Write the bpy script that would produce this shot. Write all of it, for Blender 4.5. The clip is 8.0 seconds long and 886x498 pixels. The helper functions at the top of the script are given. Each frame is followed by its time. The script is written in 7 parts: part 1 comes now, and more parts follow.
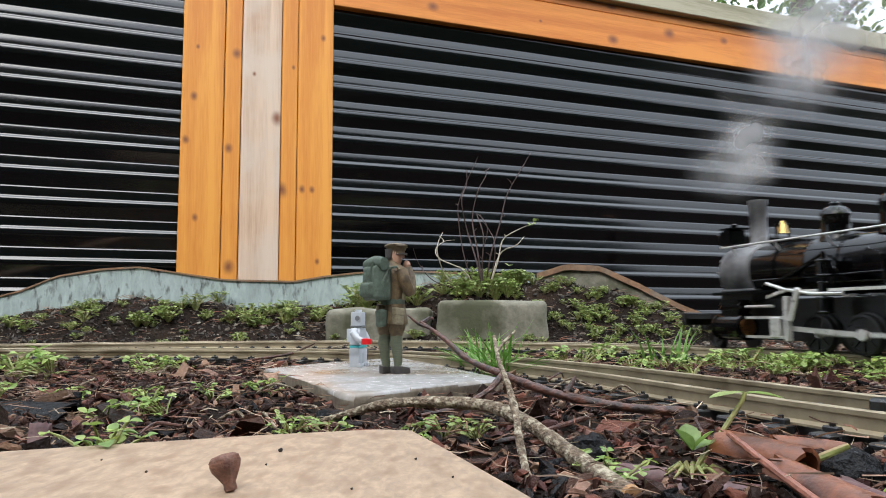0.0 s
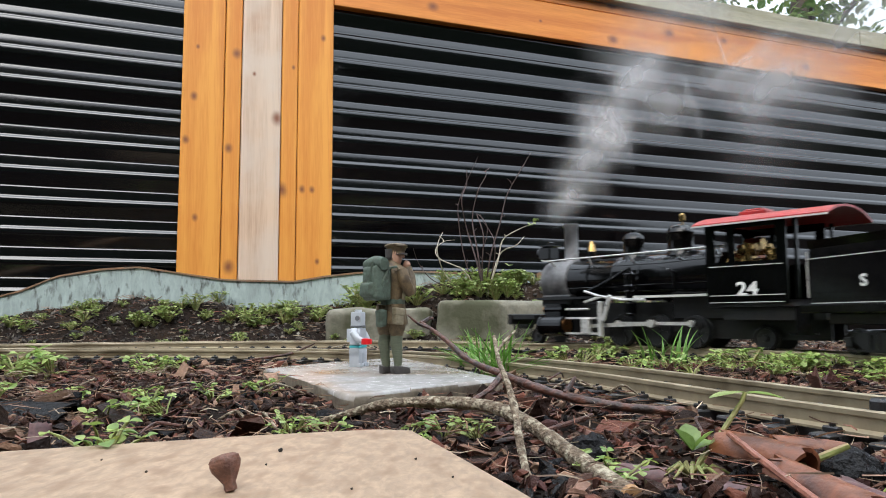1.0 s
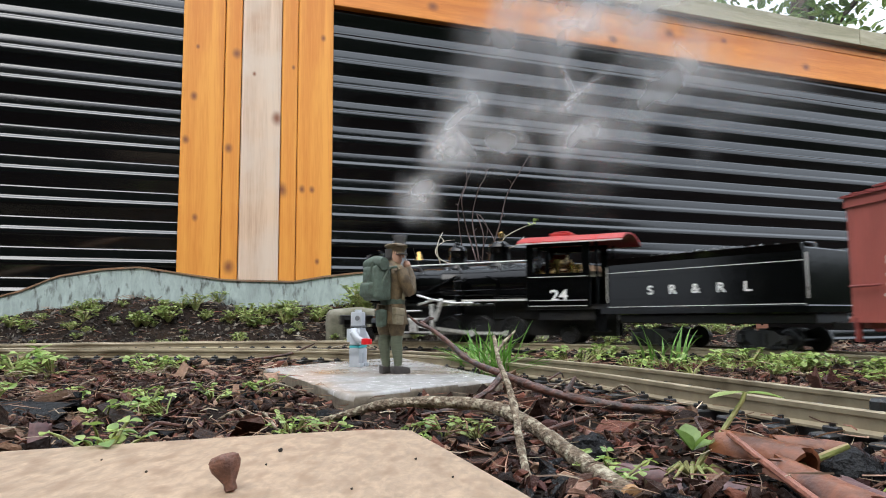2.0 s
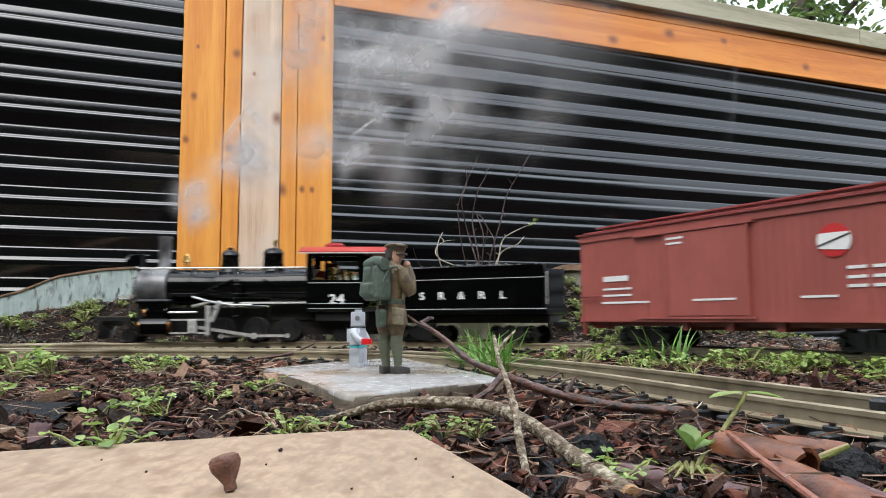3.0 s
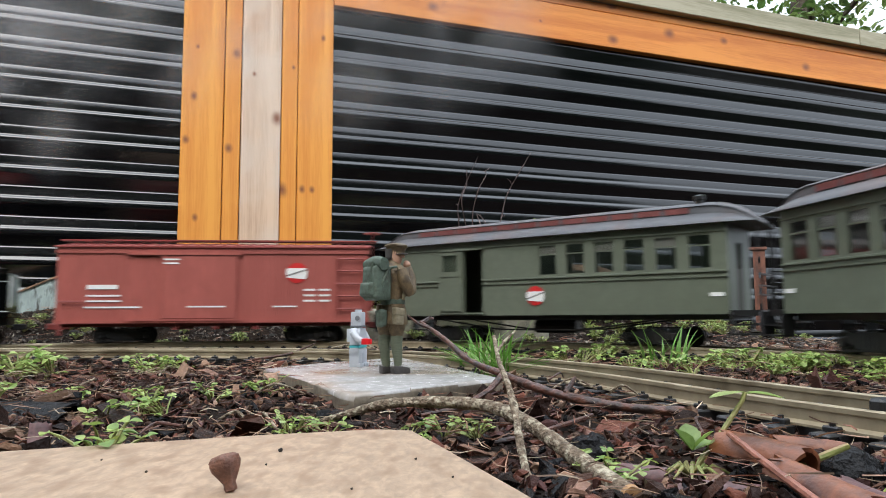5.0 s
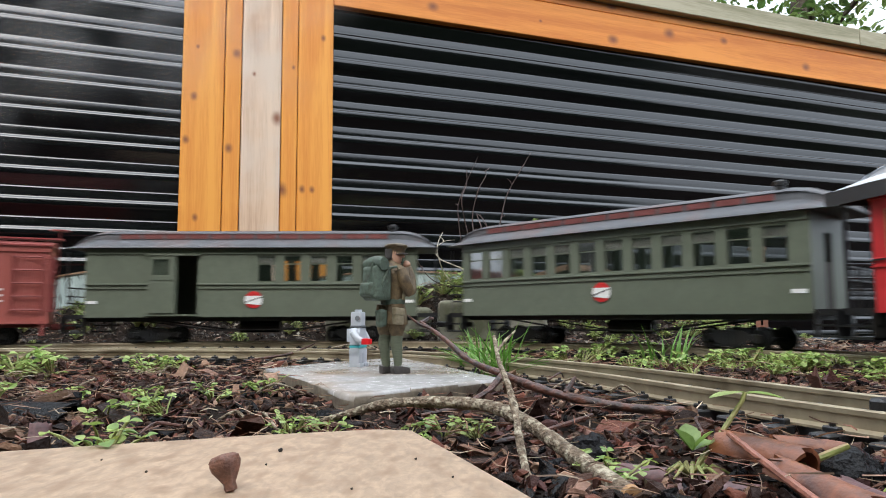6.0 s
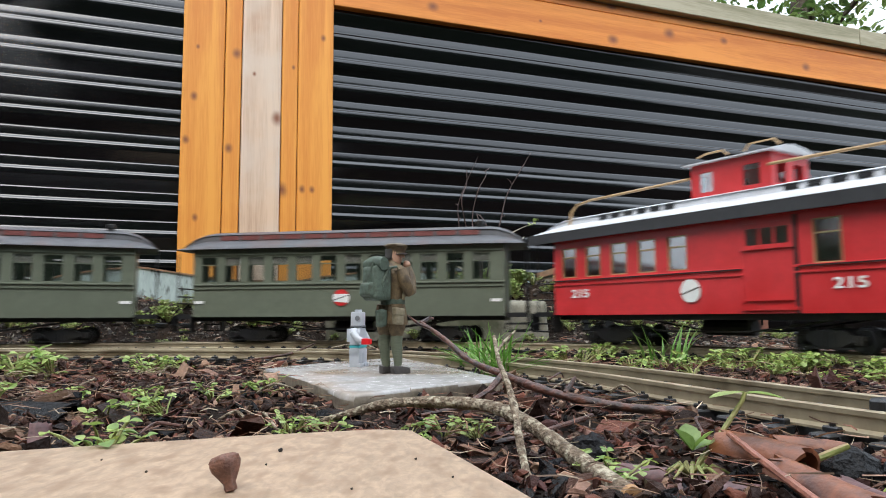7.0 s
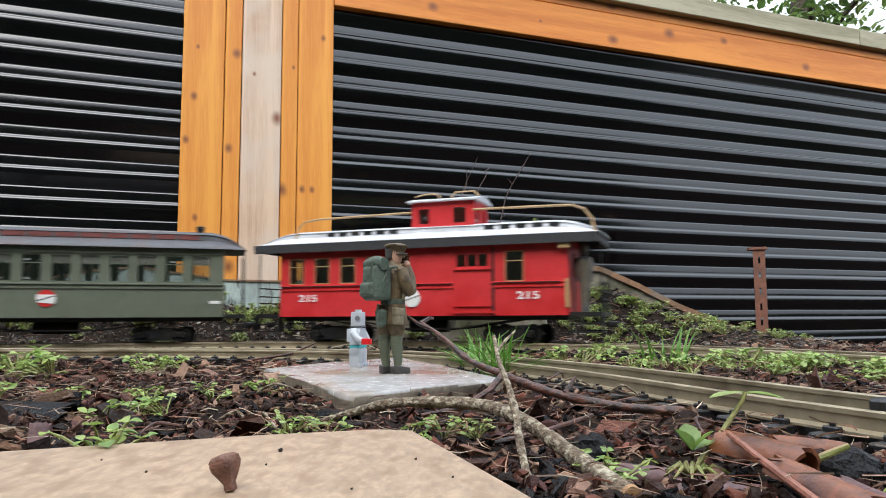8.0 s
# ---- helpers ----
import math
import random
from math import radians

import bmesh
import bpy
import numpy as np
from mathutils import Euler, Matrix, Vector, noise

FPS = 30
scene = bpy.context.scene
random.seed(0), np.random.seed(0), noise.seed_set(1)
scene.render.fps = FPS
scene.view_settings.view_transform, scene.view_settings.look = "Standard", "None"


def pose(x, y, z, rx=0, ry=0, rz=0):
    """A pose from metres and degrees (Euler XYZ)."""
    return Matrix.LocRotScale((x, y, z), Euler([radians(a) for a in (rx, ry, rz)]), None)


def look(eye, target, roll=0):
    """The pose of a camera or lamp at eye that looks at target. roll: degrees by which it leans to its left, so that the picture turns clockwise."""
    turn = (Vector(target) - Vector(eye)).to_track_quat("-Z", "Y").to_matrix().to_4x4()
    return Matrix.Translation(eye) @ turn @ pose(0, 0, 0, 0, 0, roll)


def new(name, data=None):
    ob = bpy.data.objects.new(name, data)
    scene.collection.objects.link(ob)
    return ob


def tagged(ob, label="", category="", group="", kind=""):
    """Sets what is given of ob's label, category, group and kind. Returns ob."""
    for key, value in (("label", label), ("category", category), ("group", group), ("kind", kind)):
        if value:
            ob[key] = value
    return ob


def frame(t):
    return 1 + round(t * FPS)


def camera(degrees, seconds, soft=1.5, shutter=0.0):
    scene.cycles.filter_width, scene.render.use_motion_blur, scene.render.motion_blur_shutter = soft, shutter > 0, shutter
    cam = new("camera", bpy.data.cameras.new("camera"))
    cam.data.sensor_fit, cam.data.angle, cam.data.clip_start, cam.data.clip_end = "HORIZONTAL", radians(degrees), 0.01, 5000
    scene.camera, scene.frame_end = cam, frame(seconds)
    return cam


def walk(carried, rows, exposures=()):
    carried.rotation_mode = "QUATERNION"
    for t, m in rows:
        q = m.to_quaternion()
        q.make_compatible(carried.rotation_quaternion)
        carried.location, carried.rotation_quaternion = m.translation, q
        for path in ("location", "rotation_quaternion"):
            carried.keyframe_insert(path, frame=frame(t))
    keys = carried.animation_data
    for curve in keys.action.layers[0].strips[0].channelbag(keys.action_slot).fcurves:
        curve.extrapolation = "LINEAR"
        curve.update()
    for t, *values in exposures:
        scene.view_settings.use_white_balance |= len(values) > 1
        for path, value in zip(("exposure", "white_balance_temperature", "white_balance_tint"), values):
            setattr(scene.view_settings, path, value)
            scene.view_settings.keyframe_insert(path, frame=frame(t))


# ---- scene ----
SECONDS = 8.0
EYE = (0.0, 0.0, 0.055)
cam = camera(64.2, SECONDS, soft=1.0, shutter=0.5)
AIM = (0.0, 1.0, 0.055 + 121 / 1250)
walk(cam, [(0.0, look(EYE, AIM, -0.29)), (SECONDS, look(EYE, AIM, -0.29))])

# ---- light: a bright overcast sky ----
world = bpy.data.worlds.new("overcast_sky")
scene.world = world
world.use_nodes = True
wn, wl = world.node_tree.nodes, world.node_tree.links
sky = wn.new("ShaderNodeTexSky")
sky.sky_type = "NISHITA"
sky.sun_disc = False
sky.sun_elevation, sky.sun_rotation = radians(52), radians(200)
sky.air_density, sky.dust_density, sky.ozone_density = 1.0, 6.0, 1.0
# cloud: a white veil over the sky, three times as bright overhead as at the horizon
w_co, w_sep, w_map = wn.new("ShaderNodeTexCoord"), wn.new("ShaderNodeSeparateXYZ"), wn.new("ShaderNodeMapRange")
wl.new(w_co.outputs["Generated"], w_sep.inputs[0])
wl.new(w_sep.outputs["Z"], w_map.inputs["Value"])
w_map.inputs["To Min"].default_value, w_map.inputs["To Max"].default_value = 3.6, 11.0
w_cloud, w_mix = wn.new("ShaderNodeVectorMath"), wn.new("ShaderNodeMix")
w_cloud.operation = "SCALE"
w_cloud.inputs[0].default_value = (0.90, 1.0, 1.12)
wl.new(w_map.outputs["Result"], w_cloud.inputs["Scale"])
w_mix.data_type = "RGBA"
w_mix.inputs[0].default_value = 0.85
wl.new(sky.outputs["Color"], w_mix.inputs[6])
wl.new(w_cloud.outputs["Vector"], w_mix.inputs[7])
wl.new(w_mix.outputs[2], wn["Background"].inputs["Color"])
wn["Background"].inputs["Strength"].default_value = 0.12
sun_data = bpy.data.lights.new("sun", "SUN")
sun_data.energy, sun_data.angle, sun_data.color = 1.0, radians(50), (1.0, 0.97, 0.93)
sun = new("sun", sun_data)
sun.matrix_world = look((-0.6, -2.0, 3.2), (0, 0.9, 0))
scene.view_settings.exposure = 1.28
scene.cycles.transparent_max_bounces = 32

# ---- materials ----
def material(name, base, rough=0.6, metal=0.0, scale=60.0, vary=0.25, bump=0.15, bump_scale=None, spec=0.5, second=None, second_scale=8.0, second_amount=0.5, distortion=0.5, coat=0.0, island=0.0, stretch=(1, 1, 1), depth=0.001):
    """A procedural surface: a base colour with fine grain, a second colour in larger patches, relief and uneven gloss."""
    m = bpy.data.materials.new(name)
    m.use_nodes = True
    n, l = m.node_tree.nodes, m.node_tree.links
    b = n["Principled BSDF"]
    b.inputs["Metallic"].default_value = metal
    b.inputs["Specular IOR Level"].default_value = spec
    b.inputs["Coat Weight"].default_value = coat
    b.inputs["Coat Roughness"].default_value = 0.15
    co = n.new("ShaderNodeTexCoord")
    mp = n.new("ShaderNodeMapping")
    mp.inputs["Scale"].default_value = stretch
    l.new(co.outputs["Object"], mp.inputs["Vector"])
    fine = n.new("ShaderNodeTexNoise")
    fine.inputs["Scale"].default_value, fine.inputs["Detail"].default_value, fine.inputs["Roughness"].default_value = scale, 6, 0.65
    fine.inputs["Distortion"].default_value = distortion
    l.new(mp.outputs["Vector"], fine.inputs["Vector"])
    dark = [c * (1 - vary) for c in base] + [1]
    light = [min(1, c * (1 + vary)) for c in base] + [1]
    ramp = n.new("ShaderNodeValToRGB")
    ramp.color_ramp.elements[0].position, ramp.color_ramp.elements[0].color = 0.3, dark
    ramp.color_ramp.elements[1].position, ramp.color_ramp.elements[1].color = 0.7, light
    l.new(fine.outputs["Fac"], ramp.inputs["Fac"])
    col = ramp.outputs["Color"]
    if second:
        big = n.new("ShaderNodeTexNoise")
        big.inputs["Scale"].default_value, big.inputs["Detail"].default_value = second_scale, 5
        l.new(mp.outputs["Vector"], big.inputs["Vector"])
        edge = n.new("ShaderNodeValToRGB")
        edge.color_ramp.elements[0].position, edge.color_ramp.elements[0].color = 0.62 - 0.25 * second_amount, (0, 0, 0, 1)
        edge.color_ramp.elements[1].position, edge.color_ramp.elements[1].color = 0.80 - 0.25 * second_amount, (1, 1, 1, 1)
        l.new(big.outputs["Fac"], edge.inputs["Fac"])
        mix = n.new("ShaderNodeMix")
        mix.data_type = "RGBA"
        l.new(edge.outputs["Color"], mix.inputs[0])
        l.new(col, mix.inputs[6])
        mix.inputs[7].default_value = (*second, 1)
        col = mix.outputs[2]
    if island:
        geo = n.new("ShaderNodeNewGeometry")
        obi = n.new("ShaderNodeObjectInfo")
        add = n.new("ShaderNodeMath")
        add.operation = "ADD"
        l.new(geo.outputs["Random Per Island"], add.inputs[0])
        l.new(obi.outputs["Random"], add.inputs[1])
        frac = n.new("ShaderNodeMath")
        frac.operation = "FRACT"
        l.new(add.outputs[0], frac.inputs[0])
        rng = n.new("ShaderNodeMapRange")
        rng.inputs["To Min"].default_value, rng.inputs["To Max"].default_value = 1 - island, 1 + island
        l.new(frac.outputs[0], rng.inputs["Value"])
        hsv = n.new("ShaderNodeHueSaturation")
        l.new(rng.outputs["Result"], hsv.inputs["Value"])
        rng2 = n.new("ShaderNodeMapRange")
        rng2.inputs["To Min"].default_value, rng2.inputs["To Max"].default_value = 0.5 + 0.05 * island, 0.5 - 0.05 * island
        l.new(frac.outputs[0], rng2.inputs["Value"])
        l.new(rng2.outputs["Result"], hsv.inputs["Hue"])
        l.new(col, hsv.inputs["Color"])
        col = hsv.outputs["Color"]
    l.new(col, b.inputs["Base Color"])
    gloss = n.new("ShaderNodeMapRange")
    gloss.inputs["To Min"].default_value, gloss.inputs["To Max"].default_value = max(0.03, rough - 0.12), min(1, rough + 0.12)
    l.new(fine.outputs["Fac"], gloss.inputs["Value"])
    l.new(gloss.outputs["Result"], b.inputs["Roughness"])
    if bump:
        relief = n.new("ShaderNodeTexNoise")
        relief.inputs["Scale"].default_value, relief.inputs["Detail"].default_value = bump_scale or scale * 2, 4
        l.new(mp.outputs["Vector"], relief.inputs["Vector"])
        bp = n.new("ShaderNodeBump")
        bp.inputs["Strength"].default_value, bp.inputs["Distance"].default_value = bump, depth
        l.new(relief.outputs["Fac"], bp.inputs["Height"])
        l.new(bp.outputs["Normal"], b.inputs["Normal"])
    return m


def wood(name, base, dark, knots=(), grain_axis="z", rough=0.5, knot_colour=(0.20, 0.062, 0.024), bleach=None):
    """Sawn softwood: long grain along one axis, and knots at given places (across, along, radius) on the board's face."""
    m = bpy.data.materials.new(name)
    m.use_nodes = True
    n, l = m.node_tree.nodes, m.node_tree.links
    b = n["Principled BSDF"]
    co = n.new("ShaderNodeTexCoord")
    mp = n.new("ShaderNodeMapping")
    mp.inputs["Scale"].default_value = (1, 1, 0.06) if grain_axis == "z" else (0.06, 1, 1)
    l.new(co.outputs["Object"], mp.inputs["Vector"])
    broad = n.new("ShaderNodeTexNoise")
    broad.inputs["Scale"].default_value, broad.inputs["Detail"].default_value, broad.inputs["Distortion"].default_value = 22, 3, 1.2
    fine = n.new("ShaderNodeTexNoise")
    fine.inputs["Scale"].default_value, fine.inputs["Detail"].default_value = 260, 4
    l.new(mp.outputs["Vector"], broad.inputs["Vector"])
    l.new(mp.outputs["Vector"], fine.inputs["Vector"])
    both = n.new("ShaderNodeMath")
    both.operation = "MULTIPLY_ADD"
    both.inputs[1].default_value = 0.45
    l.new(fine.outputs["Fac"], both.inputs[0])
    l.new(broad.outputs["Fac"], both.inputs[2])
    ramp = n.new("ShaderNodeValToRGB")
    ramp.color_ramp.elements[0].position, ramp.color_ramp.elements[0].color = 0.52, (*dark, 1)
    ramp.color_ramp.elements[1].position, ramp.color_ramp.elements[1].color = 0.86, (*base, 1)
    l.new(both.outputs[0], ramp.inputs["Fac"])
    col = ramp.outputs["Color"]
    if bleach:
        big = n.new("ShaderNodeTexNoise")
        big.inputs["Scale"].default_value, big.inputs["Detail"].default_value = 5, 4
        l.new(co.outputs["Object"], big.inputs["Vector"])
        mr = n.new("ShaderNodeMapRange")
        mr.inputs["From Min"].default_value, mr.inputs["From Max"].default_value = 0.42, 0.66
        l.new(big.outputs["Fac"], mr.inputs["Value"])
        mx = n.new("ShaderNodeMix")
        mx.data_type = "RGBA"
        l.new(mr.outputs["Result"], mx.inputs[0])
        l.new(col, mx.inputs[6])
        mx.inputs[7].default_value = (*bleach, 1)
        col = mx.outputs[2]
    for across, along, radius in knots:
        sep = n.new("ShaderNodeVectorMath")
        sep.operation = "MULTIPLY"
        sep.inputs[1].default_value = (1, 0, 0.75) if grain_axis == "z" else (0.75, 0, 1)
        l.new(co.outputs["Object"], sep.inputs[0])
        dist = n.new("ShaderNodeVectorMath")
        dist.operation = "DISTANCE"
        dist.inputs[1].default_value = (across, 0, along * 0.75) if grain_axis == "z" else (along * 0.75, 0, across)
        wob = n.new("ShaderNodeVectorMath")
        wob.operation = "ADD"
        nz = n.new("ShaderNodeTexNoise")
        nz.inputs["Scale"].default_value = 40
        l.new(co.outputs["Object"], nz.inputs["Vector"])
        sc = n.new("ShaderNodeVectorMath")
        sc.operation = "SCALE"
        sc.inputs["Scale"].default_value = radius * 0.5
        l.new(nz.outputs["Color"], sc.inputs[0])
        l.new(sep.outputs["Vector"], wob.inputs[0])
        l.new(sc.outputs["Vector"], wob.inputs[1])
        l.new(wob.outputs["Vector"], dist.inputs[0])
        mr = n.new("ShaderNodeMapRange")
        mr.interpolation_type = "SMOOTHSTEP"
        mr.inputs["From Min"].default_value, mr.inputs["From Max"].default_value = radius * 1.7, radius * 0.1
        l.new(dist.outputs["Value"], mr.inputs["Value"])
        mx = n.new("ShaderNodeMix")
        mx.data_type = "RGBA"
        l.new(mr.outputs["Result"], mx.inputs[0])
        l.new(col, mx.inputs[6])
        mx.inputs[7].default_value = (*knot_colour, 1)
        col = mx.outputs[2]
    l.new(col, b.inputs["Base Color"])
    b.inputs["Roughness"].default_value = rough
    bp = n.new("ShaderNodeBump")
    bp.inputs["Strength"].default_value, bp.inputs["Distance"].default_value = 0.3, 0.0008
    l.new(fine.outputs["Fac"], bp.inputs["Height"])
    l.new(bp.outputs["Normal"], b.inputs["Normal"])
    return m


M_SOIL = material("damp_soil", (0.014, 0.010, 0.008), 0.9, spec=0.06, scale=140, vary=0.7, bump=1.0, bump_scale=220, second=(0.028, 0.018, 0.012), second_scale=14, depth=0.004)
M_CORRUGATED = material("black_corrugated_sheet", (0.0011, 0.0012, 0.0018), 0.11, scale=60, vary=0.4, bump=0.06, bump_scale=110, spec=1.0, stretch=(0.03, 1, 1), second=(0.0025, 0.0027, 0.004), second_scale=9)
M_PAVER = material("tan_stone_paver", (0.345, 0.245, 0.165), 0.55, scale=330, vary=0.34, stretch=(1, 0.45, 1), bump=0.25, bump_scale=500, second=(0.25, 0.165, 0.105), second_scale=170, second_amount=0.5, depth=0.0006)
M_SLAB = material("wet_grey_slab", (0.36, 0.35, 0.34), 0.24, scale=200, vary=0.25, bump=0.25, bump_scale=320, second=(0.24, 0.195, 0.15), second_scale=20, second_amount=0.55, depth=0.0008)
M_SLAB_EDGE = material("dark_brown_slab_edge", (0.20, 0.165, 0.12), 0.6, scale=200, vary=0.4, bump=0.5, bump_scale=260, second=(0.075, 0.055, 0.038), second_scale=40, second_amount=0.6, depth=0.0012)
M_BLOCK = material("mossy_concrete", (0.19, 0.18, 0.14), 0.85, scale=70, vary=0.35, bump=0.5, bump_scale=120, second=(0.065, 0.068, 0.036), second_scale=14, second_amount=0.7, depth=0.002)
M_BOARD = material("weathered_blue_paint", (0.33, 0.40, 0.385), 0.75, scale=45, vary=0.25, bump=0.3, bump_scale=90, second=(0.055, 0.06, 0.05), second_scale=75, second_amount=0.30, stretch=(1.3, 1, 0.5))
M_BOARD_EDGE = material("bare_brown_board_edge", (0.22, 0.125, 0.07), 0.75, scale=60, vary=0.35, bump=0.3, second=(0.2, 0.16, 0.12), second_scale=16)
M_RAIL = material("tarnished_brass_rail", (0.40, 0.335, 0.23), 0.42, metal=0.5, scale=50, vary=0.25, bump=0.15, second=(0.17, 0.13, 0.08), second_scale=18, second_amount=0.5)
M_TIE = material("black_plastic_tie", (0.012, 0.012, 0.013), 0.45, scale=200, vary=0.4, bump=0.3)


# ---- helpers for meshes ----
def thing(name, label, category, group="", kind="", at=None):
    ob = new(name)
    if at is not None:
        ob.matrix_basis = at
    return tagged(ob, label, category, group, kind)


def mesh_of(name, bm, mat, smooth=False, angle=40):
    me = bpy.data.meshes.new(name)
    bmesh.ops.recalc_face_normals(bm, faces=bm.faces[:])
    if smooth:
        for f in bm.faces:
            f.smooth = True
        for e in bm.edges:
            if len(e.link_faces) == 2 and e.calc_face_angle(0) > radians(angle):
                e.smooth = False
    bm.to_mesh(me)
    bm.free()
    if mat:
        me.materials.append(mat)
    return me


def part(name, bm, mat, parent=None, label="", smooth=False, at=None):
    me = bm if isinstance(bm, bpy.types.Mesh) else mesh_of(name, bm, mat, smooth)
    ob = new(name, me)
    if parent:
        ob.parent = parent
    if at is not None:
        ob.matrix_basis = at
    if label:
        tagged(ob, label)
    return ob


def solid(name, bm, mat, label, category, group="", kind="", smooth=False, at=None):
    return tagged(part(name, bm, mat, None, "", smooth, at), label, category, group, kind)


def add_box(bm, x0, x1, y0, y1, z0, z1, bevel=0.0, m=None, segments=1):
    vs = [bm.verts.new((x, y, z)) for x in (x0, x1) for y in (y0, y1) for z in (z0, z1)]
    fs = [bm.faces.new([vs[i] for i in q]) for q in ((0, 1, 3, 2), (4, 6, 7, 5), (0, 4, 5, 1), (2, 3, 7, 6), (0, 2, 6, 4), (1, 5, 7, 3))]
    if bevel:
        es = list({e for f in fs for e in f.edges})
        r = bmesh.ops.bevel(bm, geom=es, offset=bevel, segments=segments, affect="EDGES", profile=0.7)
        vs = list({v for f in r["faces"] for v in f.verts} | {v for v in vs if v.is_valid})
    if m is not None:
        bmesh.ops.transform(bm, matrix=m, verts=vs)
    return vs


def box(x0, x1, y0, y1, z0, z1, bevel=0.0):
    bm = bmesh.new()
    add_box(bm, x0, x1, y0, y1, z0, z1, bevel)
    return bm


def add_rod(bm, a, b, r0, r1=None, sides=12):
    """A round bar from a to b, of radius r0 to r1."""
    a, b = Vector(a), Vector(b)
    r1 = r0 if r1 is None else r1
    q = (b - a).to_track_quat("Z", "Y").to_matrix().to_4x4()
    r = bmesh.ops.create_cone(bm, cap_ends=True, segments=sides, radius1=r0, radius2=r1, depth=(b - a).length, matrix=Matrix.Translation((a + b) / 2) @ q)
    return r["verts"]


def rod(a, b, r0, r1=None, sides=12):
    bm = bmesh.new()
    add_rod(bm, a, b, r0, r1, sides)
    return bm


def add_tube(bm, pts, radii, sides=8, cap=True):
    """A bent round limb through the points."""
    pts = [Vector(p) for p in pts]
    if not isinstance(radii, (list, tuple)):
        radii = [radii] * len(pts)
    rings = []
    side = None
    for i, p in enumerate(pts):
        d = (pts[min(i + 1, len(pts) - 1)] - pts[max(i - 1, 0)]).normalized()
        if side is None:
            side = d.orthogonal().normalized()
        side = (side - d * side.dot(d)).normalized()
        up = d.cross(side)
        rings.append([bm.verts.new(p + radii[i] * (math.cos(2 * math.pi * k / sides) * side + math.sin(2 * math.pi * k / sides) * up)) for k in range(sides)])
    for a, b in zip(rings, rings[1:]):
        for k in range(sides):
            bm.faces.new((a[k], a[(k + 1) % sides], b[(k + 1) % sides], b[k]))
    if cap:
        bm.faces.new(rings[0][::-1])
        bm.faces.new(rings[-1])
    return [v for r in rings for v in r]


def add_lathe(bm, profile, sides=20, m=None):
    """A turned body: (radius, height) pairs round the z axis."""
    rings = [[bm.verts.new((r * math.cos(2 * math.pi * k / sides), r * math.sin(2 * math.pi * k / sides), z)) for k in range(sides)] for r, z in profile]
    for a, b in zip(rings, rings[1:]):
        for k in range(sides):
            bm.faces.new((a[k], a[(k + 1) % sides], b[(k + 1) % sides], b[k]))
    bm.faces.new(rings[0][::-1])
    bm.faces.new(rings[-1])
    vs = [v for r in rings for v in r]
    if m is not None:
        bmesh.ops.transform(bm, matrix=m, verts=vs)
    return vs


def lathe(profile, sides=20, m=None):
    bm = bmesh.new()
    add_lathe(bm, profile, sides, m)
    return bm


def add_extrude(bm, outline, axis, a, b):
    """A flat outline (2D points) drawn out along an axis from a to b."""
    def at3(p, t):
        return {"x": (t, p[0], p[1]), "y": (p[0], t, p[1]), "z": (p[0], p[1], t)}[axis]
    r0 = [bm.verts.new(at3(p, a)) for p in outline]
    r1 = [bm.verts.new(at3(p, b)) for p in outline]
    n = len(outline)
    for k in range(n):
        bm.faces.new((r0[k], r0[(k + 1) % n], r1[(k + 1) % n], r1[k]))
    bm.faces.new(r0[::-1])
    bm.faces.new(r1)
    return r0 + r1


def extrude(outline, axis, a, b, bevel=0.0):
    bm = bmesh.new()
    add_extrude(bm, outline, axis, a, b)
    if bevel:
        bmesh.ops.bevel(bm, geom=bm.edges[:], offset=bevel, segments=2, affect="EDGES", profile=0.7)
    return bm


def roughen(bm, amount, scale, seed=0):
    for v in bm.verts:
        v.co += noise.noise_vector(v.co * scale + Vector((seed * 3.1, seed * 1.7, 0))) * amount


# ---- the tracks in plan ----
RAIL_TOP = 0.021
LINE_STEP, LINE_FIRST = 0.01, -1.4
LINE = []


def lay_line():
    """The main line in plan: nearly straight on one side, easing into a bend of 0.65 m on the other, then straight on."""
    n = 340
    turns = [0.0]
    for k in range(1, n):
        s = LINE_FIRST + k * LINE_STEP
        bend = 0.538 + (1.528 - 0.538) * max(0.0, min(1.0, (s + 0.336) / 0.412))
        turns.append(turns[-1] + (bend if -0.95 < s < 0.92 else 0.0) * LINE_STEP)
    zero = round(-LINE_FIRST / LINE_STEP)
    turns = [a - turns[zero] for a in turns]
    pts = [Vector((0, 0, 0))]
    for a in turns[1:]:
        pts.append(pts[-1] + LINE_STEP * Vector((math.cos(a), -math.sin(a), 0)))
    shift = Vector((-0.2337, 1.0564, 0)) - pts[zero]
    LINE.extend((p + shift, a) for p, a in zip(pts, turns))


lay_line()


def line_at(s):
    """The main line's centre at s metres along it, and its heading."""
    u = max(0.0, min(len(LINE) - 1.001, (s - LINE_FIRST) / LINE_STEP))
    k = int(u)
    (p, a), (q, b) = LINE[k], LINE[k + 1]
    t = (s - LINE_FIRST) / LINE_STEP - k
    h = a + (b - a) * min(1.0, max(0.0, t))
    return p + (q - p) * t, Vector((math.cos(h), -math.sin(h), 0))


SIDING = [Vector(p) for p in ((0.30, -0.10, 0), (0.235, 0.12, 0), (0.166, 0.29, 0), (0.093, 0.50, 0), (-0.01, 0.67, 0), (-0.16, 0.775, 0), (-0.36, 0.815, 0), (-0.7, 0.80, 0), (-1.2, 0.64, 0))]


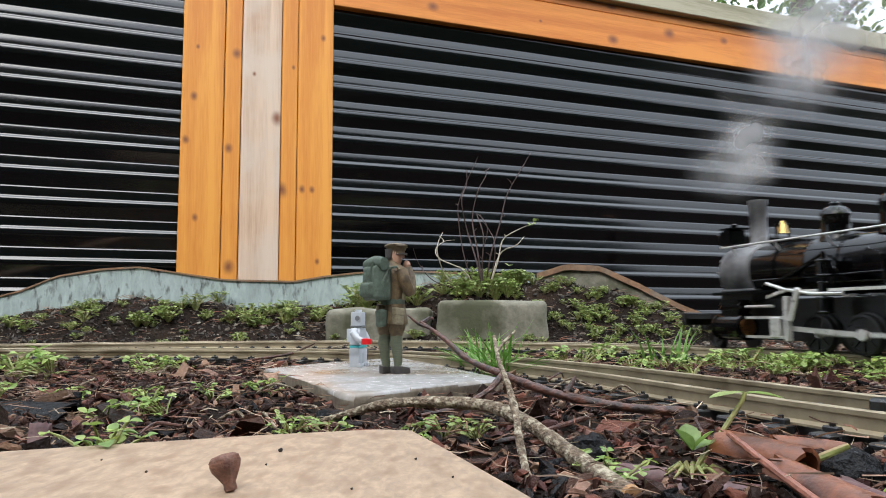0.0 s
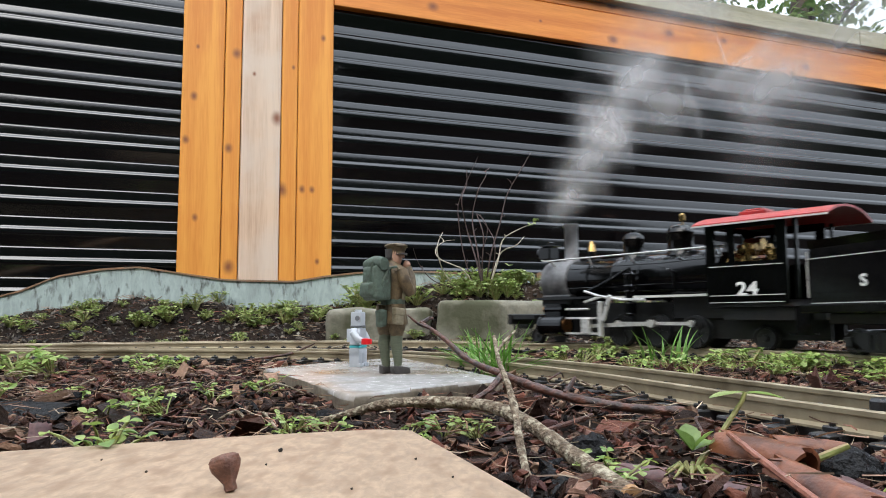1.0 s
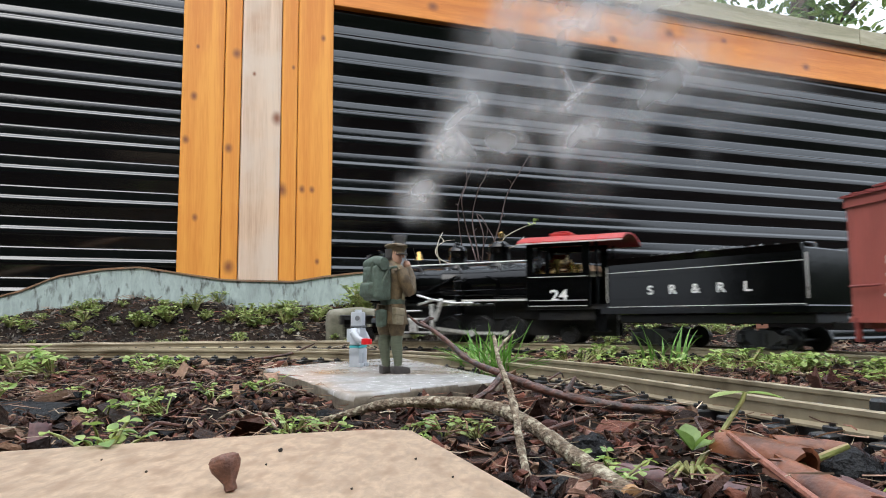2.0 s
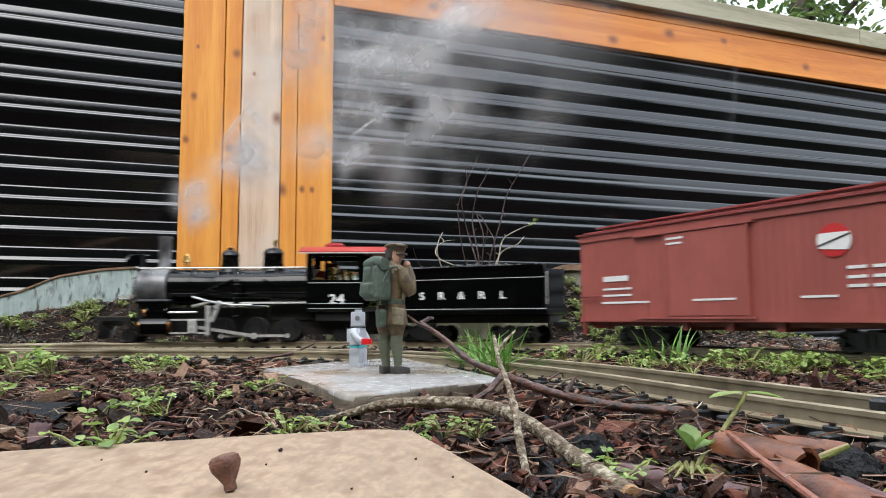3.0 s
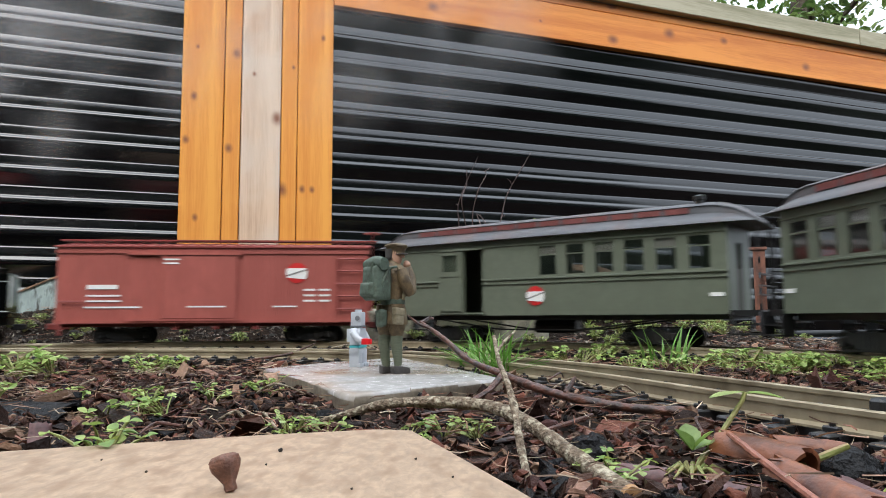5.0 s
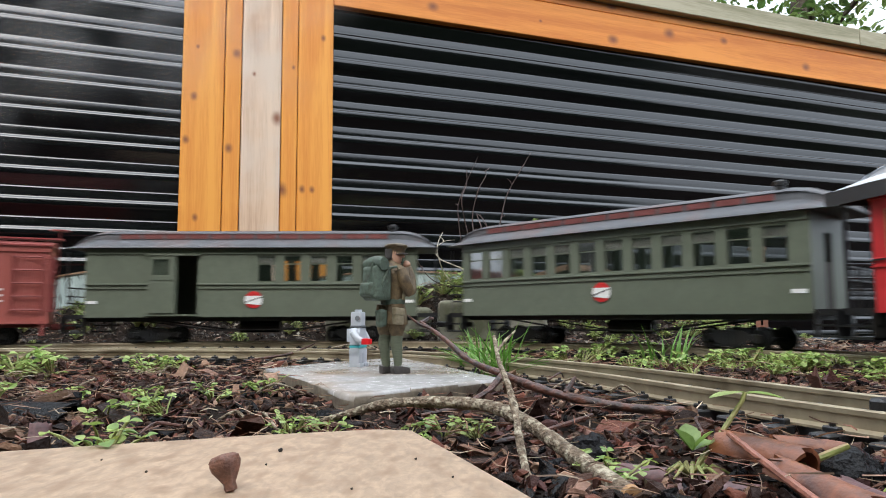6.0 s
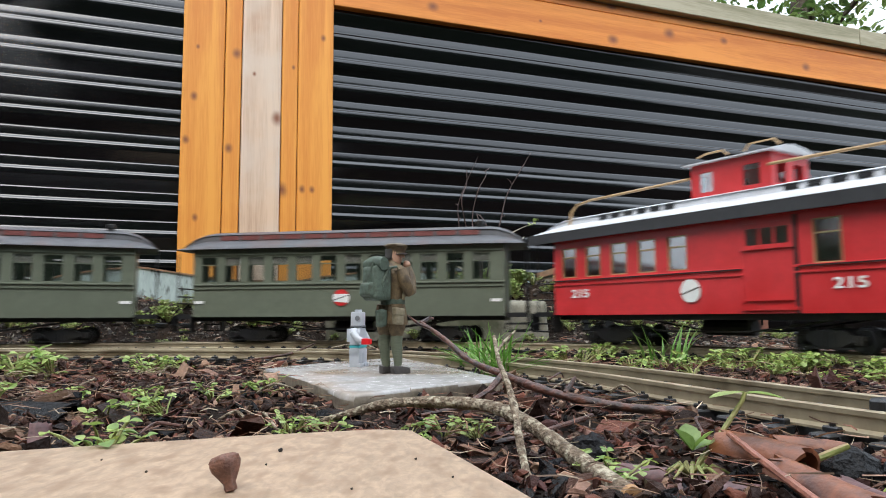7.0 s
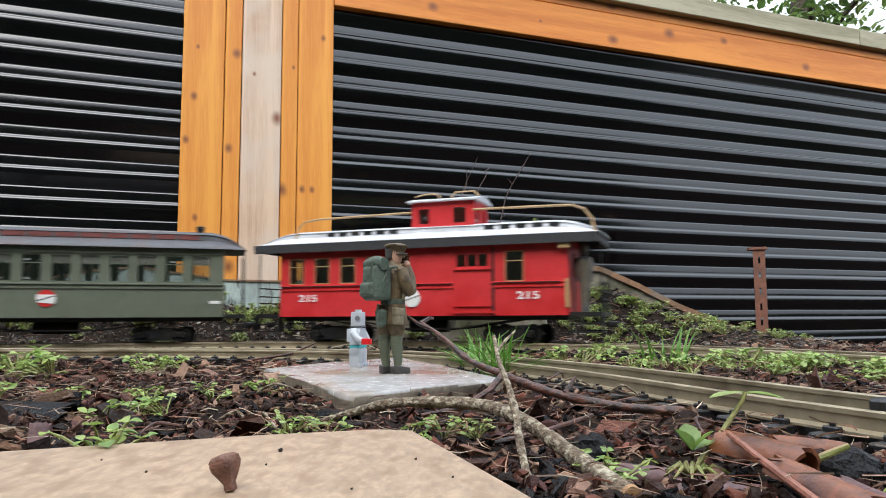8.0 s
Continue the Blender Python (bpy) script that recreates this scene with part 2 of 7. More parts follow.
def spline(pts, u):
    """A smooth line through the points; u runs from 0 to their count less one."""
    i = max(0, min(len(pts) - 2, int(u)))
    t = u - i
    p0, p1, p2, p3 = pts[max(i - 1, 0)], pts[i], pts[i + 1], pts[min(i + 2, len(pts) - 1)]
    return 0.5 * (2 * p1 + (p2 - p0) * t + (2 * p0 - 5 * p1 + 4 * p2 - p3) * t * t + (3 * p1 - p0 - 3 * p2 + p3) * t ** 3)


def smooth_step(a, b, x):
    t = max(0.0, min(1.0, (x - a) / (b - a)))
    return t * t * (3 - 2 * t)


BOARD_TOP = [(-1.0, 0.085), (-0.90, 0.098), (-0.845, 0.112), (-0.778, 0.140), (-0.688, 0.154), (-0.608, 0.158), (-0.528, 0.145), (-0.437, 0.131), (-0.30, 0.127), (-0.232, 0.138), (-0.164, 0.145), (-0.05, 0.146), (0.10, 0.140), (0.188, 0.140), (0.246, 0.158), (0.314, 0.154), (0.39, 0.119), (0.471, 0.077), (0.582, 0.032), (0.687, -0.002), (0.72, -0.012)]


def board_top(x):
    return float(np.interp(x, [a for a, b in BOARD_TOP], [b for a, b in BOARD_TOP]))


def bank(x, y):
    """The planted bank between the main line and the profile board."""
    foot = 1.13 - 0.06 * smooth_step(0.2, 0.6, x)
    rise = smooth_step(foot, foot + 0.26, y) * (1 - smooth_step(1.43, 1.5, y))
    top = board_top(x) * (0.52 + 0.28 * smooth_step(-0.25, -0.05, x) - 0.14 * smooth_step(0.18, 0.30, x) + 0.06 * math.sin(9 * x)) + 0.008 * noise.noise(Vector((x * 14, y * 14, 2))) + 0.005 * noise.noise(Vector((x * 40, y * 40, 8)))
    drop = -0.05 * smooth_step(1.15, 1.6, y) * smooth_step(0.45, 0.9, x)
    return rise * max(top, 0.0) + drop


TRACK_DOTS = np.array([[p.x, p.y] for p, a in LINE[::2]] + [list(spline(SIDING, k / 8 * 0.9999)[:2]) for k in range(8 * (len(SIDING) - 1) + 1)])


def rail_gap(x, y):
    """Distance to the nearest track's centre."""
    d = TRACK_DOTS - (x, y)
    return math.sqrt(float((d * d).sum(axis=1).min()))


def ground_z(x, y):
    z = 0.006 * noise.noise(Vector((x * 9, y * 9, 0))) + 0.004 * noise.noise(Vector((x * 30, y * 30, 5)))
    near = 0.006 * (1 - smooth_step(0.45, 0.8, y))
    far = smooth_step(2.5, 6.0, math.hypot(x, y))
    dip = 0.006 * (1 - smooth_step(0.034, 0.052, rail_gap(x, y))) if y < 1.3 and abs(x) < 1.2 else 0.0
    return (z + 0.004 + 0.9 * near - dip + bank(x, y)) * (1 - far) - 0.05 * far


# ---- ground: one sheet to the horizon ----
def make_ground():
    bm = bmesh.new()
    def ticks(lo, hi, n, far):
        core = list(np.linspace(lo, hi, n))
        return [-far, -far / 4, lo - 8, lo - 3, lo - 1] + core + [hi + 1, hi + 3, hi + 8, far / 4, far]
    xs, ys = ticks(-1.3, 1.8, 190, 400), ticks(-0.4, 2.4, 170, 400)
    grid = [[bm.verts.new((x, y, ground_z(x, y))) for x in xs] for y in ys]
    for r0, r1 in zip(grid, grid[1:]):
        for k in range(len(xs) - 1):
            bm.faces.new((r0[k], r0[k + 1], r1[k + 1], r1[k]))
    solid("ground", bm, M_SOIL, "dark damp garden soil under bark and weeds", "ground", kind="structure", smooth=True)


make_ground()

# ---- fence ----
FENCE = Matrix.Translation((-0.475, 1.765, 0)) @ Matrix.Rotation(radians(20.8), 4, "Z")
PITCH = 0.0698


def sheet_profile(z0, count):
    """One rib: a lower lip, a ledge to the sky, a broad sloping crest with a turned upper edge, and a deep undercut back to the next lip."""
    bends = ((0.235, 0.31, -3), (0.31, 0.385, 2), (0.385, 0.415, 24), (0.415, 0.465, 37), (0.465, 0.495, 24), (0.495, 0.555, -2), (0.555, 0.61, 2), (0.61, 0.79, 3.6), (0.79, 0.825, 38))
    drop = sum((b - a) * math.tan(radians(t)) for a, b, t in bends)
    out = []
    for i in range(count):
        z, y = z0 + i * PITCH, -drop * PITCH
        for a, b, t in bends:
            step = (b - a) * math.tan(radians(t)) * PITCH
            for u in (0.08, 0.92):
                out.append((y + u * step, z + (a + u * (b - a)) * PITCH))
            y += step
        for u in (0.05, 0.12, 0.5, 0.88, 0.95):
            out.append((-drop * PITCH * u, z + (0.825 + 0.41 * u) * PITCH))
    return out


def make_sheet(x0, x1, z0, count, name):
    prof = sheet_profile(z0, count)
    bm = bmesh.new()
    xs = np.linspace(x0, x1, max(2, int((x1 - x0) / 0.06)))
    front = [[bm.verts.new((x, y + 0.0012 * noise.noise(Vector((x * 3, z * 5, 1))), z + 0.0012 * noise.noise(Vector((x * 2.2, z * 3, 7))))) for x in xs] for y, z in prof]
    back = [[bm.verts.new((x, y + 0.0015, z)) for x in xs] for y, z in prof]
    for rows, flip in ((front, False), (back, True)):
        for a, b in zip(rows, rows[1:]):
            for k in range(len(xs) - 1):
                q = (a[k], a[k + 1], b[k + 1], b[k])
                bm.faces.new(q[::-1] if flip else q)
    part("sheet", bm, M_CORRUGATED, fence, "glossy black corrugated sheet with horizontal ribs", smooth=True)


fence = thing("fence", "garden fence of black corrugated sheet in an orange stained timber frame", "fence", kind="structure", at=FENCE)
make_sheet(-1.25, -0.165, -0.1180, 19, "a")
make_sheet(0.17, 3.6, -0.1230, 15, "b")

ORANGE, ORANGE_DARK = (0.74, 0.325, 0.055), (0.60, 0.205, 0.028)


def plank(x0, x1, z0, z1, y0, y1, mat, name="plank", label=""):
    """A board with its own origin at its lower left front edge."""
    part(name, box(0, x1 - x0, 0, y1 - y0, 0, z1 - z0, 0.002), mat, fence, label, at=Matrix.Translation((x0, y0, z0)))


W1 = wood("orange_board_wide", ORANGE, ORANGE_DARK, [(0.030, 0.60, 0.007), (0.014, 0.49, 0.007), (0.040, 0.30, 0.006), (0.035, 0.725, 0.004)])
W2 = wood("orange_board_narrow", ORANGE, ORANGE_DARK, [(0.029, 0.72, 0.009), (0.014, 0.476, 0.008), (0.021, 0.183, 0.011)])
W3 = wood("bare_cedar_post", (0.66, 0.48, 0.34), (0.46, 0.30, 0.20), [(0.090, 0.563, 0.012), (0.030, 0.67, 0.004)], bleach=(0.62, 0.52, 0.43))
W4 = wood("orange_batten", ORANGE, ORANGE_DARK, [(0.007, 0.381, 0.012), (0.03, 0.7, 0.004)])
W5 = wood("orange_board_outer", ORANGE, ORANGE_DARK, [(0.065, 0.79, 0.006), (0.015, 0.385, 0.007), (0.040, 0.385, 0.006), (0.055, 0.20, 0.005)])
W6 = wood("orange_beam", (0.70, 0.26, 0.045), (0.52, 0.155, 0.022), [(0.043, 0.282, 0.011), (0.030, 0.876, 0.013), (0.080, 1.09, 0.014), (0.085, 1.31, 0.010), (0.040, 1.67, 0.012), (0.05, 0.62, 0.004)], grain_axis="x")
W7 = wood("grey_cap_board", (0.40, 0.37, 0.27), (0.22, 0.21, 0.13), grain_axis="x", rough=0.8)
for x0, x1, y0, mat, nm, lab in ((-0.181, -0.083, -0.028, W1, "plank", "orange stained board with knots"), (-0.081, -0.042, -0.030, W2, "plank", "orange stained batten with dark knots"), (-0.040, 0.056, -0.034, W3, "post", "bare pale cedar post"), (0.058, 0.098, -0.030, W4, "plank", "orange stained batten with dark knots"), (0.100, 0.191, -0.028, W5, "plank", "orange stained board with knots")):
    plank(x0, x1, 0.0, 1.05, y0, 0.03, mat, nm, lab)
plank(0.192, 3.6, 0.882, 0.992, -0.030, 0.03, W6, "beam", "orange stained horizontal beam with knots")
plank(0.192, 3.6, 0.994, 1.022, -0.027, 0.03, W6, "beam", "orange stained upper rail")
plank(0.0, 2.1, 1.024, 1.084, -0.052, 0.07, W7, "cap_board", "grey weathered cap board")
plank(2.104, 3.6, 1.024, 1.084, -0.052, 0.07, W7, "cap_board", "grey weathered cap board")


# ---- plain unseen walls, added behind the camera and at the sides to darken reflections ----
M_UNSEEN_HEDGE = material("unseen_dark_hedge", (0.022, 0.036, 0.014), 0.8, scale=30, vary=0.6, bump=0.9, bump_scale=40, second=(0.012, 0.018, 0.008), second_scale=4, depth=0.03)
# each top is set by how much low sky the wall hides from the fence
for name, x0, x1, y0, y1, top in (("unseen_wall_south", -6.0, 8.0, -2.9, -2.5, 2.7), ("unseen_wall_west", -3.4, -3.0, -2.4, 0.7, 2.3), ("unseen_wall_east", 6.0, 6.4, -2.4, 3.2, 0.5)):
    solid(name, box(x0, x1, y0, y1, -0.1, top, 0.05), M_UNSEEN_HEDGE, "unseen dark hedge added to darken the reflections", "hedge", kind="structure")


# ---- tracks ----
RAIL_OUTLINE = ((-0.0038, 0.0), (0.0038, 0.0), (0.0038, 0.0009), (0.0009, 0.0020), (0.0009, 0.0062), (0.0018, 0.0068), (0.0018, 0.0086), (0.0014, 0.0090), (-0.0014, 0.0090), (-0.0018, 0.0086), (-0.0018, 0.0068), (-0.0009, 0.0062), (-0.0009, 0.0020), (-0.0038, 0.0009))


def sweep_rail(line, z):
    """A rail of real section along a line of (place, heading) pairs."""
    bm = bmesh.new()
    rings = []
    for p, d in line:
        side = Vector((d.y, -d.x, 0))
        rings.append([bm.verts.new(p + side * a + Vector((0, 0, z + b))) for a, b in RAIL_OUTLINE])
    n = len(RAIL_OUTLINE)
    for a, b in zip(rings, rings[1:]):
        for k in range(n):
            bm.faces.new((a[k], a[(k + 1) % n], b[(k + 1) % n], b[k]))
    bm.faces.new(rings[0][::-1])
    bm.faces.new(rings[-1])
    return bm


def tie_mesh():
    bm = bmesh.new()
    add_box(bm, -0.0045, 0.0045, -0.037, 0.037, -0.008, 0.0, 0.0008)
    for y in (-0.0235, 0.0235):
        for dy in (-0.0056, 0.0056):
            add_box(bm, -0.0035, 0.0035, y + dy - 0.0016, y + dy + 0.0016, -0.001, 0.0022, 0.0005)
            add_rod(bm, (0, y + dy, 0.002), (0, y + dy, 0.0034), 0.0012, sides=6)
    return mesh_of("tie", bm, M_TIE)


def lay_track(name, label, at, s0, s1, gauge, ties):
    track = thing(name, label, "railway track", kind="structure")
    step = 0.012
    count = int((s1 - s0) / step)
    z = RAIL_TOP - 0.009
    for side in (-1, 1):
        line = []
        for k in range(count + 1):
            p, d = at(s0 + (s1 - s0) * k / count)
            line.append((p + Vector((d.y, -d.x, 0)) * side * gauge / 2, d))
        part("rail", sweep_rail(line, z), M_RAIL, track, "tarnished brass rail", smooth=True)
    for k in range(int((s1 - s0) / ties)):
        p, d = at(s0 + k * ties)
        part("tie", TIE, None, track, at=Matrix.Translation((p.x, p.y, z)) @ Matrix.Rotation(math.atan2(d.y, d.x) + radians(random.uniform(-1.5, 1.5)), 4, "Z"))


TIE = tie_mesh()
siding_table = []
for k in range(0, 801):
    u = k / 100
    siding_table.append(spline(SIDING, min(u, len(SIDING) - 1.0001)))


def siding_at(s):
    run = 0.0
    for a, b in zip(siding_table, siding_table[1:]):
        step = (b - a).length
        if step and run + step >= s:
            return a + (b - a) * ((s - run) / step), (b - a).normalized()
        run += step
    return siding_table[-1].copy(), (siding_table[-1] - siding_table[-20]).normalized()


lay_track("main_line", "brass garden railway rails on black ties, curving past", line_at, -2.3, 3.4, 0.047, 0.0235)
lay_track("siding", "brass garden railway rails on black ties among bark and weeds", siding_at, 0.0, 1.75, 0.047, 0.0235)


# ---- the train ----
M_BLACK = material("gloss_black_engine_paint", (0.0012, 0.0012, 0.0016), 0.10, scale=120, spec=0.36, vary=0.3, bump=0.03, second=(0.003, 0.003, 0.003), second_scale=25)
M_UNDER = material("dull_black_underframe", (0.013, 0.0135, 0.015), 0.4, spec=0.5, scale=150, vary=0.4, bump=0.2, second=(0.024, 0.021, 0.018), second_scale=30)
M_GRAPHITE = material("graphite_smokebox_paint", (0.19, 0.19, 0.195), 0.4, metal=0.2, scale=120, vary=0.25, bump=0.1, second=(0.04, 0.04, 0.042), second_scale=30)
M_STEEL = material("bright_steel", (0.60, 0.59, 0.57), 0.3, metal=0.45, scale=150, vary=0.2, bump=0.05)
M_BRASS = material("polished_brass", (0.46, 0.30, 0.11), 0.25, metal=1.0, scale=150, vary=0.25, bump=0.05)
M_COPPER = material("copper_fitting", (0.55, 0.26, 0.10), 0.3, metal=1.0, scale=150, vary=0.25, bump=0.05)
M_CABROOF = material("red_cab_roof_paint", (0.38, 0.026, 0.024), 0.4, scale=90, vary=0.2, bump=0.1, second=(0.32, 0.02, 0.02), second_scale=20)
M_LETTER = material("white_lettering", (0.80, 0.80, 0.78), 0.5, scale=200, vary=0.08, bump=0)
M_LINE = material("pale_lining", (0.55, 0.55, 0.52), 0.45, scale=200, vary=0.1, bump=0)
M_COAL = material("tender_coal", (0.018, 0.018, 0.019), 0.4, scale=160, vary=0.5, bump=0.5, island=0.5)
M_BOX = material("oxide_red_boxcar_paint", (0.36, 0.090, 0.072), 0.55, scale=110, vary=0.14, bump=0.12, second=(0.31, 0.075, 0.060), second_scale=14, stretch=(1, 1, 0.3))
M_BOX_TRIM = material("dark_oxide_red_ironwork", (0.24, 0.048, 0.042), 0.5, scale=120, vary=0.2, bump=0.1)
M_COACH = material("olive_green_coach_paint", (0.125, 0.143, 0.104), 0.42, scale=110, vary=0.12, bump=0.08, second=(0.112, 0.127, 0.092), second_scale=12)
M_COACH_ROOF = material("dull_grey_coach_roof", (0.072, 0.075, 0.082), 0.6, scale=90, vary=0.25, bump=0.2, second=(0.10, 0.07, 0.066), second_scale=15)
M_CLERESTORY = material("brownish_red_clerestory", (0.16, 0.045, 0.040), 0.55, scale=100, vary=0.2, bump=0.1)
M_RED = material("bright_red_caboose_paint", (0.60, 0.036, 0.040), 0.38, scale=110, vary=0.1, bump=0.06, second=(0.50, 0.014, 0.016), second_scale=12)
M_SILVER = material("pale_grey_roof_paint", (0.55, 0.57, 0.60), 0.45, scale=90, vary=0.12, bump=0.1, second=(0.42, 0.43, 0.45), second_scale=14)
M_FASCIA = material("charcoal_fascia", (0.035, 0.036, 0.038), 0.5, scale=120, vary=0.2, bump=0.1)
M_TAN = material("tan_window_sash", (0.42, 0.27, 0.13), 0.5, scale=150, vary=0.15, bump=0.05)
M_INTERIOR = material("dark_car_interior", (0.05, 0.04, 0.032), 0.7, scale=80, vary=0.3, bump=0.1)
M_CURTAIN = material("pale_window_blind", (0.42, 0.40, 0.36), 0.8, scale=120, vary=0.15, bump=0.1)
M_HERALD_RED = material("herald_red", (0.55, 0.02, 0.02), 0.45, scale=200, vary=0.1, bump=0)
M_FIGURE = material("painted_figure_drab", (0.12, 0.10, 0.075), 0.6, scale=200, vary=0.3, bump=0.2, second=(0.04, 0.05, 0.07), second_scale=50)

M_GLASS = bpy.data.materials.new("window_glass")
M_GLASS.use_nodes = True
gn, gl = M_GLASS.node_tree.nodes, M_GLASS.node_tree.links
g_clear, g_gloss, g_mix = gn.new("ShaderNodeBsdfTransparent"), gn.new("ShaderNodeBsdfGlossy"), gn.new("ShaderNodeMixShader")
g_clear.inputs["Color"].default_value = (0.86, 0.88, 0.88, 1)
g_gloss.inputs["Roughness"].default_value = 0.06
g_mix.inputs[0].default_value = 0.27
gl.new(g_clear.outputs[0], g_mix.inputs[1])
gl.new(g_gloss.outputs[0], g_mix.inputs[2])
gl.new(g_mix.outputs[0], gn["Material Output"].inputs["Surface"])


def lettering(text, size, mat, parent, x, y, z, label, wide=1.0):
    """Raised letters in the built-in font, upright on a car's side that faces -y."""
    cu = bpy.data.curves.new("lettering", "FONT")
    cu.body, cu.size, cu.align_x, cu.align_y, cu.extrude, cu.offset = text, size, "CENTER", "CENTER", 0.0002, size * 0.022
    ob = bpy.data.objects.new("lettering_source", cu)
    me = bpy.data.meshes.new_from_object(ob)
    bpy.data.objects.remove(ob)
    me.materials.clear()
    me.materials.append(mat)
    return part("lettering", me, None, parent, label, at=pose(x, y, z, 90, 0, 0) @ Matrix.Diagonal((wide, 1, 1, 1)))


def bar(parent, x, z, w, h, y, mat=None):
    return part("lettering_bar", box(-w / 2, w / 2, -0.0003, 0.0003, -h / 2, h / 2), mat or M_LETTER, parent, at=Matrix.Translation((x, y, z)))


def herald(parent, x, y, z, r, pale=False):
    """A round emblem: a red disc, a white band across it and a thin slanting stroke."""
    disc = part("emblem", lathe([(r * 0.98, -0.0002), (r, 0.0), (r, 0.0003)], 28, pose(0, 0, 0, 90)), M_HERALD_RED, parent, "round emblem, red with a broad white band", at=Matrix.Translation((x, y, z)))
    part("band", extrude([(1.02 * r * math.cos(a), 1.02 * r * math.sin(a)) for a in (math.pi * k / 180 for k in ((-75, -55, -38, -18, 0, 18, 38, 55, 75, 105, 125, 142, 162, 180, 198, 218, 235, 255) if pale else (-38, -28, -18, -9, 0, 9, 18, 26, 154, 162, 171, 180, 189, 198, 207)))], "y", -0.0003, 0.0003), M_LETTER, disc, at=Matrix.Translation((0, -0.0006, 0)))
    part("stroke", box(-r, r, -0.0002, 0.0002, -r * 0.05, r * 0.05), M_UNDER, disc, at=pose(0, -0.0011, 0, 0, -18, 0))


WHEELS, TRUCKS, RODS, CARS = [], [], [], []


def wheelset_mesh(r, gauge=0.045, spokes=False, mat=None):
    bm = bmesh.new()
    for side in (-1, 1):
        m = Matrix.Translation((0, side * (gauge / 2 + 0.0015), 0)) @ pose(0, 0, 0, -90 * side, 0, 0)
        add_lathe(bm, [(r + 0.002, -0.004), (r + 0.002, -0.003), (r, -0.0025), (r, 0.003), (r * 0.86, 0.0032), (r * 0.82, 0.0015), (r * 0.35, 0.0012), (r * 0.3, 0.003), (0.0004, 0.003)], 24, m)
        if spokes:
            for k in range(8):
                a = k * math.pi / 4
                add_box(bm, r * 0.2, r * 0.9, -0.001, 0.001, 0.0012, 0.0028, m=m @ Matrix.Rotation(a, 4, "Z"))
            add_box(bm, -r * 0.85, -r * 0.25, -r * 0.4, r * 0.4, 0.0012, 0.003, m=m)
        add_box(bm, r * 0.4, r * 0.75, -0.001, 0.001, 0.001, 0.0024, m=m)
    add_rod(bm, (0, -gauge / 2, 0), (0, gauge / 2, 0), 0.0018)
    return mesh_of("wheelset", bm, mat or M_UNDER, True)


def truck(car, x, base, r, width=0.062, bright=False):
    """A two-axle truck: side frames with journal boxes, springs and a bolster, with turning wheelsets."""
    bm = bmesh.new()
    for side in (-1, 1):
        y = side * width / 2
        out = [(-base / 2 - 0.006, r + 0.004), (-base / 2 + 0.006, r + 0.005), (-base / 4, r + 0.009), (base / 4, r + 0.009), (base / 2 - 0.006, r + 0.005), (base / 2 + 0.006, r + 0.004), (base / 2 + 0.006, r + 0.001), (base / 2 - 0.004, r + 0.001), (base / 5, r - 0.006), (-base / 5, r - 0.006), (-base / 2 + 0.004, r + 0.001), (-base / 2 - 0.006, r + 0.001)]
        add_extrude(bm, out, "y", y - 0.0015, y + 0.0015)
        for sx in (-1, 1):
            add_box(bm, sx * base / 2 - 0.004, sx * base / 2 + 0.004, y - 0.004, y + 0.004, r - 0.004, r + 0.005, 0.001)
            add_rod(bm, (sx * 0.004, y, r - 0.005), (sx * 0.004, y, r + 0.007), 0.0026, sides=8)
        add_box(bm, -base / 2, base / 2, y - 0.001, y + 0.001, r - 0.0075, r - 0.006)
    add_box(bm, -0.006, 0.006, -width / 2, width / 2, r + 0.001, r + 0.011, 0.001)
    t = part("truck", bm, M_UNDER, car, "black truck with sprung side frames", at=Matrix.Translation((x, 0, 0)))
    for sx in (-1, 1):
        w = part("wheelset", wheelset_mesh(r, mat=M_STEEL if bright else None), None, t, at=Matrix.Translation((sx * base / 2, 0, r)))
        WHEELS.append((w, (sx * base / 2, 0, r), r))
    TRUCKS.append((t, car, x))


def hollow_side(bm, x0, x1, y0, y1, z0, z1, holes):
    """A side wall in one piece, with openings (x0, x1, z0, z1) cut right through it."""
    xs = sorted({x0, x1, *(h[0] for h in holes), *(h[1] for h in holes)})
    zs = sorted({z0, z1, *(h[2] for h in holes), *(h[3] for h in holes)})
    xs, zs = [x for x in xs if x0 <= x <= x1], [z for z in zs if z0 <= z <= z1]
    made = {}

    def vert(i, y, k):
        if (i, y, k) not in made:
            made[i, y, k] = bm.verts.new((xs[i], y, zs[k]))
        return made[i, y, k]

    def full(i, k):
        if not (0 <= i < len(xs) - 1 and 0 <= k < len(zs) - 1):
            return False
        mx, mz = (xs[i] + xs[i + 1]) / 2, (zs[k] + zs[k + 1]) / 2
        return not any(h[0] < mx < h[1] and h[2] < mz < h[3] for h in holes)

    for i in range(len(xs) - 1):
        for k in range(len(zs) - 1):
            if not full(i, k):
                continue
            ring = ((i, k), (i + 1, k), (i + 1, k + 1), (i, k + 1))
            bm.faces.new([vert(a, y0, b) for a, b in ring])
            bm.faces.new([vert(a, y1, b) for a, b in ring[::-1]])
            for (di, dk), (p, q) in (((0, -1), (0, 1)), ((1, 0), (1, 2)), ((0, 1), (2, 3)), ((-1, 0), (3, 0))):
                if not full(i + di, k + dk):
                    (a, b), (c, d) = ring[p], ring[q]
                    bm.faces.new((vert(c, y0, d), vert(a, y0, b), vert(a, y1, b), vert(c, y1, d)))


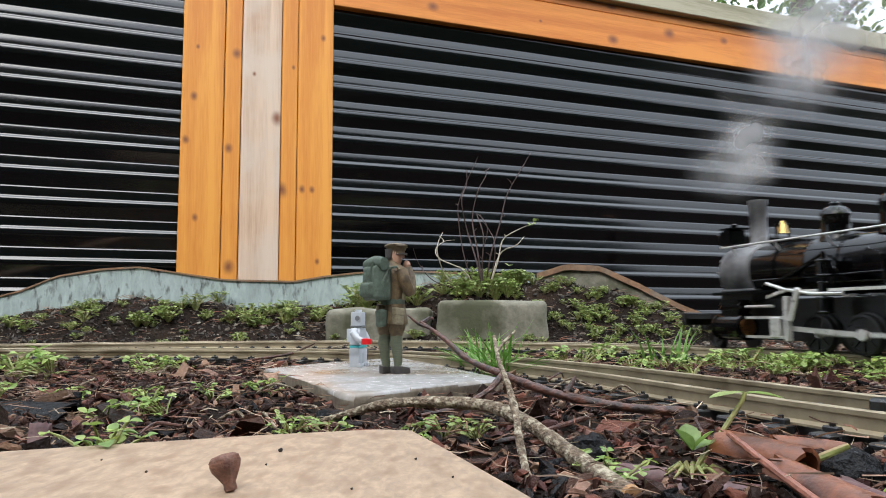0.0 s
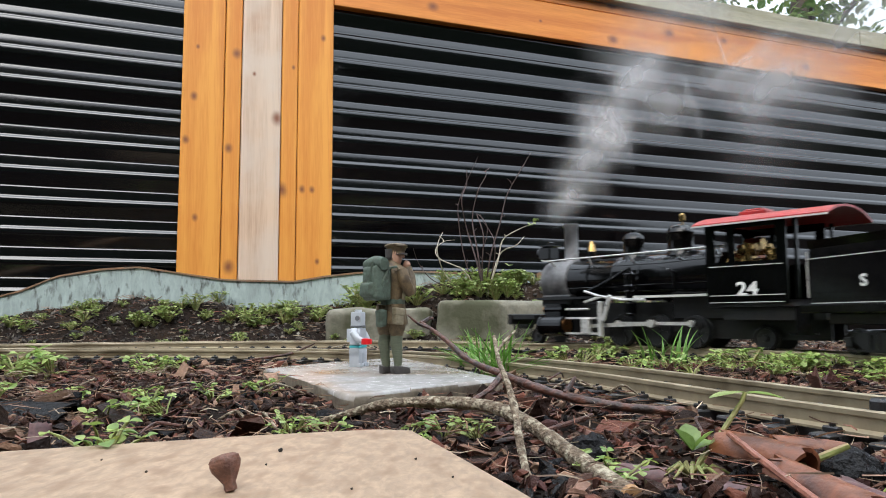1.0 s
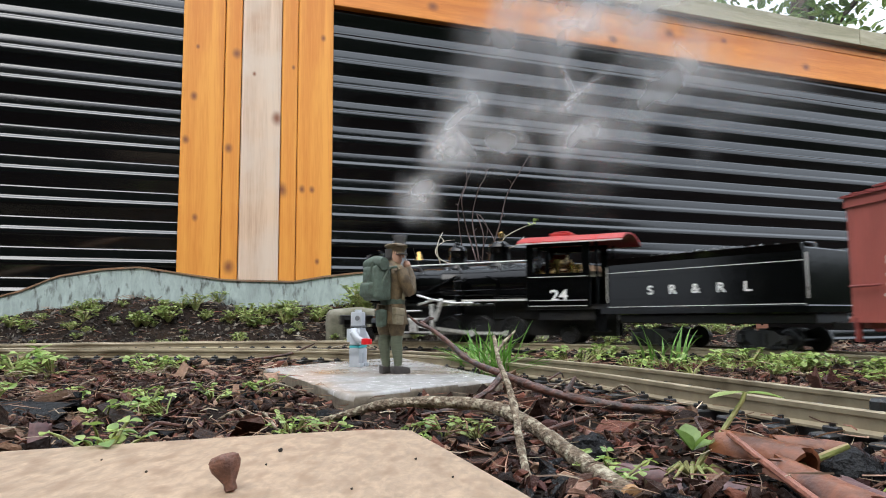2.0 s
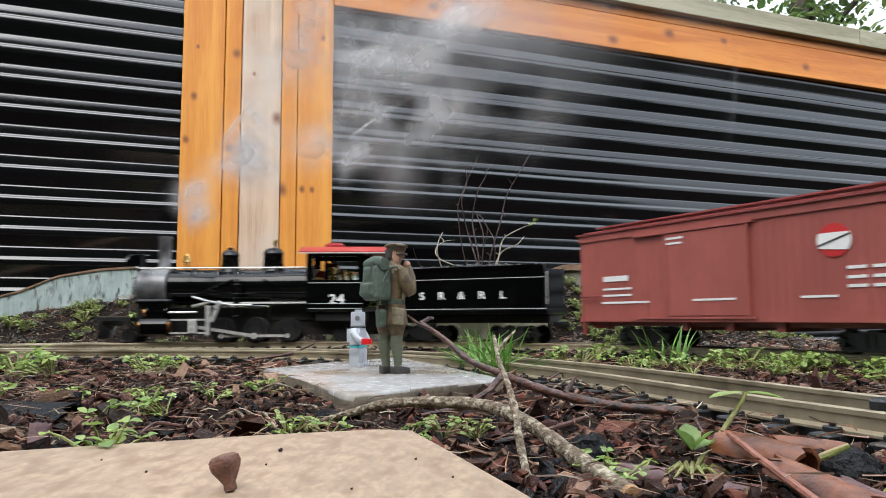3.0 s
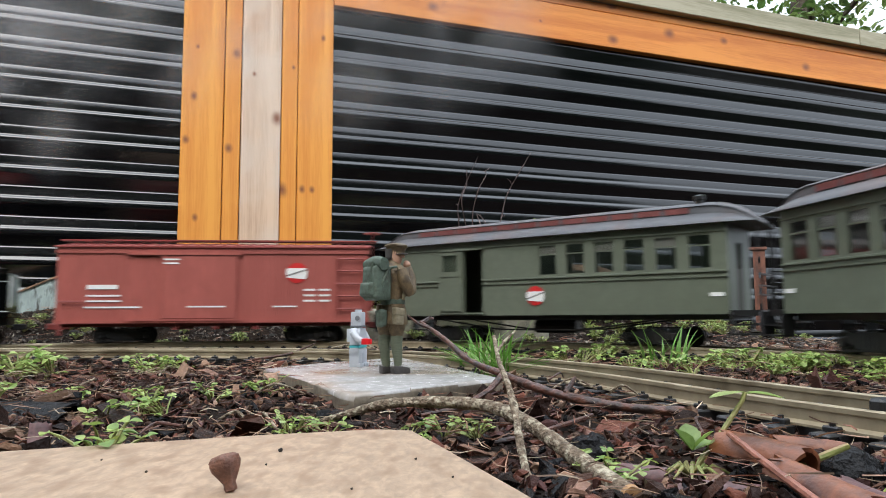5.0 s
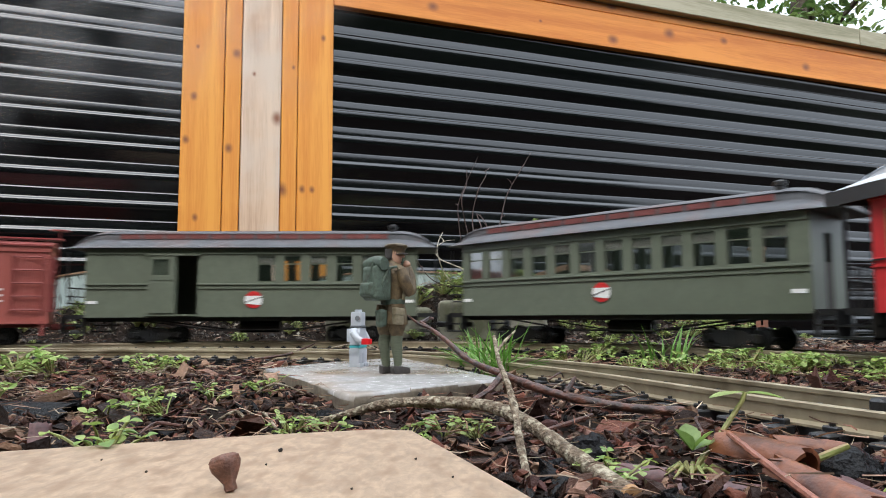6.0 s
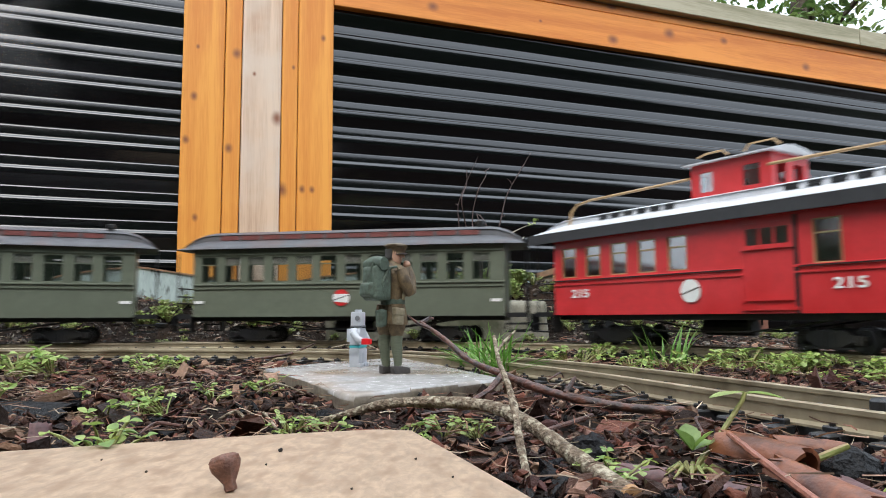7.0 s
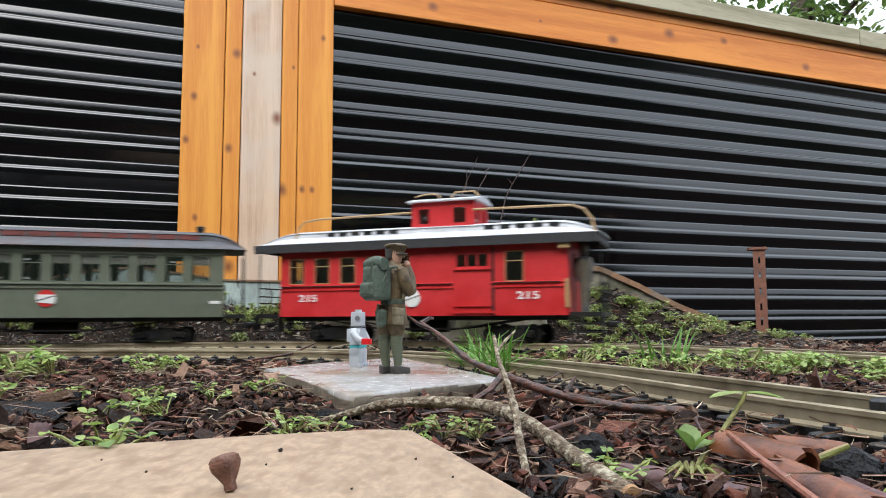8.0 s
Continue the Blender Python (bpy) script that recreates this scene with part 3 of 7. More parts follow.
def window(car, x0, x1, z0, z1, y, sash_mat, blind=0.0, arch=False):
    """A sash window set in the side: frame bars, meeting rail and a glass pane."""
    bm = bmesh.new()
    t = 0.0013
    for b in ((x0, x0 + t, z0, z1), (x1 - t, x1, z0, z1), (x0, x1, z0, z0 + t), (x0, x1, z1 - t, z1), (x0, x1, z0 + (z1 - z0) * 0.66, z0 + (z1 - z0) * 0.66 + t)):
        add_box(bm, b[0], b[1], y, y + 0.0016, b[2], b[3])
    w = part("window", bm, sash_mat, car)
    pane = part("pane", box(x0, x1, y + 0.0017, y + 0.0022, z0, z1), M_GLASS, w)
    pane.visible_shadow = False
    if blind:
        part("blind", box(x0, x1, y + 0.0025, y + 0.003, z1 - (z1 - z0) * blind, z1), M_CURTAIN, w)


def coach_roof(car, half, edge, z_eave, mat, side_mat, fascia=None, slots=(), over=0.03, lift=1.0):
    """A clerestory roof whose ends curve down over the platforms."""
    bm = bmesh.new()
    n = 40
    sect = [(-edge, 0.0), (-edge * 0.98, 0.0022), (-edge * 0.86, 0.0062), (-edge * 0.66, 0.0125 * lift), (-edge * 0.62, 0.0135 * lift), (-edge * 0.60, 0.0215 * lift), (-edge * 0.63, 0.0220 * lift), (-edge * 0.60, 0.0235 * lift), (-edge * 0.35, 0.0275 * lift), (0, 0.0292 * lift)]
    sect = sect + [(-a, b) for a, b in sect[-2::-1]]
    rings = []
    for k in range(n + 1):
        x = -half - over + 2 * (half + over) * k / n
        e = max(0.0, (abs(x) - (half - 0.025)) / (over + 0.025))
        f = 1 - e ** 2.2 * 0.93
        rings.append([bm.verts.new((x, a * (1 - 0.10 * e ** 3), z_eave + b * f)) for a, b in sect])
    for a, b in zip(rings, rings[1:]):
        for k in range(len(sect) - 1):
            bm.faces.new((a[k], a[k + 1], b[k + 1], b[k]))
        bm.faces.new((a[-1], a[0], b[0], b[-1]))
    bm.faces.new(rings[0][::-1])
    bm.faces.new(rings[-1])
    roof = part("roof", bm, mat, car, "clerestory roof with curved ends", smooth=True)
    band = bmesh.new()
    for side in (-1, 1):
        y = side * (edge * 0.618)
        for x0, x1 in slots:
            add_box(band, x0, x1, y - 0.0012, y + 0.0012, z_eave + 0.0145 * lift, z_eave + 0.0208 * lift)
    part("clerestory_panel", band, side_mat, roof)
    if fascia:
        fb = bmesh.new()
        for side in (-1, 1):
            add_box(fb, -half - over * 0.9, half + over * 0.9, side * (edge - 0.001) - 0.001, side * (edge - 0.001) + 0.001, z_eave - 0.0125, z_eave - 0.0004)
        for sx in (-1, 1):
            add_box(fb, sx * (half + over * 0.9) - 0.001, sx * (half + over * 0.9) + 0.001, -edge, edge, z_eave - 0.0105, z_eave - 0.001)
        part("fascia", fb, fascia, roof, "charcoal eaves board")
    return roof


def platform(car, sx, half, width, rail_mat, depth=0.03):
    """An end platform with steps and an iron railing."""
    bm = bmesh.new()
    x0, x1 = sorted((sx * half, sx * (half + depth)))
    add_box(bm, x0, x1, -width / 2, width / 2, 0.034, 0.040)
    for y in (-1, 1):
        add_box(bm, x0, x1, y * width / 2 - 0.007, y * width / 2 + 0.007, 0.014, 0.016)
        add_box(bm, x0, x1, y * width / 2 - 0.005, y * width / 2 + 0.005, 0.024, 0.026)
        for xx in (x0, x1 - 0.0015):
            add_box(bm, xx, xx + 0.0015, y * width / 2 - 0.007, y * width / 2 + 0.007, 0.014, 0.038)
    xe = sx * (half + depth - 0.002)
    part("platform", bm, M_UNDER, car, "end platform with iron steps")
    rb = bmesh.new()
    for k in range(7):
        y = -width / 2 + 0.004 + k * (width - 0.008) / 6
        if k != 3:
            add_rod(rb, (xe, y, 0.040), (xe, y, 0.078), 0.0009, sides=6)
    for z in (0.056, 0.066, 0.078):
        add_rod(rb, (xe, -width / 2 + 0.004, z), (xe, width / 2 - 0.004, z), 0.001, sides=6)
    for y in (-1, 1):
        add_rod(rb, (xe, y * (width / 2 - 0.004), 0.04), (xe, y * (width / 2 - 0.004), 0.128), 0.0011, sides=6)
    part("railing", rb, rail_mat, car)
    add = bmesh.new()
    add_box(add, min(xe, xe + sx * 0.016), max(xe, xe + sx * 0.016), -0.004, 0.004, 0.020, 0.028, 0.0015)
    part("coupler", add, M_UNDER, car)


def underframe(car, half, width, z):
    bm = bmesh.new()
    add_box(bm, -half, half, -width / 2 + 0.012, width / 2 - 0.012, z - 0.006, z)
    for y in (-1, 1):
        yy = y * (width / 2 - 0.014)
        add_tube(bm, [(-half * 0.7, yy, z - 0.004), (-half * 0.25, yy, z - 0.018), (half * 0.25, yy, z - 0.018), (half * 0.7, yy, z - 0.004)], 0.0011, 6)
        for sx in (-1, 1):
            add_rod(bm, (sx * half * 0.25, yy, z - 0.018), (sx * half * 0.25, yy, z - 0.004), 0.0014, sides=6)
    add_rod(bm, (-0.03, 0.012, z - 0.014), (0.03, 0.012, z - 0.014), 0.009, sides=12)
    part("underframe", bm, M_UNDER, car, "black underframe with truss rods")


def body_shell(car, half, w, z0, z1, holes_near, holes_far, mat, belt=0.083):
    """Hollow car body: two pierced sides, ends with a doorway, a floor."""
    for side, holes in ((-1, holes_near), (1, holes_far)):
        bm = bmesh.new()
        y = side * w / 2
        hollow_side(bm, -half, half, min(y, y - side * 0.003), max(y, y - side * 0.003), z0, z1, holes)
        part("side_wall", bm, mat, car)
        tr = bmesh.new()
        yb = side * (w / 2 + 0.0008)
        doors = [h for h in holes if h[2] < belt - 0.01]
        cuts = [-half] + [v for d in sorted(doors) for v in (d[0], d[1])] + [half]
        for a, b in zip(cuts[::2], cuts[1::2]):
            if b - a > 0.002:
                add_box(tr, a, b, yb - 0.0012, yb + 0.0012, belt - 0.0022, belt, 0.0003)
                add_box(tr, a, b, yb - 0.0008, yb + 0.0008, belt - 0.0075, belt - 0.0062)
        add_box(tr, -half, half, yb - 0.0009, yb + 0.0009, z1 - 0.0085, z1 - 0.0075)
        part("belt_rail", tr, mat, car)
    for sx in (-1, 1):
        bm = bmesh.new()
        x = sx * half
        a, b = sorted((x, x - sx * 0.003))
        dw = 0.012
        for y0, y1, c, d in ((-w / 2 + 0.003, -dw, z0, z1), (dw, w / 2 - 0.003, z0, z1), (-dw, dw, z1 - 0.018, z1)):
            add_box(bm, a, b, y0, y1, c, d)
        part("end_wall", bm, mat, car)
        door = bmesh.new()
        for y0, y1, c, d in ((-dw, dw, z0, z0 + 0.05), (-dw, -dw + 0.004, z0 + 0.05, z1 - 0.018), (dw - 0.004, dw, z0 + 0.05, z1 - 0.018)):
            add_box(door, a + 0.0008, b - 0.0008, y0, y1, c, d)
        part("end_door", door, M_INTERIOR, car)
    fl = bmesh.new()
    add_box(fl, -half, half, -w / 2 + 0.003, w / 2 - 0.003, z0, z0 + 0.003)
    part("floor", fl, M_INTERIOR, car)


def seats(car, xs, z):
    bm = bmesh.new()
    for x in xs:
        for y in (-0.028, 0.028):
            add_box(bm, x - 0.006, x + 0.006, y - 0.013, y + 0.013, z, z + 0.018, 0.001)
            add_box(bm, x + 0.005, x + 0.008, y - 0.013, y + 0.013, z + 0.012, z + 0.036, 0.001)
    part("seat_row", bm, M_INTERIOR, car)


def make_coach():
    car = thing("passenger_coach", "olive green model passenger coach with grey clerestory roof", "railway car", "cars of the train")
    half, w, z0, z1 = 0.225, 0.098, 0.036, 0.133
    wins = [(-0.2135 + k * 0.0358, -0.2135 + k * 0.0358 + 0.0254, 0.0845, 0.1225) for k in range(12)]
    body_shell(car, half, w, z0, z1, wins, wins, M_COACH)
    for k, h in enumerate(wins):
        window(car, *h, -w / 2 + 0.0006, M_COACH, 0.3 if k % 5 else 0.0)
    coach_roof(car, half, 0.057, z1, M_COACH_ROOF, M_CLERESTORY, None, [(-0.19 + k * 0.032, -0.19 + k * 0.032 + 0.027) for k in range(12)])
    vent = lathe([(0.005, 0), (0.005, 0.012), (0.0062, 0.013), (0.0062, 0.017), (0.002, 0.019)], 12, Matrix.Translation((half - 0.035, -0.02, z1 + 0.018)))
    part("stove_pipe", vent, M_UNDER, car)
    for sx in (-1, 1):
        platform(car, sx, half, 0.09, M_UNDER)
        truck(car, sx * 0.144, 0.058, 0.0105)
    underframe(car, half, w, z0)
    seats(car, np.linspace(-0.19, 0.19, 10), z0 + 0.003)
    herald(car, -0.0024, -w / 2 - 0.0008, 0.062, 0.0115)
    for x in (-half + 0.010, half - 0.012):
        bar(car, x, 0.057, 0.014, 0.004, -w / 2 - 0.0005)
    CARS.append((car, 1.046, 0.144))


def make_combine():
    car = thing("baggage_coach", "olive green model baggage and passenger coach, sliding door open", "railway car", "cars of the train")
    half, w, z0, z1 = 0.2315, 0.098, 0.036, 0.133
    wins = [(x - 0.0125, x + 0.0125, 0.0845, 0.1225) for x in (0.0192, 0.0558, 0.0924, 0.1290, 0.1656, 0.2022)]
    door = (-0.1054, -0.0761, z0 + 0.004, 0.122)
    body_shell(car, half, w, z0, z1, wins + [door], wins + [door], M_COACH)
    for k, h in enumerate(wins):
        window(car, *h, -w / 2 + 0.0006, M_COACH, 0.0 if k % 2 else 0.3)
    leaf = bmesh.new()
    hollow_side(leaf, -0.1434, -0.1074, -w / 2 - 0.003, -w / 2 - 0.0006, z0 + 0.006, 0.121, [(-0.1384, -0.1154, 0.095, 0.117)])
    d = part("sliding_door", leaf, M_COACH, car, "green sliding door pushed open")
    part("cross_rail", box(-0.1434, -0.1074, -w / 2 - 0.0038, -w / 2 - 0.0028, 0.088, 0.0895), M_COACH, d)
    part("door_track", box(-0.148, -0.073, -w / 2 - 0.004, -w / 2 - 0.0006, 0.1222, 0.1242), M_COACH, car)
    part("door_track", box(-0.148, -0.073, -w / 2 - 0.0035, -w / 2 - 0.0006, z0 + 0.002, z0 + 0.0038), M_COACH, car)
    pane = part("pane", box(-0.1384, -0.1154, -w / 2 - 0.002, -w / 2 - 0.0015, 0.095, 0.117), M_GLASS, d)
    pane.visible_shadow = False
    coach_roof(car, half, 0.057, z1, M_COACH_ROOF, M_CLERESTORY, None, [(-0.19 + k * 0.032, -0.19 + k * 0.032 + 0.027) for k in range(12)])
    part("stove_pipe", lathe([(0.005, 0), (0.005, 0.012), (0.0062, 0.013), (0.0062, 0.017), (0.002, 0.019)], 12, Matrix.Translation((half - 0.035, -0.02, z1 + 0.018))), M_UNDER, car)
    for sx in (-1, 1):
        platform(car, sx, half, 0.09, M_UNDER)
        truck(car, sx * 0.144, 0.058, 0.0105)
    underframe(car, half, w, z0)
    seats(car, np.linspace(-0.02, 0.19, 6), z0 + 0.003)
    part("partition", box(-0.06, -0.057, -w / 2 + 0.004, w / 2 - 0.004, z0 + 0.003, z1), M_INTERIOR, car)
    herald(car, 0.0023, -w / 2 - 0.0008, 0.060, 0.0120)
    for x in (-half + 0.010, half - 0.012):
        bar(car, x, 0.057, 0.014, 0.004, -w / 2 - 0.0005)
    CARS.append((car, 0.4916, 0.144))


def make_boxcar():
    car = thing("boxcar", "oxide red model boxcar with white lettering and side ladder", "railway car", "cars of the train")
    half, w, z0, z1 = 0.213, 0.10, 0.030, 0.134
    body = bmesh.new()
    add_box(body, -half, half, -w / 2 + 0.002, w / 2 - 0.002, z0, z1)
    shell = part("body", body, M_BOX, car)
    boards = bmesh.new()
    n = 46
    step = 2 * half / n
    for side in (-1, 1):
        y = side * w / 2
        for k in range(n):
            x = -half + k * step
            add_box(boards, x + 0.0001, x + step - 0.0001, min(y, y - side * 0.003), max(y, y - side * 0.003), z0 + 0.0005, z1 - 0.0005, 0.0002)
    tagged(part("board", boards, M_BOX, shell), kind="stuff")
    trim = bmesh.new()
    for side in (-1, 1):
        y = side * (w / 2 + 0.0008)
        add_box(trim, -half - 0.001, half + 0.001, y - 0.001, y + 0.001, z0 - 0.002, z0 + 0.003)
        add_box(trim, -half - 0.001, half + 0.001, y - 0.001, y + 0.001, z1 - 0.009, z1 - 0.0005)
    part("side_sill", trim, M_BOX, car)
    door = bmesh.new()
    add_box(door, -0.0735, 0.0295, -w / 2 - 0.0032, -w / 2 - 0.0005, z0 + 0.004, z1 - 0.012, 0.0006)
    leaf = part("sliding_door", door, M_BOX, car)
    for x in (-0.0735, 0.0265):
        part("door_stile", box(x, x + 0.003, -w / 2 - 0.0042, -w / 2 - 0.0030, z0 + 0.004, z1 - 0.012), M_BOX, leaf)
    part("door_track", box(-0.120, 0.036, -w / 2 - 0.0045, -w / 2 - 0.0005, z1 - 0.0115, z1 - 0.0085), M_BOX, car)
    part("door_track", box(-0.120, 0.036, -w / 2 - 0.0035, -w / 2 - 0.0005, z0 + 0.001, z0 + 0.0035), M_BOX, car)
    roof = bmesh.new()
    add_extrude(roof, [(-w / 2 - 0.004, z1 - 0.001), (w / 2 + 0.004, z1 - 0.001), (w / 2 + 0.004, z1 + 0.0012), (0, z1 + 0.0095), (-w / 2 - 0.004, z1 + 0.0012)], "x", -half - 0.003, half + 0.003)
    for k in range(24):
        x = -half + (k + 0.5) * 2 * half / 24
        for side in (-1, 1):
            add_box(roof, x - 0.0008, x + 0.0008, -0.0, 0.053, 0, 0.0014, m=Matrix.Translation((0, 0, z1 + 0.0095)) @ Matrix.Rotation(0 if side > 0 else math.pi, 4, "Z") @ Matrix.Rotation(-0.155, 4, "X") @ Matrix.Translation((x * (side - 1), 0, 0)))
    r = part("roof", roof, M_BOX_TRIM, car, "dark red ribbed roof")
    for y in (-0.0085, 0, 0.0085):
        part("running_board", box(-half - 0.012, half + 0.012, y - 0.0036, y + 0.0036, z1 + 0.0125, z1 + 0.0145), M_BOX_TRIM, r)
    rows = np.linspace(0.047, 0.118, 5)
    for z in rows:
        part("rung", rod((half - 0.043, -w / 2 - 0.0045, z), (half - 0.008, -w / 2 - 0.0045, z), 0.0011, sides=8), M_BOX_TRIM, car)
        part("rung", rod((half + 0.005, -w / 2 + 0.006, z), (half + 0.005, -w / 2 + 0.034, z), 0.0011, sides=8), M_BOX_TRIM, car)
    rb = bmesh.new()
    for x in (half - 0.043, half - 0.008):
        add_box(rb, x - 0.0008, x + 0.0008, -w / 2 - 0.005, -w / 2, 0.044, 0.121)
    for y in (-w / 2 + 0.006, -w / 2 + 0.034):
        add_box(rb, half, half + 0.0055, y - 0.0008, y + 0.0008, 0.044, 0.121)
    part("ladder_rail", rb, M_BOX_TRIM, car)
    part("grab_iron", rod((-half + 0.004, -w / 2 - 0.004, 0.058), (-half + 0.036, -w / 2 - 0.004, 0.058), 0.0011, sides=8), M_BOX_TRIM, car)
    br = bmesh.new()
    add_rod(br, (half + 0.006, 0.012, 0.05), (half + 0.006, 0.012, z1 + 0.028), 0.0012, sides=8)
    add_lathe(br, [(0.011, -0.0006), (0.0125, -0.0008), (0.0125, 0.0008), (0.011, 0.0006)], 20, Matrix.Translation((half + 0.006, 0.012, z1 + 0.028)))
    part("brake_wheel", br, M_BOX_TRIM, car)
    frame_bm = bmesh.new()
    add_box(frame_bm, -half, half, -w / 2 + 0.010, w / 2 - 0.010, z0 - 0.007, z0 - 0.0005)
    for x in (-0.055, 0.0, 0.055):
        add_box(frame_bm, x - 0.004, x + 0.004, -w / 2 + 0.003, w / 2 - 0.003, z0 - 0.011, z0 - 0.0005)
    for sx in (-1, 1):
        add_box(frame_bm, min(sx * half, sx * (half + 0.03)), max(sx * half, sx * (half + 0.03)), -0.005, 0.005, 0.019, 0.028, 0.001)
        add_box(frame_bm, sx * (half - 0.006) - 0.002, sx * (half - 0.006) + 0.002, -w / 2 - 0.002, -w / 2 + 0.002, 0.012, 0.032)
    part("underframe", frame_bm, M_BOX_TRIM, car)
    for sx in (-1, 1):
        truck(car, sx * 0.134, 0.056, 0.0105)
    y = -w / 2 - 0.0006
    herald(car, 0.112, y, 0.098, 0.0145)
    for x, z, wd, h in ((-0.152, 0.078, 0.044, 0.0085), (-0.150, 0.066, 0.050, 0.0032), (-0.150, 0.0585, 0.050, 0.0032), (-0.138, 0.050, 0.082, 0.0032), (-0.012, 0.0505, 0.056, 0.0028), (0.096, 0.0505, 0.036, 0.0028), (-0.060, 0.1165, 0.026, 0.003), (-0.060, 0.111, 0.022, 0.003)):
        bar(car, x, z, wd * 0.92, h * 0.72, y - (0.003 if -0.0735 < x < 0.0295 else 0))
    for z in (0.074, 0.066, 0.0585):
        bar(car, 0.130, z, 0.016, 0.0026, y)
        bar(car, 0.151, z, 0.016, 0.0026, y)
    CARS.append((car, -0.012, 0.134))


def make_caboose():
    car = thing("caboose", "bright red model caboose with cupola and pale grey roof", "railway car", "cars of the train")
    half, w, z0, z1 = 0.2094, 0.098, 0.036, 0.136
    wins = [(-0.1949 + k * 0.0408, -0.1949 + k * 0.0408 + 0.0245, 0.082, 0.119) for k in range(5)]
    tall = (0.1265, 0.1520, 0.080, 0.120)
    door = (0.0557, 0.1081, z0 + 0.006, 0.122)
    body_shell(car, half, w, z0, z1, wins + [tall, door], wins[3:5], M_RED, belt=0.080)
    for k, h in enumerate(wins + [tall]):
        window(car, *h, -w / 2 + 0.0002, M_TAN, 0.0)
    leaf = bmesh.new()
    hollow_side(leaf, door[0], door[1], -w / 2 + 0.0004, -w / 2 + 0.002, door[2], door[3], [(0.0605, 0.0735, 0.101, 0.117), (0.0755, 0.0885, 0.101, 0.117), (0.0905, 0.1035, 0.101, 0.117)])
    for b in ((door[0] - 0.002, door[1] + 0.004, door[2] - 0.003, door[2]), (door[0] + 0.002, door[1] - 0.002, door[2] + 0.006, door[2] + 0.0072), (door[0], door[1], 0.0965, 0.0978)):
        add_box(leaf, b[0], b[1], -w / 2 - 0.0022, -w / 2 + 0.001, b[2], b[3])
    d = part("side_door", leaf, M_RED, car, "red side door with three small panes")
    for a, b in ((0.0605, 0.0735), (0.0755, 0.0885), (0.0905, 0.1035)):
        pane = part("pane", box(a, b, -w / 2 + 0.001, -w / 2 + 0.0014, 0.101, 0.117), M_GLASS, d)
        pane.visible_shadow = False
    part("door_post", box(door[1] + 0.001, door[1] + 0.0045, -w / 2 - 0.0015, -w / 2 + 0.001, z0, z1 - 0.01), M_UNDER, car)
    black = bmesh.new()
    for a, b in ((-half, door[0]), (door[1] + 0.005, half - 0.01)):
        add_box(black, a, b, -w / 2 - 0.0022, -w / 2 - 0.0001, 0.0779, 0.0792)
    part("lining", black, M_UNDER, car, "black lining strip")
    slots = [(-0.140 + k * 0.0195, -0.140 + k * 0.0195 + 0.012) for k in range(6)] + [(0.096 + k * 0.022, 0.096 + k * 0.022 + 0.013) for k in range(5)]
    coach_roof(car, half, 0.060, z1 + 0.004, M_SILVER, M_UNDER, M_FASCIA, slots, over=0.042, lift=0.78)
    cup = bmesh.new()
    cx0, cx1, cw, cz0, cz1 = -0.0099, 0.0810, 0.066, 0.150, 0.193
    holes = [(cx0 + 0.010, cx0 + 0.026, 0.163, 0.184), (cx1 - 0.030, cx1 - 0.012, 0.163, 0.184)]
    for side in (-1, 1):
        y = side * cw / 2
        hollow_side(cup, cx0, cx1, min(y, y - side * 0.0025), max(y, y - side * 0.0025), cz0, cz1, holes)
    for x in (cx0, cx1 - 0.0025):
        for y0, y1, c, dd in ((-cw / 2 + 0.0025, cw / 2 - 0.0025, cz0, 0.163), (-cw / 2 + 0.0025, cw / 2 - 0.0025, 0.184, cz1), (-cw / 2 + 0.0025, -0.024, 0.163, 0.184), (-0.006, 0.006, 0.163, 0.184), (0.024, cw / 2 - 0.0025, 0.163, 0.184)):
            add_box(cup, x, x + 0.0025, y0, y1, c, dd)
    cupola = part("cupola", cup, M_RED, car, "red lookout cupola with small windows")
    for h in holes:
        pn = part("pane", box(h[0], h[1], -cw / 2 + 0.001, -cw / 2 + 0.0015, h[2], h[3]), M_GLASS, cupola)
        pn.visible_shadow = False
    cr = bmesh.new()
    sect = [(-cw / 2 - 0.006, cz1), (cw / 2 + 0.006, cz1), (cw / 2 + 0.006, cz1 + 0.0018), (cw / 4, cz1 + 0.0075), (0, cz1 + 0.0092), (-cw / 4, cz1 + 0.0075), (-cw / 2 - 0.006, cz1 + 0.0018)]
    add_extrude(cr, sect, "x", cx0 - 0.006, cx1 + 0.006)
    part("cupola_roof", cr, M_SILVER, cupola)
    hr = bmesh.new()
    add_tube(hr, [(cx0 + 0.004, -0.026, cz1 + 0.010), (cx0 + 0.016, -0.026, cz1 + 0.0125), (cx0 + 0.034, -0.026, cz1 + 0.0125), (cx0 + 0.04, -0.026, cz1 + 0.007)], 0.0011, 6)
    add_tube(hr, [(cx1 - 0.036, -0.02, cz1 + 0.008), (cx1 - 0.030, -0.02, cz1 + 0.0145), (cx1 - 0.004, -0.02, cz1 + 0.0145), (cx1 + 0.003, -0.02, cz1 + 0.008)], 0.0011, 6)
    part("roof_grab", hr, M_TAN, cupola)
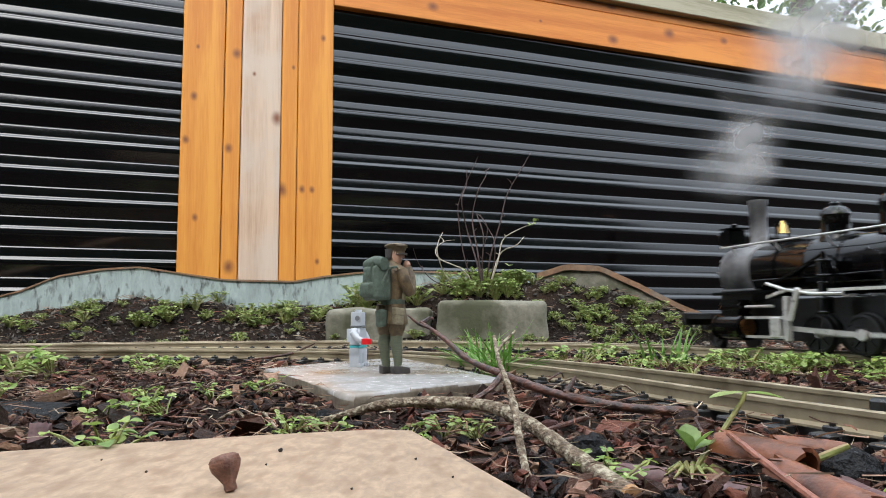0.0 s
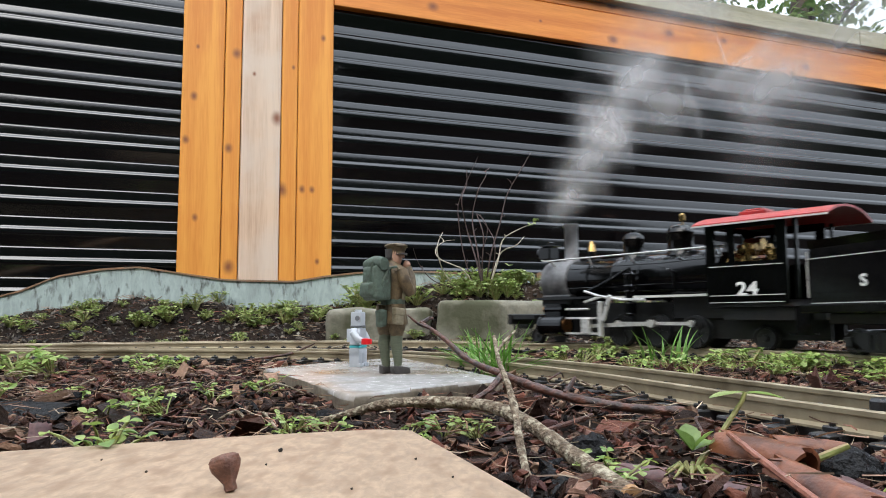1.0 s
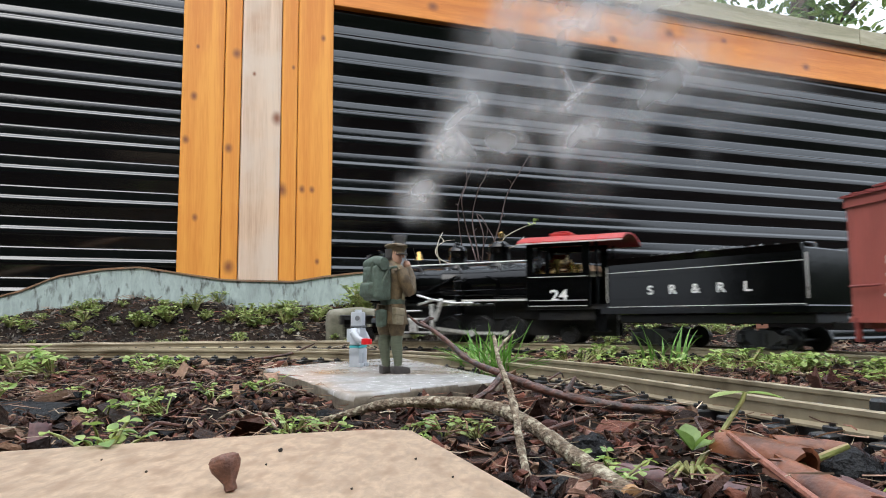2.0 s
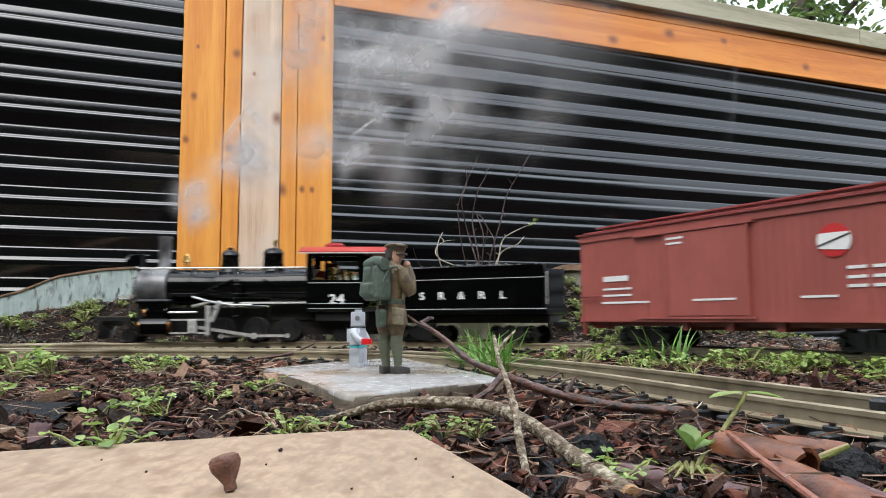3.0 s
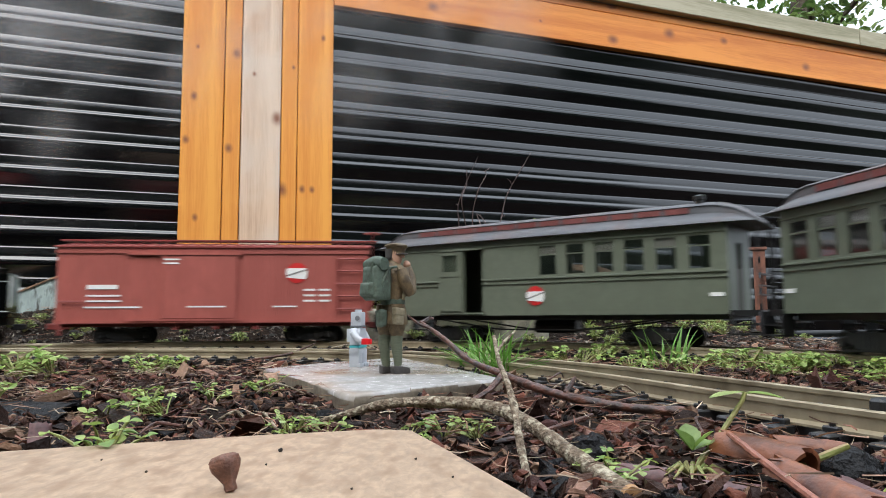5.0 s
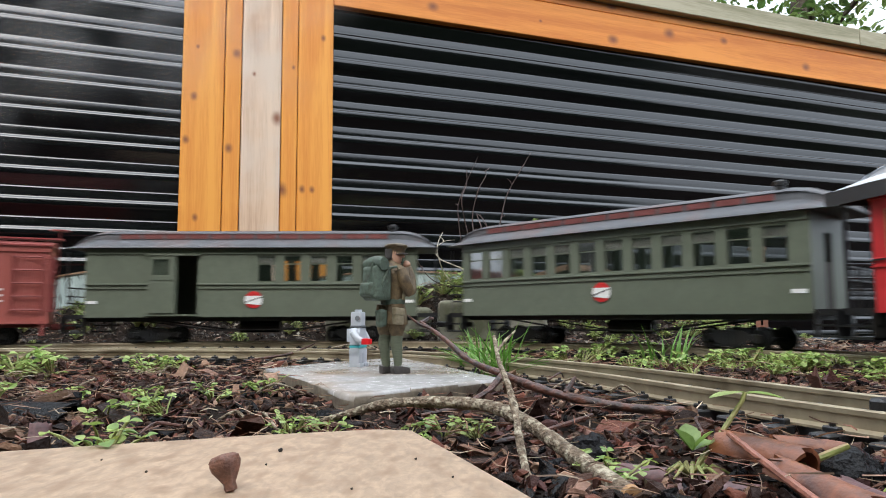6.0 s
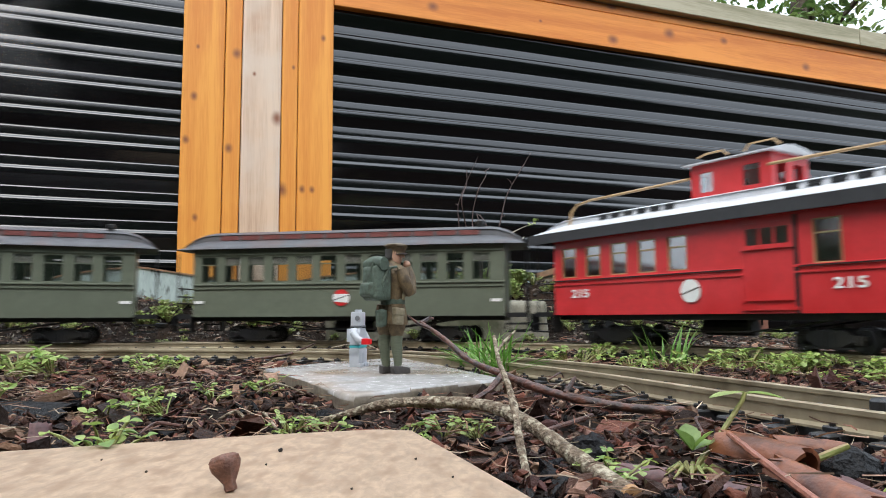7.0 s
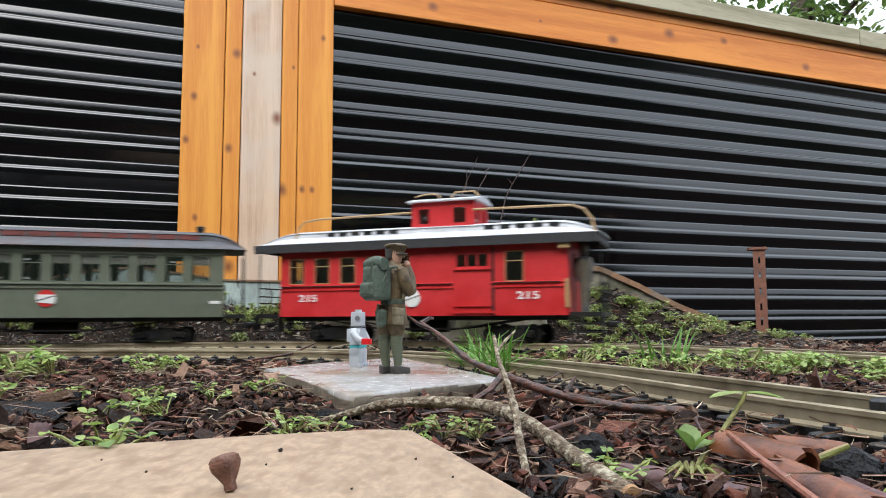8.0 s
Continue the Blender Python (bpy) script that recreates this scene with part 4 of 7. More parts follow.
    for a, b, e in ((-half - 0.004, cx0, -1), (cx1, half + 0.034, 1)):
        rb = bmesh.new()
        y = -0.038
        if e < 0:
            pts = [(a + 0.022, y, 0.150), (a + 0.026, y, 0.166), (a + 0.036, y, 0.174), (a + 0.06, y, 0.177), (b, y, 0.179)]
        else:
            pts = [(a, y, 0.179), (b - 0.03, y, 0.1775), (b - 0.014, y, 0.172), (b - 0.004, y, 0.158), (b - 0.001, y, 0.142)]
        add_tube(rb, pts, 0.0016, 8)
        part("roof_handrail", rb, M_TAN, car, "tan roof handrail")
    for sx in (-1, 1):
        platform(car, sx, half, 0.092, M_UNDER, depth=0.042)
        truck(car, sx * 0.133, 0.060, 0.0115)
    underframe(car, half, w, z0)
    part("marker_lamp", box(half - 0.012, half + 0.004, -w / 2 - 0.008, -w / 2 - 0.001, 0.120, 0.128, 0.001), M_TAN, car)
    part("corner_grab", box(half - 0.004, half + 0.001, -w / 2 - 0.0035, -w / 2 - 0.001, 0.046, 0.082, 0.0005), M_TAN, car)
    lettering("215", 0.0135, M_LETTER, car, -0.163, -w / 2 - 0.0012, 0.0615, "white car number", 1.5)
    lettering("215", 0.0135, M_LETTER, car, 0.1575, -w / 2 - 0.0012, 0.0615, "white car number", 1.5)
    herald(car, -0.0032, -w / 2 - 0.0010, 0.060, 0.0120, True)
    for k, x in enumerate((-0.13, -0.09, -0.02, 0.10)):
        part("bench", box(x - 0.012, x + 0.012, 0.012, 0.044, z0 + 0.003, z0 + 0.022, 0.001), M_INTERIOR, car)
    CARS.append((car, 1.5841, 0.133))


def make_tender():
    car = thing("tender", "black model locomotive tender loaded with coal, white lettering", "railway car", "cars of the train")
    half, w, z0, z1 = 0.1178, 0.094, 0.036, 0.094
    bm = bmesh.new()
    add_extrude(bm, [(-w / 2, z0 + 0.008), (w / 2, z0 + 0.008), (w / 2, z1), (w / 2 + 0.003, z1 + 0.007), (w / 2 + 0.001, z1 + 0.007), (w / 2 - 0.005, z1 - 0.002), (-w / 2 + 0.005, z1 - 0.002), (-w / 2 - 0.001, z1 + 0.007), (-w / 2 - 0.003, z1 + 0.007), (-w / 2, z1)], "x", -half, half)
    body = part("body", bm, M_BLACK, car)
    tr = bmesh.new()
    for z in (z0 + 0.0085, z1 - 0.0095):
        add_box(tr, -half, half, -w / 2 - 0.0008, -w / 2 + 0.001, z, z + 0.0008)
    part("lining", tr, M_LINE, body)
    riv = bmesh.new()
    for k in range(40):
        x = -half + 0.004 + k * (2 * half - 0.008) / 39
        for z in (z0 + 0.018, 0.079, z1 - 0.006):
            add_box(riv, x - 0.0006, x + 0.0006, -w / 2 - 0.0006, -w / 2 + 0.0002, z - 0.0006, z + 0.0006)
    tagged(part("rivet", riv, M_BLACK, body), kind="stuff")
    part("footboard", box(-half - 0.012, half + 0.004, -w / 2 - 0.003, w / 2 + 0.003, z0, z0 + 0.008, 0.001), M_BLACK, car)
    rng = random.Random(5)
    cb = bmesh.new()
    for k in range(260):
        x, y = rng.uniform(-half + 0.006, half - 0.05), rng.uniform(-w / 2 + 0.008, w / 2 - 0.008)
        z = z1 + 0.001 + 0.010 * math.exp(-(y / 0.03) ** 2) * (1 - 0.4 * abs(x) / half)
        r = bmesh.ops.create_icosphere(cb, subdivisions=1, radius=rng.uniform(0.0025, 0.005), matrix=Matrix.Translation((x, y, z)))
        for v in r["verts"]:
            v.co += Vector((rng.uniform(-1, 1), rng.uniform(-1, 1), rng.uniform(-1, 1))) * 0.001
    tagged(part("coal", cb, M_COAL, car, "heap of black coal"), kind="stuff")
    deck = bmesh.new()
    add_box(deck, half - 0.046, half - 0.002, -w / 2 + 0.008, w / 2 - 0.008, z1 - 0.004, z1 + 0.004, 0.001)
    add_lathe(deck, [(0.009, 0), (0.009, 0.006), (0.007, 0.008)], 14, Matrix.Translation((half - 0.022, 0, z1 + 0.004)))
    part("water_hatch", deck, M_BLACK, car)
    grab = bmesh.new()
    for x in (-half - 0.003, half + 0.003):
        add_rod(grab, (x, -w / 2, 0.05), (x, -w / 2, 0.092), 0.0009, sides=6)
    part("grab_rail", grab, M_STEEL, car)
    for k, ch in enumerate("SR&RL"):
        lettering(ch, 0.0138, M_LETTER, car, -half + 0.0609 + k * 0.0295, -w / 2 - 0.0006, 0.0625, "white letter", 1.2)
    add = bmesh.new()
    add_box(add, -half, half, -0.03, 0.03, 0.026, z0, 0.001)
    add_box(add, half, half + 0.02, -0.004, 0.004, 0.020, 0.028, 0.001)
    part("underframe", add, M_UNDER, car)
    for sx in (-1, 1):
        truck(car, sx * 0.068, 0.050, 0.0105)
    CARS.append((car, -0.4118, 0.066))


def make_engine():
    eng = thing("steam_locomotive", "black live steam model locomotive with red cab roof", "locomotive", "cars of the train")
    cy = 0.080
    turn = pose(0, 0, cy, 0, 90, 0)
    part("boiler", lathe([(0.0245, -0.128), (0.0262, -0.126), (0.0262, -0.06), (0.027, -0.058), (0.027, -0.055), (0.0262, -0.053), (0.0270, 0.01), (0.0290, 0.05), (0.0290, 0.080)], 36, turn), M_BLACK, eng, "gloss black boiler", smooth=True)
    bands = bmesh.new()
    for x in (-0.095, -0.02, 0.03):
        add_lathe(bands, [(0.0274 + 0.012 * max(0, x) * 1.2, x - 0.001), (0.0276 + 0.012 * max(0, x) * 1.2, x + 0.001)], 30, turn)
    part("boiler_band", bands, M_BLACK, eng)
    part("smokebox", lathe([(0.012, -0.1745), (0.022, -0.1735), (0.0255, -0.171), (0.0275, -0.169), (0.0275, -0.129), (0.0262, -0.128)], 36, turn), M_GRAPHITE, eng, "graphite grey smokebox", smooth=True)
    front = bmesh.new()
    add_lathe(front, [(0.019, -0.177), (0.0195, -0.174)], 30, turn)
    add_lathe(front, [(0.0025, -0.181), (0.003, -0.176)], 12, turn)
    for k in range(10):
        a = k * math.pi / 5
        add_rod(front, (-0.1762, 0.0225 * math.cos(a), cy + 0.0225 * math.sin(a)), (-0.172, 0.0225 * math.cos(a), cy + 0.0225 * math.sin(a)), 0.0016, sides=6)
    part("smokebox_door", front, M_GRAPHITE, eng)
    part("smokestack", lathe([(0.013, 0.101), (0.0105, 0.108), (0.0088, 0.112), (0.0088, 0.150), (0.0100, 0.152), (0.0100, 0.1555), (0.0080, 0.1555), (0.0078, 0.150), (0.0078, 0.12)], 24, Matrix.Translation((-0.1385, 0, 0))), M_GRAPHITE, eng, "straight grey smokestack", smooth=True)
    hl = bmesh.new()
    add_box(hl, -0.188, -0.168, -0.010, 0.010, 0.1105, 0.128, 0.0015)
    add_rod(hl, (-0.192, 0, 0.1195), (-0.187, 0, 0.1195), 0.0088, sides=18)
    add_box(hl, -0.184, -0.164, -0.012, 0.012, 0.1285, 0.130)
    add_rod(hl, (-0.176, 0, 0.10), (-0.176, 0, 0.112), 0.003)
    add_lathe(hl, [(0.004, 0.130), (0.004, 0.134), (0.002, 0.135)], 10, Matrix.Translation((-0.174, 0, 0)))
    part("headlight", hl, M_BLACK, eng, "black box headlight")
    bell = lathe([(0.0062, 0.117), (0.0052, 0.1195), (0.0042, 0.1245), (0.0025, 0.1275), (0.0015, 0.130)], 18, Matrix.Translation((-0.106, 0, 0)))
    b = part("bell", bell, M_BRASS, eng, "polished brass bell", smooth=True)
    yoke = bmesh.new()
    for y in (-0.008, 0.008):
        add_rod(yoke, (-0.106, y, 0.104), (-0.106, y, 0.126), 0.0011, sides=6)
    add_rod(yoke, (-0.106, -0.008, 0.126), (-0.106, 0.008, 0.126), 0.0011, sides=6)
    part("yoke", yoke, M_BLACK, b)
    dome = [(0.0155, 0.102), (0.0135, 0.107), (0.0128, 0.110), (0.0122, 0.1255), (0.0132, 0.127), (0.0120, 0.1305), (0.0085, 0.134), (0.0045, 0.1355), (0.0045, 0.138), (0.0028, 0.1395)]
    part("sand_dome", lathe(dome, 24, Matrix.Translation((-0.0426, 0, 0))), M_BLACK, eng, smooth=True)
    dome2 = [(0.0175, 0.103), (0.0155, 0.108), (0.0148, 0.111), (0.0142, 0.128), (0.0152, 0.1295), (0.0140, 0.133), (0.0105, 0.137), (0.004, 0.1385), (0.003, 0.139)]
    sd = part("steam_dome", lathe(dome2, 24, Matrix.Translation((0.0207, 0, 0))), M_BLACK, eng, smooth=True)
    part("whistle", lathe([(0.0014, 0.138), (0.0014, 0.142), (0.0032, 0.143), (0.0032, 0.1495), (0.0012, 0.1515)], 12, Matrix.Translation((0.0237, 0, 0))), M_BRASS, sd, "brass whistle")
    for side in (-1, 1):
        y = side * 0.041
        rb = bmesh.new()
        add_box(rb, -0.165, 0.090, min(y, y - side * 0.016), max(y, y - side * 0.016), 0.0555, 0.0585)
        part("running_board", rb, M_BLACK, eng)
        ed = box(-0.05, 0.088, y - 0.0006, y + 0.0006, 0.0552, 0.0578)
        part("edging", ed, M_LINE, eng, "pale lined edge", at=Matrix.Translation((0, side * 0.0004, -0.0004)))
        hr = bmesh.new()
        add_tube(hr, [(-0.172, side * 0.020, 0.109), (-0.165, side * 0.0265, 0.1065), (0.088, side * 0.0292, 0.1075)], 0.0011, 8)
        for x in (-0.15, -0.09, -0.03, 0.03, 0.08):
            add_rod(hr, (x, side * 0.020, 0.098), (x, side * 0.028, 0.107), 0.0009, sides=6)
        part("handrail", hr, M_STEEL, eng, "bright steel handrail")
        pipes = bmesh.new()
        add_tube(pipes, [(-0.02, side * 0.031, 0.058), (-0.018, side * 0.033, 0.075), (-0.03, side * 0.03, 0.09), (-0.075, side * 0.029, 0.071), (-0.09, side * 0.03, 0.066)], 0.0016, 8)
        add_tube(pipes, [(0.088, side * 0.030, 0.070), (0.02, side * 0.030, 0.070), (-0.06, side * 0.0295, 0.069), (-0.12, side * 0.0285, 0.069)], 0.0011, 6)
        add_tube(pipes, [(0.03, side * 0.031, 0.060), (0.028, side * 0.031, 0.083), (0.012, side * 0.0275, 0.090)], 0.0014, 6)
        part("pipework", pipes, M_BLACK, eng)
        pump = bmesh.new()
        for z0, z1, r in ((0.036, 0.050, 0.0065), (0.053, 0.064, 0.0055), (0.068, 0.083, 0.0068)):
            add_lathe(pump, [(r, z0), (r + 0.0008, z0 + 0.001), (r, z0 + 0.002), (r, z1 - 0.002), (r + 0.0008, z1 - 0.001), (r, z1)], 16, Matrix.Translation((-0.022, side * 0.040, 0)))
        add_rod(pump, (-0.022, side * 0.040, 0.035), (-0.022, side * 0.040, 0.090), 0.002)
        part("air_pump", pump, M_BLACK, eng, "black upright air pump")
        cyl = bmesh.new()
        add_rod(cyl, (-0.150, side * 0.041, 0.023), (-0.118, side * 0.041, 0.023), 0.0125, sides=20)
        add_rod(cyl, (-0.153, side * 0.041, 0.023), (-0.150, side * 0.041, 0.023), 0.0135, sides=20)
        add_rod(cyl, (-0.118, side * 0.041, 0.023), (-0.1155, side * 0.041, 0.023), 0.0135, sides=20)
        add_rod(cyl, (-0.148, side * 0.039, 0.043), (-0.120, side * 0.039, 0.043), 0.0075, sides=16)
        add_box(cyl, -0.146, -0.122, side * 0.039 - 0.007, side * 0.039 + 0.007, 0.03, 0.05)
        c = part("cylinder", cyl, M_BLACK, eng, "black steam cylinder and valve chest")
        cov = bmesh.new()
        add_rod(cov, (-0.1135, side * 0.041, 0.023), (-0.1155, side * 0.041, 0.023), 0.0085, sides=16)
        add_rod(cov, (-0.156, side * 0.041, 0.023), (-0.153, side * 0.041, 0.023), 0.0085, sides=16)
        add_rod(cov, (-0.152, side * 0.039, 0.043), (-0.148, side * 0.039, 0.043), 0.0045, sides=12)
        part("cylinder_cover", cov, M_COPPER, c, "copper cylinder cover")
        gear = bmesh.new()
        add_box(gear, -0.114, -0.062, side * 0.043 - 0.0015, side * 0.043 + 0.0015, 0.031, 0.0335)
        add_box(gear, -0.114, -0.062, side * 0.043 - 0.0015, side * 0.043 + 0.0015, 0.0125, 0.015)
        add_box(gear, -0.064, -0.058, side * 0.043 - 0.004, side * 0.043 + 0.002, 0.010, 0.052, 0.001)
        add_rod(gear, (-0.116, side * 0.041, 0.043), (-0.078, side * 0.044, 0.043), 0.0015, sides=8)
        add_box(gear, -0.003, 0.003, -0.0015, 0.0015, -0.016, 0.016, 0.001, Matrix.Translation((-0.050, side * 0.047, 0.044)) @ Matrix.Rotation(radians(20), 4, "Y"))
        add_box(gear, -0.028, 0.0, -0.0012, 0.0012, -0.0016, 0.0016, 0.0005, Matrix.Translation((-0.055, side * 0.047, 0.058)) @ Matrix.Rotation(radians(-14), 4, "Y"))
        add_tube(gear, [(-0.082, side * 0.047, 0.0645), (-0.06, side * 0.047, 0.058), (-0.03, side * 0.046, 0.053), (0.0, side * 0.044, 0.0525)], 0.0016, 6)
        part("valve_gear", gear, M_STEEL, eng, "bright steel valve gear")
        blk = part("crosshead", box(-0.006, 0.006, side * 0.043 - 0.0035, side * 0.043 + 0.0035, 0.013, 0.0325, 0.001), M_STEEL, eng)
        rodm = bmesh.new()
        add_box(rodm, -0.049, 0.049, -0.0012, 0.0012, -0.0018, 0.0018)
        for x in (-0.047, 0.0, 0.047):
            add_rod(rodm, (x, -0.0018, 0), (x, 0.0018, 0), 0.0036, sides=14)
        sr = part("side_rod", rodm, M_STEEL, eng, "bright steel side rod")
        mm = bmesh.new()
        add_box(mm, -0.002, 0.088, -0.0012, 0.0012, -0.0022, 0.0022)
        for x, r in ((0, 0.004), (0.086, 0.0045)):
            add_rod(mm, (x, -0.002, 0), (x, 0.002, 0), r, sides=14)
        mr = part("main_rod", mm, M_STEEL, eng, "bright steel main rod")
        RODS.append((blk, sr, mr, side))
    fr = bmesh.new()
    for y in (-0.016, 0.016):
        add_box(fr, -0.17, 0.185, y - 0.002, y + 0.002, 0.010, 0.050)
    add_box(fr, -0.166, -0.118, -0.030, 0.030, 0.048, 0.062, 0.002)
    add_box(fr, 0.02, 0.085, -0.022, 0.022, 0.030, 0.062, 0.002)
    add_box(fr, 0.09, 0.19, -0.040, 0.040, 0.030, 0.042)
    part("frame", fr, M_UNDER, eng)
    pil = bmesh.new()
    add_box(pil, -0.212, -0.170, -0.040, 0.040, 0.031, 0.036)
    add_box(pil, -0.216, -0.209, -0.043, 0.043, 0.024, 0.038, 0.001)
    for k in range(9):
        y = -0.036 + k * 0.009
        add_rod(pil, (-0.214, y * 0.9, 0.026), (-0.222, y * 0.55, 0.006), 0.0013, sides=6)
    add_box(pil, -0.232, -0.212, -0.005, 0.005, 0.018, 0.028, 0.001)
    part("pilot", pil, M_UNDER, eng, "black pilot deck and coupler")
    for x, r in ((-0.178, 0.0095), (0.125, 0.0115)):
        w = part("wheelset", wheelset_mesh(r), None, eng, at=Matrix.Translation((x, 0, r)))
        WHEELS.append((w, (x, 0, r), r))
    for x in (-0.045, 0.002, 0.049):
        w = part("driving_wheelset", wheelset_mesh(0.0175, spokes=True), None, eng, "black spoked driving wheels", at=Matrix.Translation((x, 0, 0.0175)))
        WHEELS.append((w, (x, 0, 0.0175), 0.0175))
    x0, x1, w, z0, z1 = 0.0769, 0.1597, 0.094, 0.046, 0.130
    for side in (-1, 1):
        y = side * w / 2
        bm = bmesh.new()
        hollow_side(bm, x0, x1, min(y, y - side * 0.002), max(y, y - side * 0.002), z0, z1, [(x0 + 0.009, x0 + 0.025, 0.088, 0.122), (x0 + 0.031, x1 - 0.010, 0.088, 0.122)])
        cw = part("cab_side", bm, M_BLACK, eng)
        ln = bmesh.new()
        for z in (z0 + 0.001, z0 + 0.008, 0.0835):
            add_box(ln, x0 + 0.004, x1 - 0.004, y - 0.0006 + side * 0.0006, y + 0.0006 + side * 0.0006, z, z + 0.0008)
        part("lining", ln, M_LINE, cw)
    cf = bmesh.new()
    for y0, y1, c, d in ((-w / 2 + 0.002, -0.030, z0, z1), (0.030, w / 2 - 0.002, z0, z1), (-0.030, 0.030, 0.108, 0.113), (-0.030, 0.030, 0.124, z1), (-0.003, 0.003, 0.108, z1)):
        add_box(cf, x0, x0 + 0.002, y0, y1, c, d)
    part("cab_front", cf, M_BLACK, eng)
    rf = bmesh.new()
    n = 14
    sect = []
    for k in range(n + 1):
        a = -1 + 2 * k / n
        sect.append((a * 0.054, 0.1285 + 0.0110 * (1 - abs(a) ** 2.2)))
    sect += [(a, b - 0.0022) for a, b in sect[::-1]]
    add_extrude(rf, sect, "x", x0 - 0.010, x1 + 0.042)
    roof = part("cab_roof", rf, M_CABROOF, eng, "curved red cab roof")
    hatch = bmesh.new()
    add_box(hatch, x0 + 0.022, x0 + 0.050, -0.016, 0.016, 0.1380, 0.1428, 0.001)
    add_box(hatch, x0 + 0.026, x0 + 0.046, -0.013, 0.013, 0.1428, 0.1450, 0.001)
    part("roof_hatch", hatch, M_CABROOF, roof)
    trim = bmesh.new()
    for y in (-0.0545, 0.0545):
        add_box(trim, x0 - 0.010, x1 + 0.042, y - 0.0006, y + 0.0006, 0.1255, 0.1272)
    part("gutter", trim, M_LINE, roof)
    bh = bmesh.new()
    add_lathe(bh, [(0.024, 0.086), (0.024, 0.102), (0.018, 0.104)], 20, turn)
    for y, z, r in ((-0.02, 0.102, 0.006), (-0.004, 0.108, 0.007), (0.013, 0.104, 0.006), (-0.014, 0.088, 0.004), (0.006, 0.09, 0.005)):
        add_rod(bh, (0.10, y, z), (0.118, y, z), r, sides=14)
    for x, y, z in ((0.112, -0.026, 0.092), (0.126, -0.010, 0.088), (0.138, -0.024, 0.085)):
        add_rod(bh, (x, y, 0.075), (x, y, z + 0.016), 0.0035, sides=10)
        add_rod(bh, (x, y, z + 0.010), (x, y, z + 0.014), 0.006, sides=12)
    part("backhead", bh, M_BRASS, eng, "brass gauges and valves inside the cab")
    post = bmesh.new()
    for y in (-1, 1):
        add_box(post, x1 + 0.006, x1 + 0.009, y * 0.043 - 0.0015, y * 0.043 + 0.0015, 0.05, 0.128)
        add_box(post, x1 - 0.002, x1 + 0.022, y * 0.042 - 0.004, y * 0.042 + 0.004, 0.016, 0.018)
        add_box(post, x1 + 0.004, x1 + 0.018, y * 0.042 - 0.001, y * 0.042 + 0.001, 0.016, 0.046)
    part("cab_post", post, M_BLACK, eng)
    part("cab_floor", box(x0, x1 + 0.02, -w / 2 + 0.002, w / 2 - 0.002, z0 - 0.003, z0 + 0.001), M_UNDER, eng)
    lettering("24", 0.019, M_LETTER, eng, 0.1198, -w / 2 - 0.0006, 0.0600, "white engine number", 1.2)
    CARS.append((eng, -0.7391, 0.09))


make_engine()
make_tender()
make_boxcar()
make_combine()
make_coach()
make_caboose()

# a small painted figure on the rear platform of the caboose
fig = bmesh.new()
for y in (-0.006, 0.006):
    add_lathe(fig, [(0.0055, 0), (0.0048, 0.004), (0.005, 0.02), (0.006, 0.042)], 10, Matrix.Translation((0, y, 0)))
add_lathe(fig, [(0.010, 0.038), (0.011, 0.048), (0.0125, 0.062), (0.010, 0.069), (0.004, 0.071), (0.0045, 0.074), (0.006, 0.079), (0.0055, 0.085), (0.003, 0.088)], 12)
figurine = solid("figurine", fig, M_FIGURE, "small painted trainman statuette on the caboose platform", "statuette", smooth=True)
CARS.append((figurine, None, None))


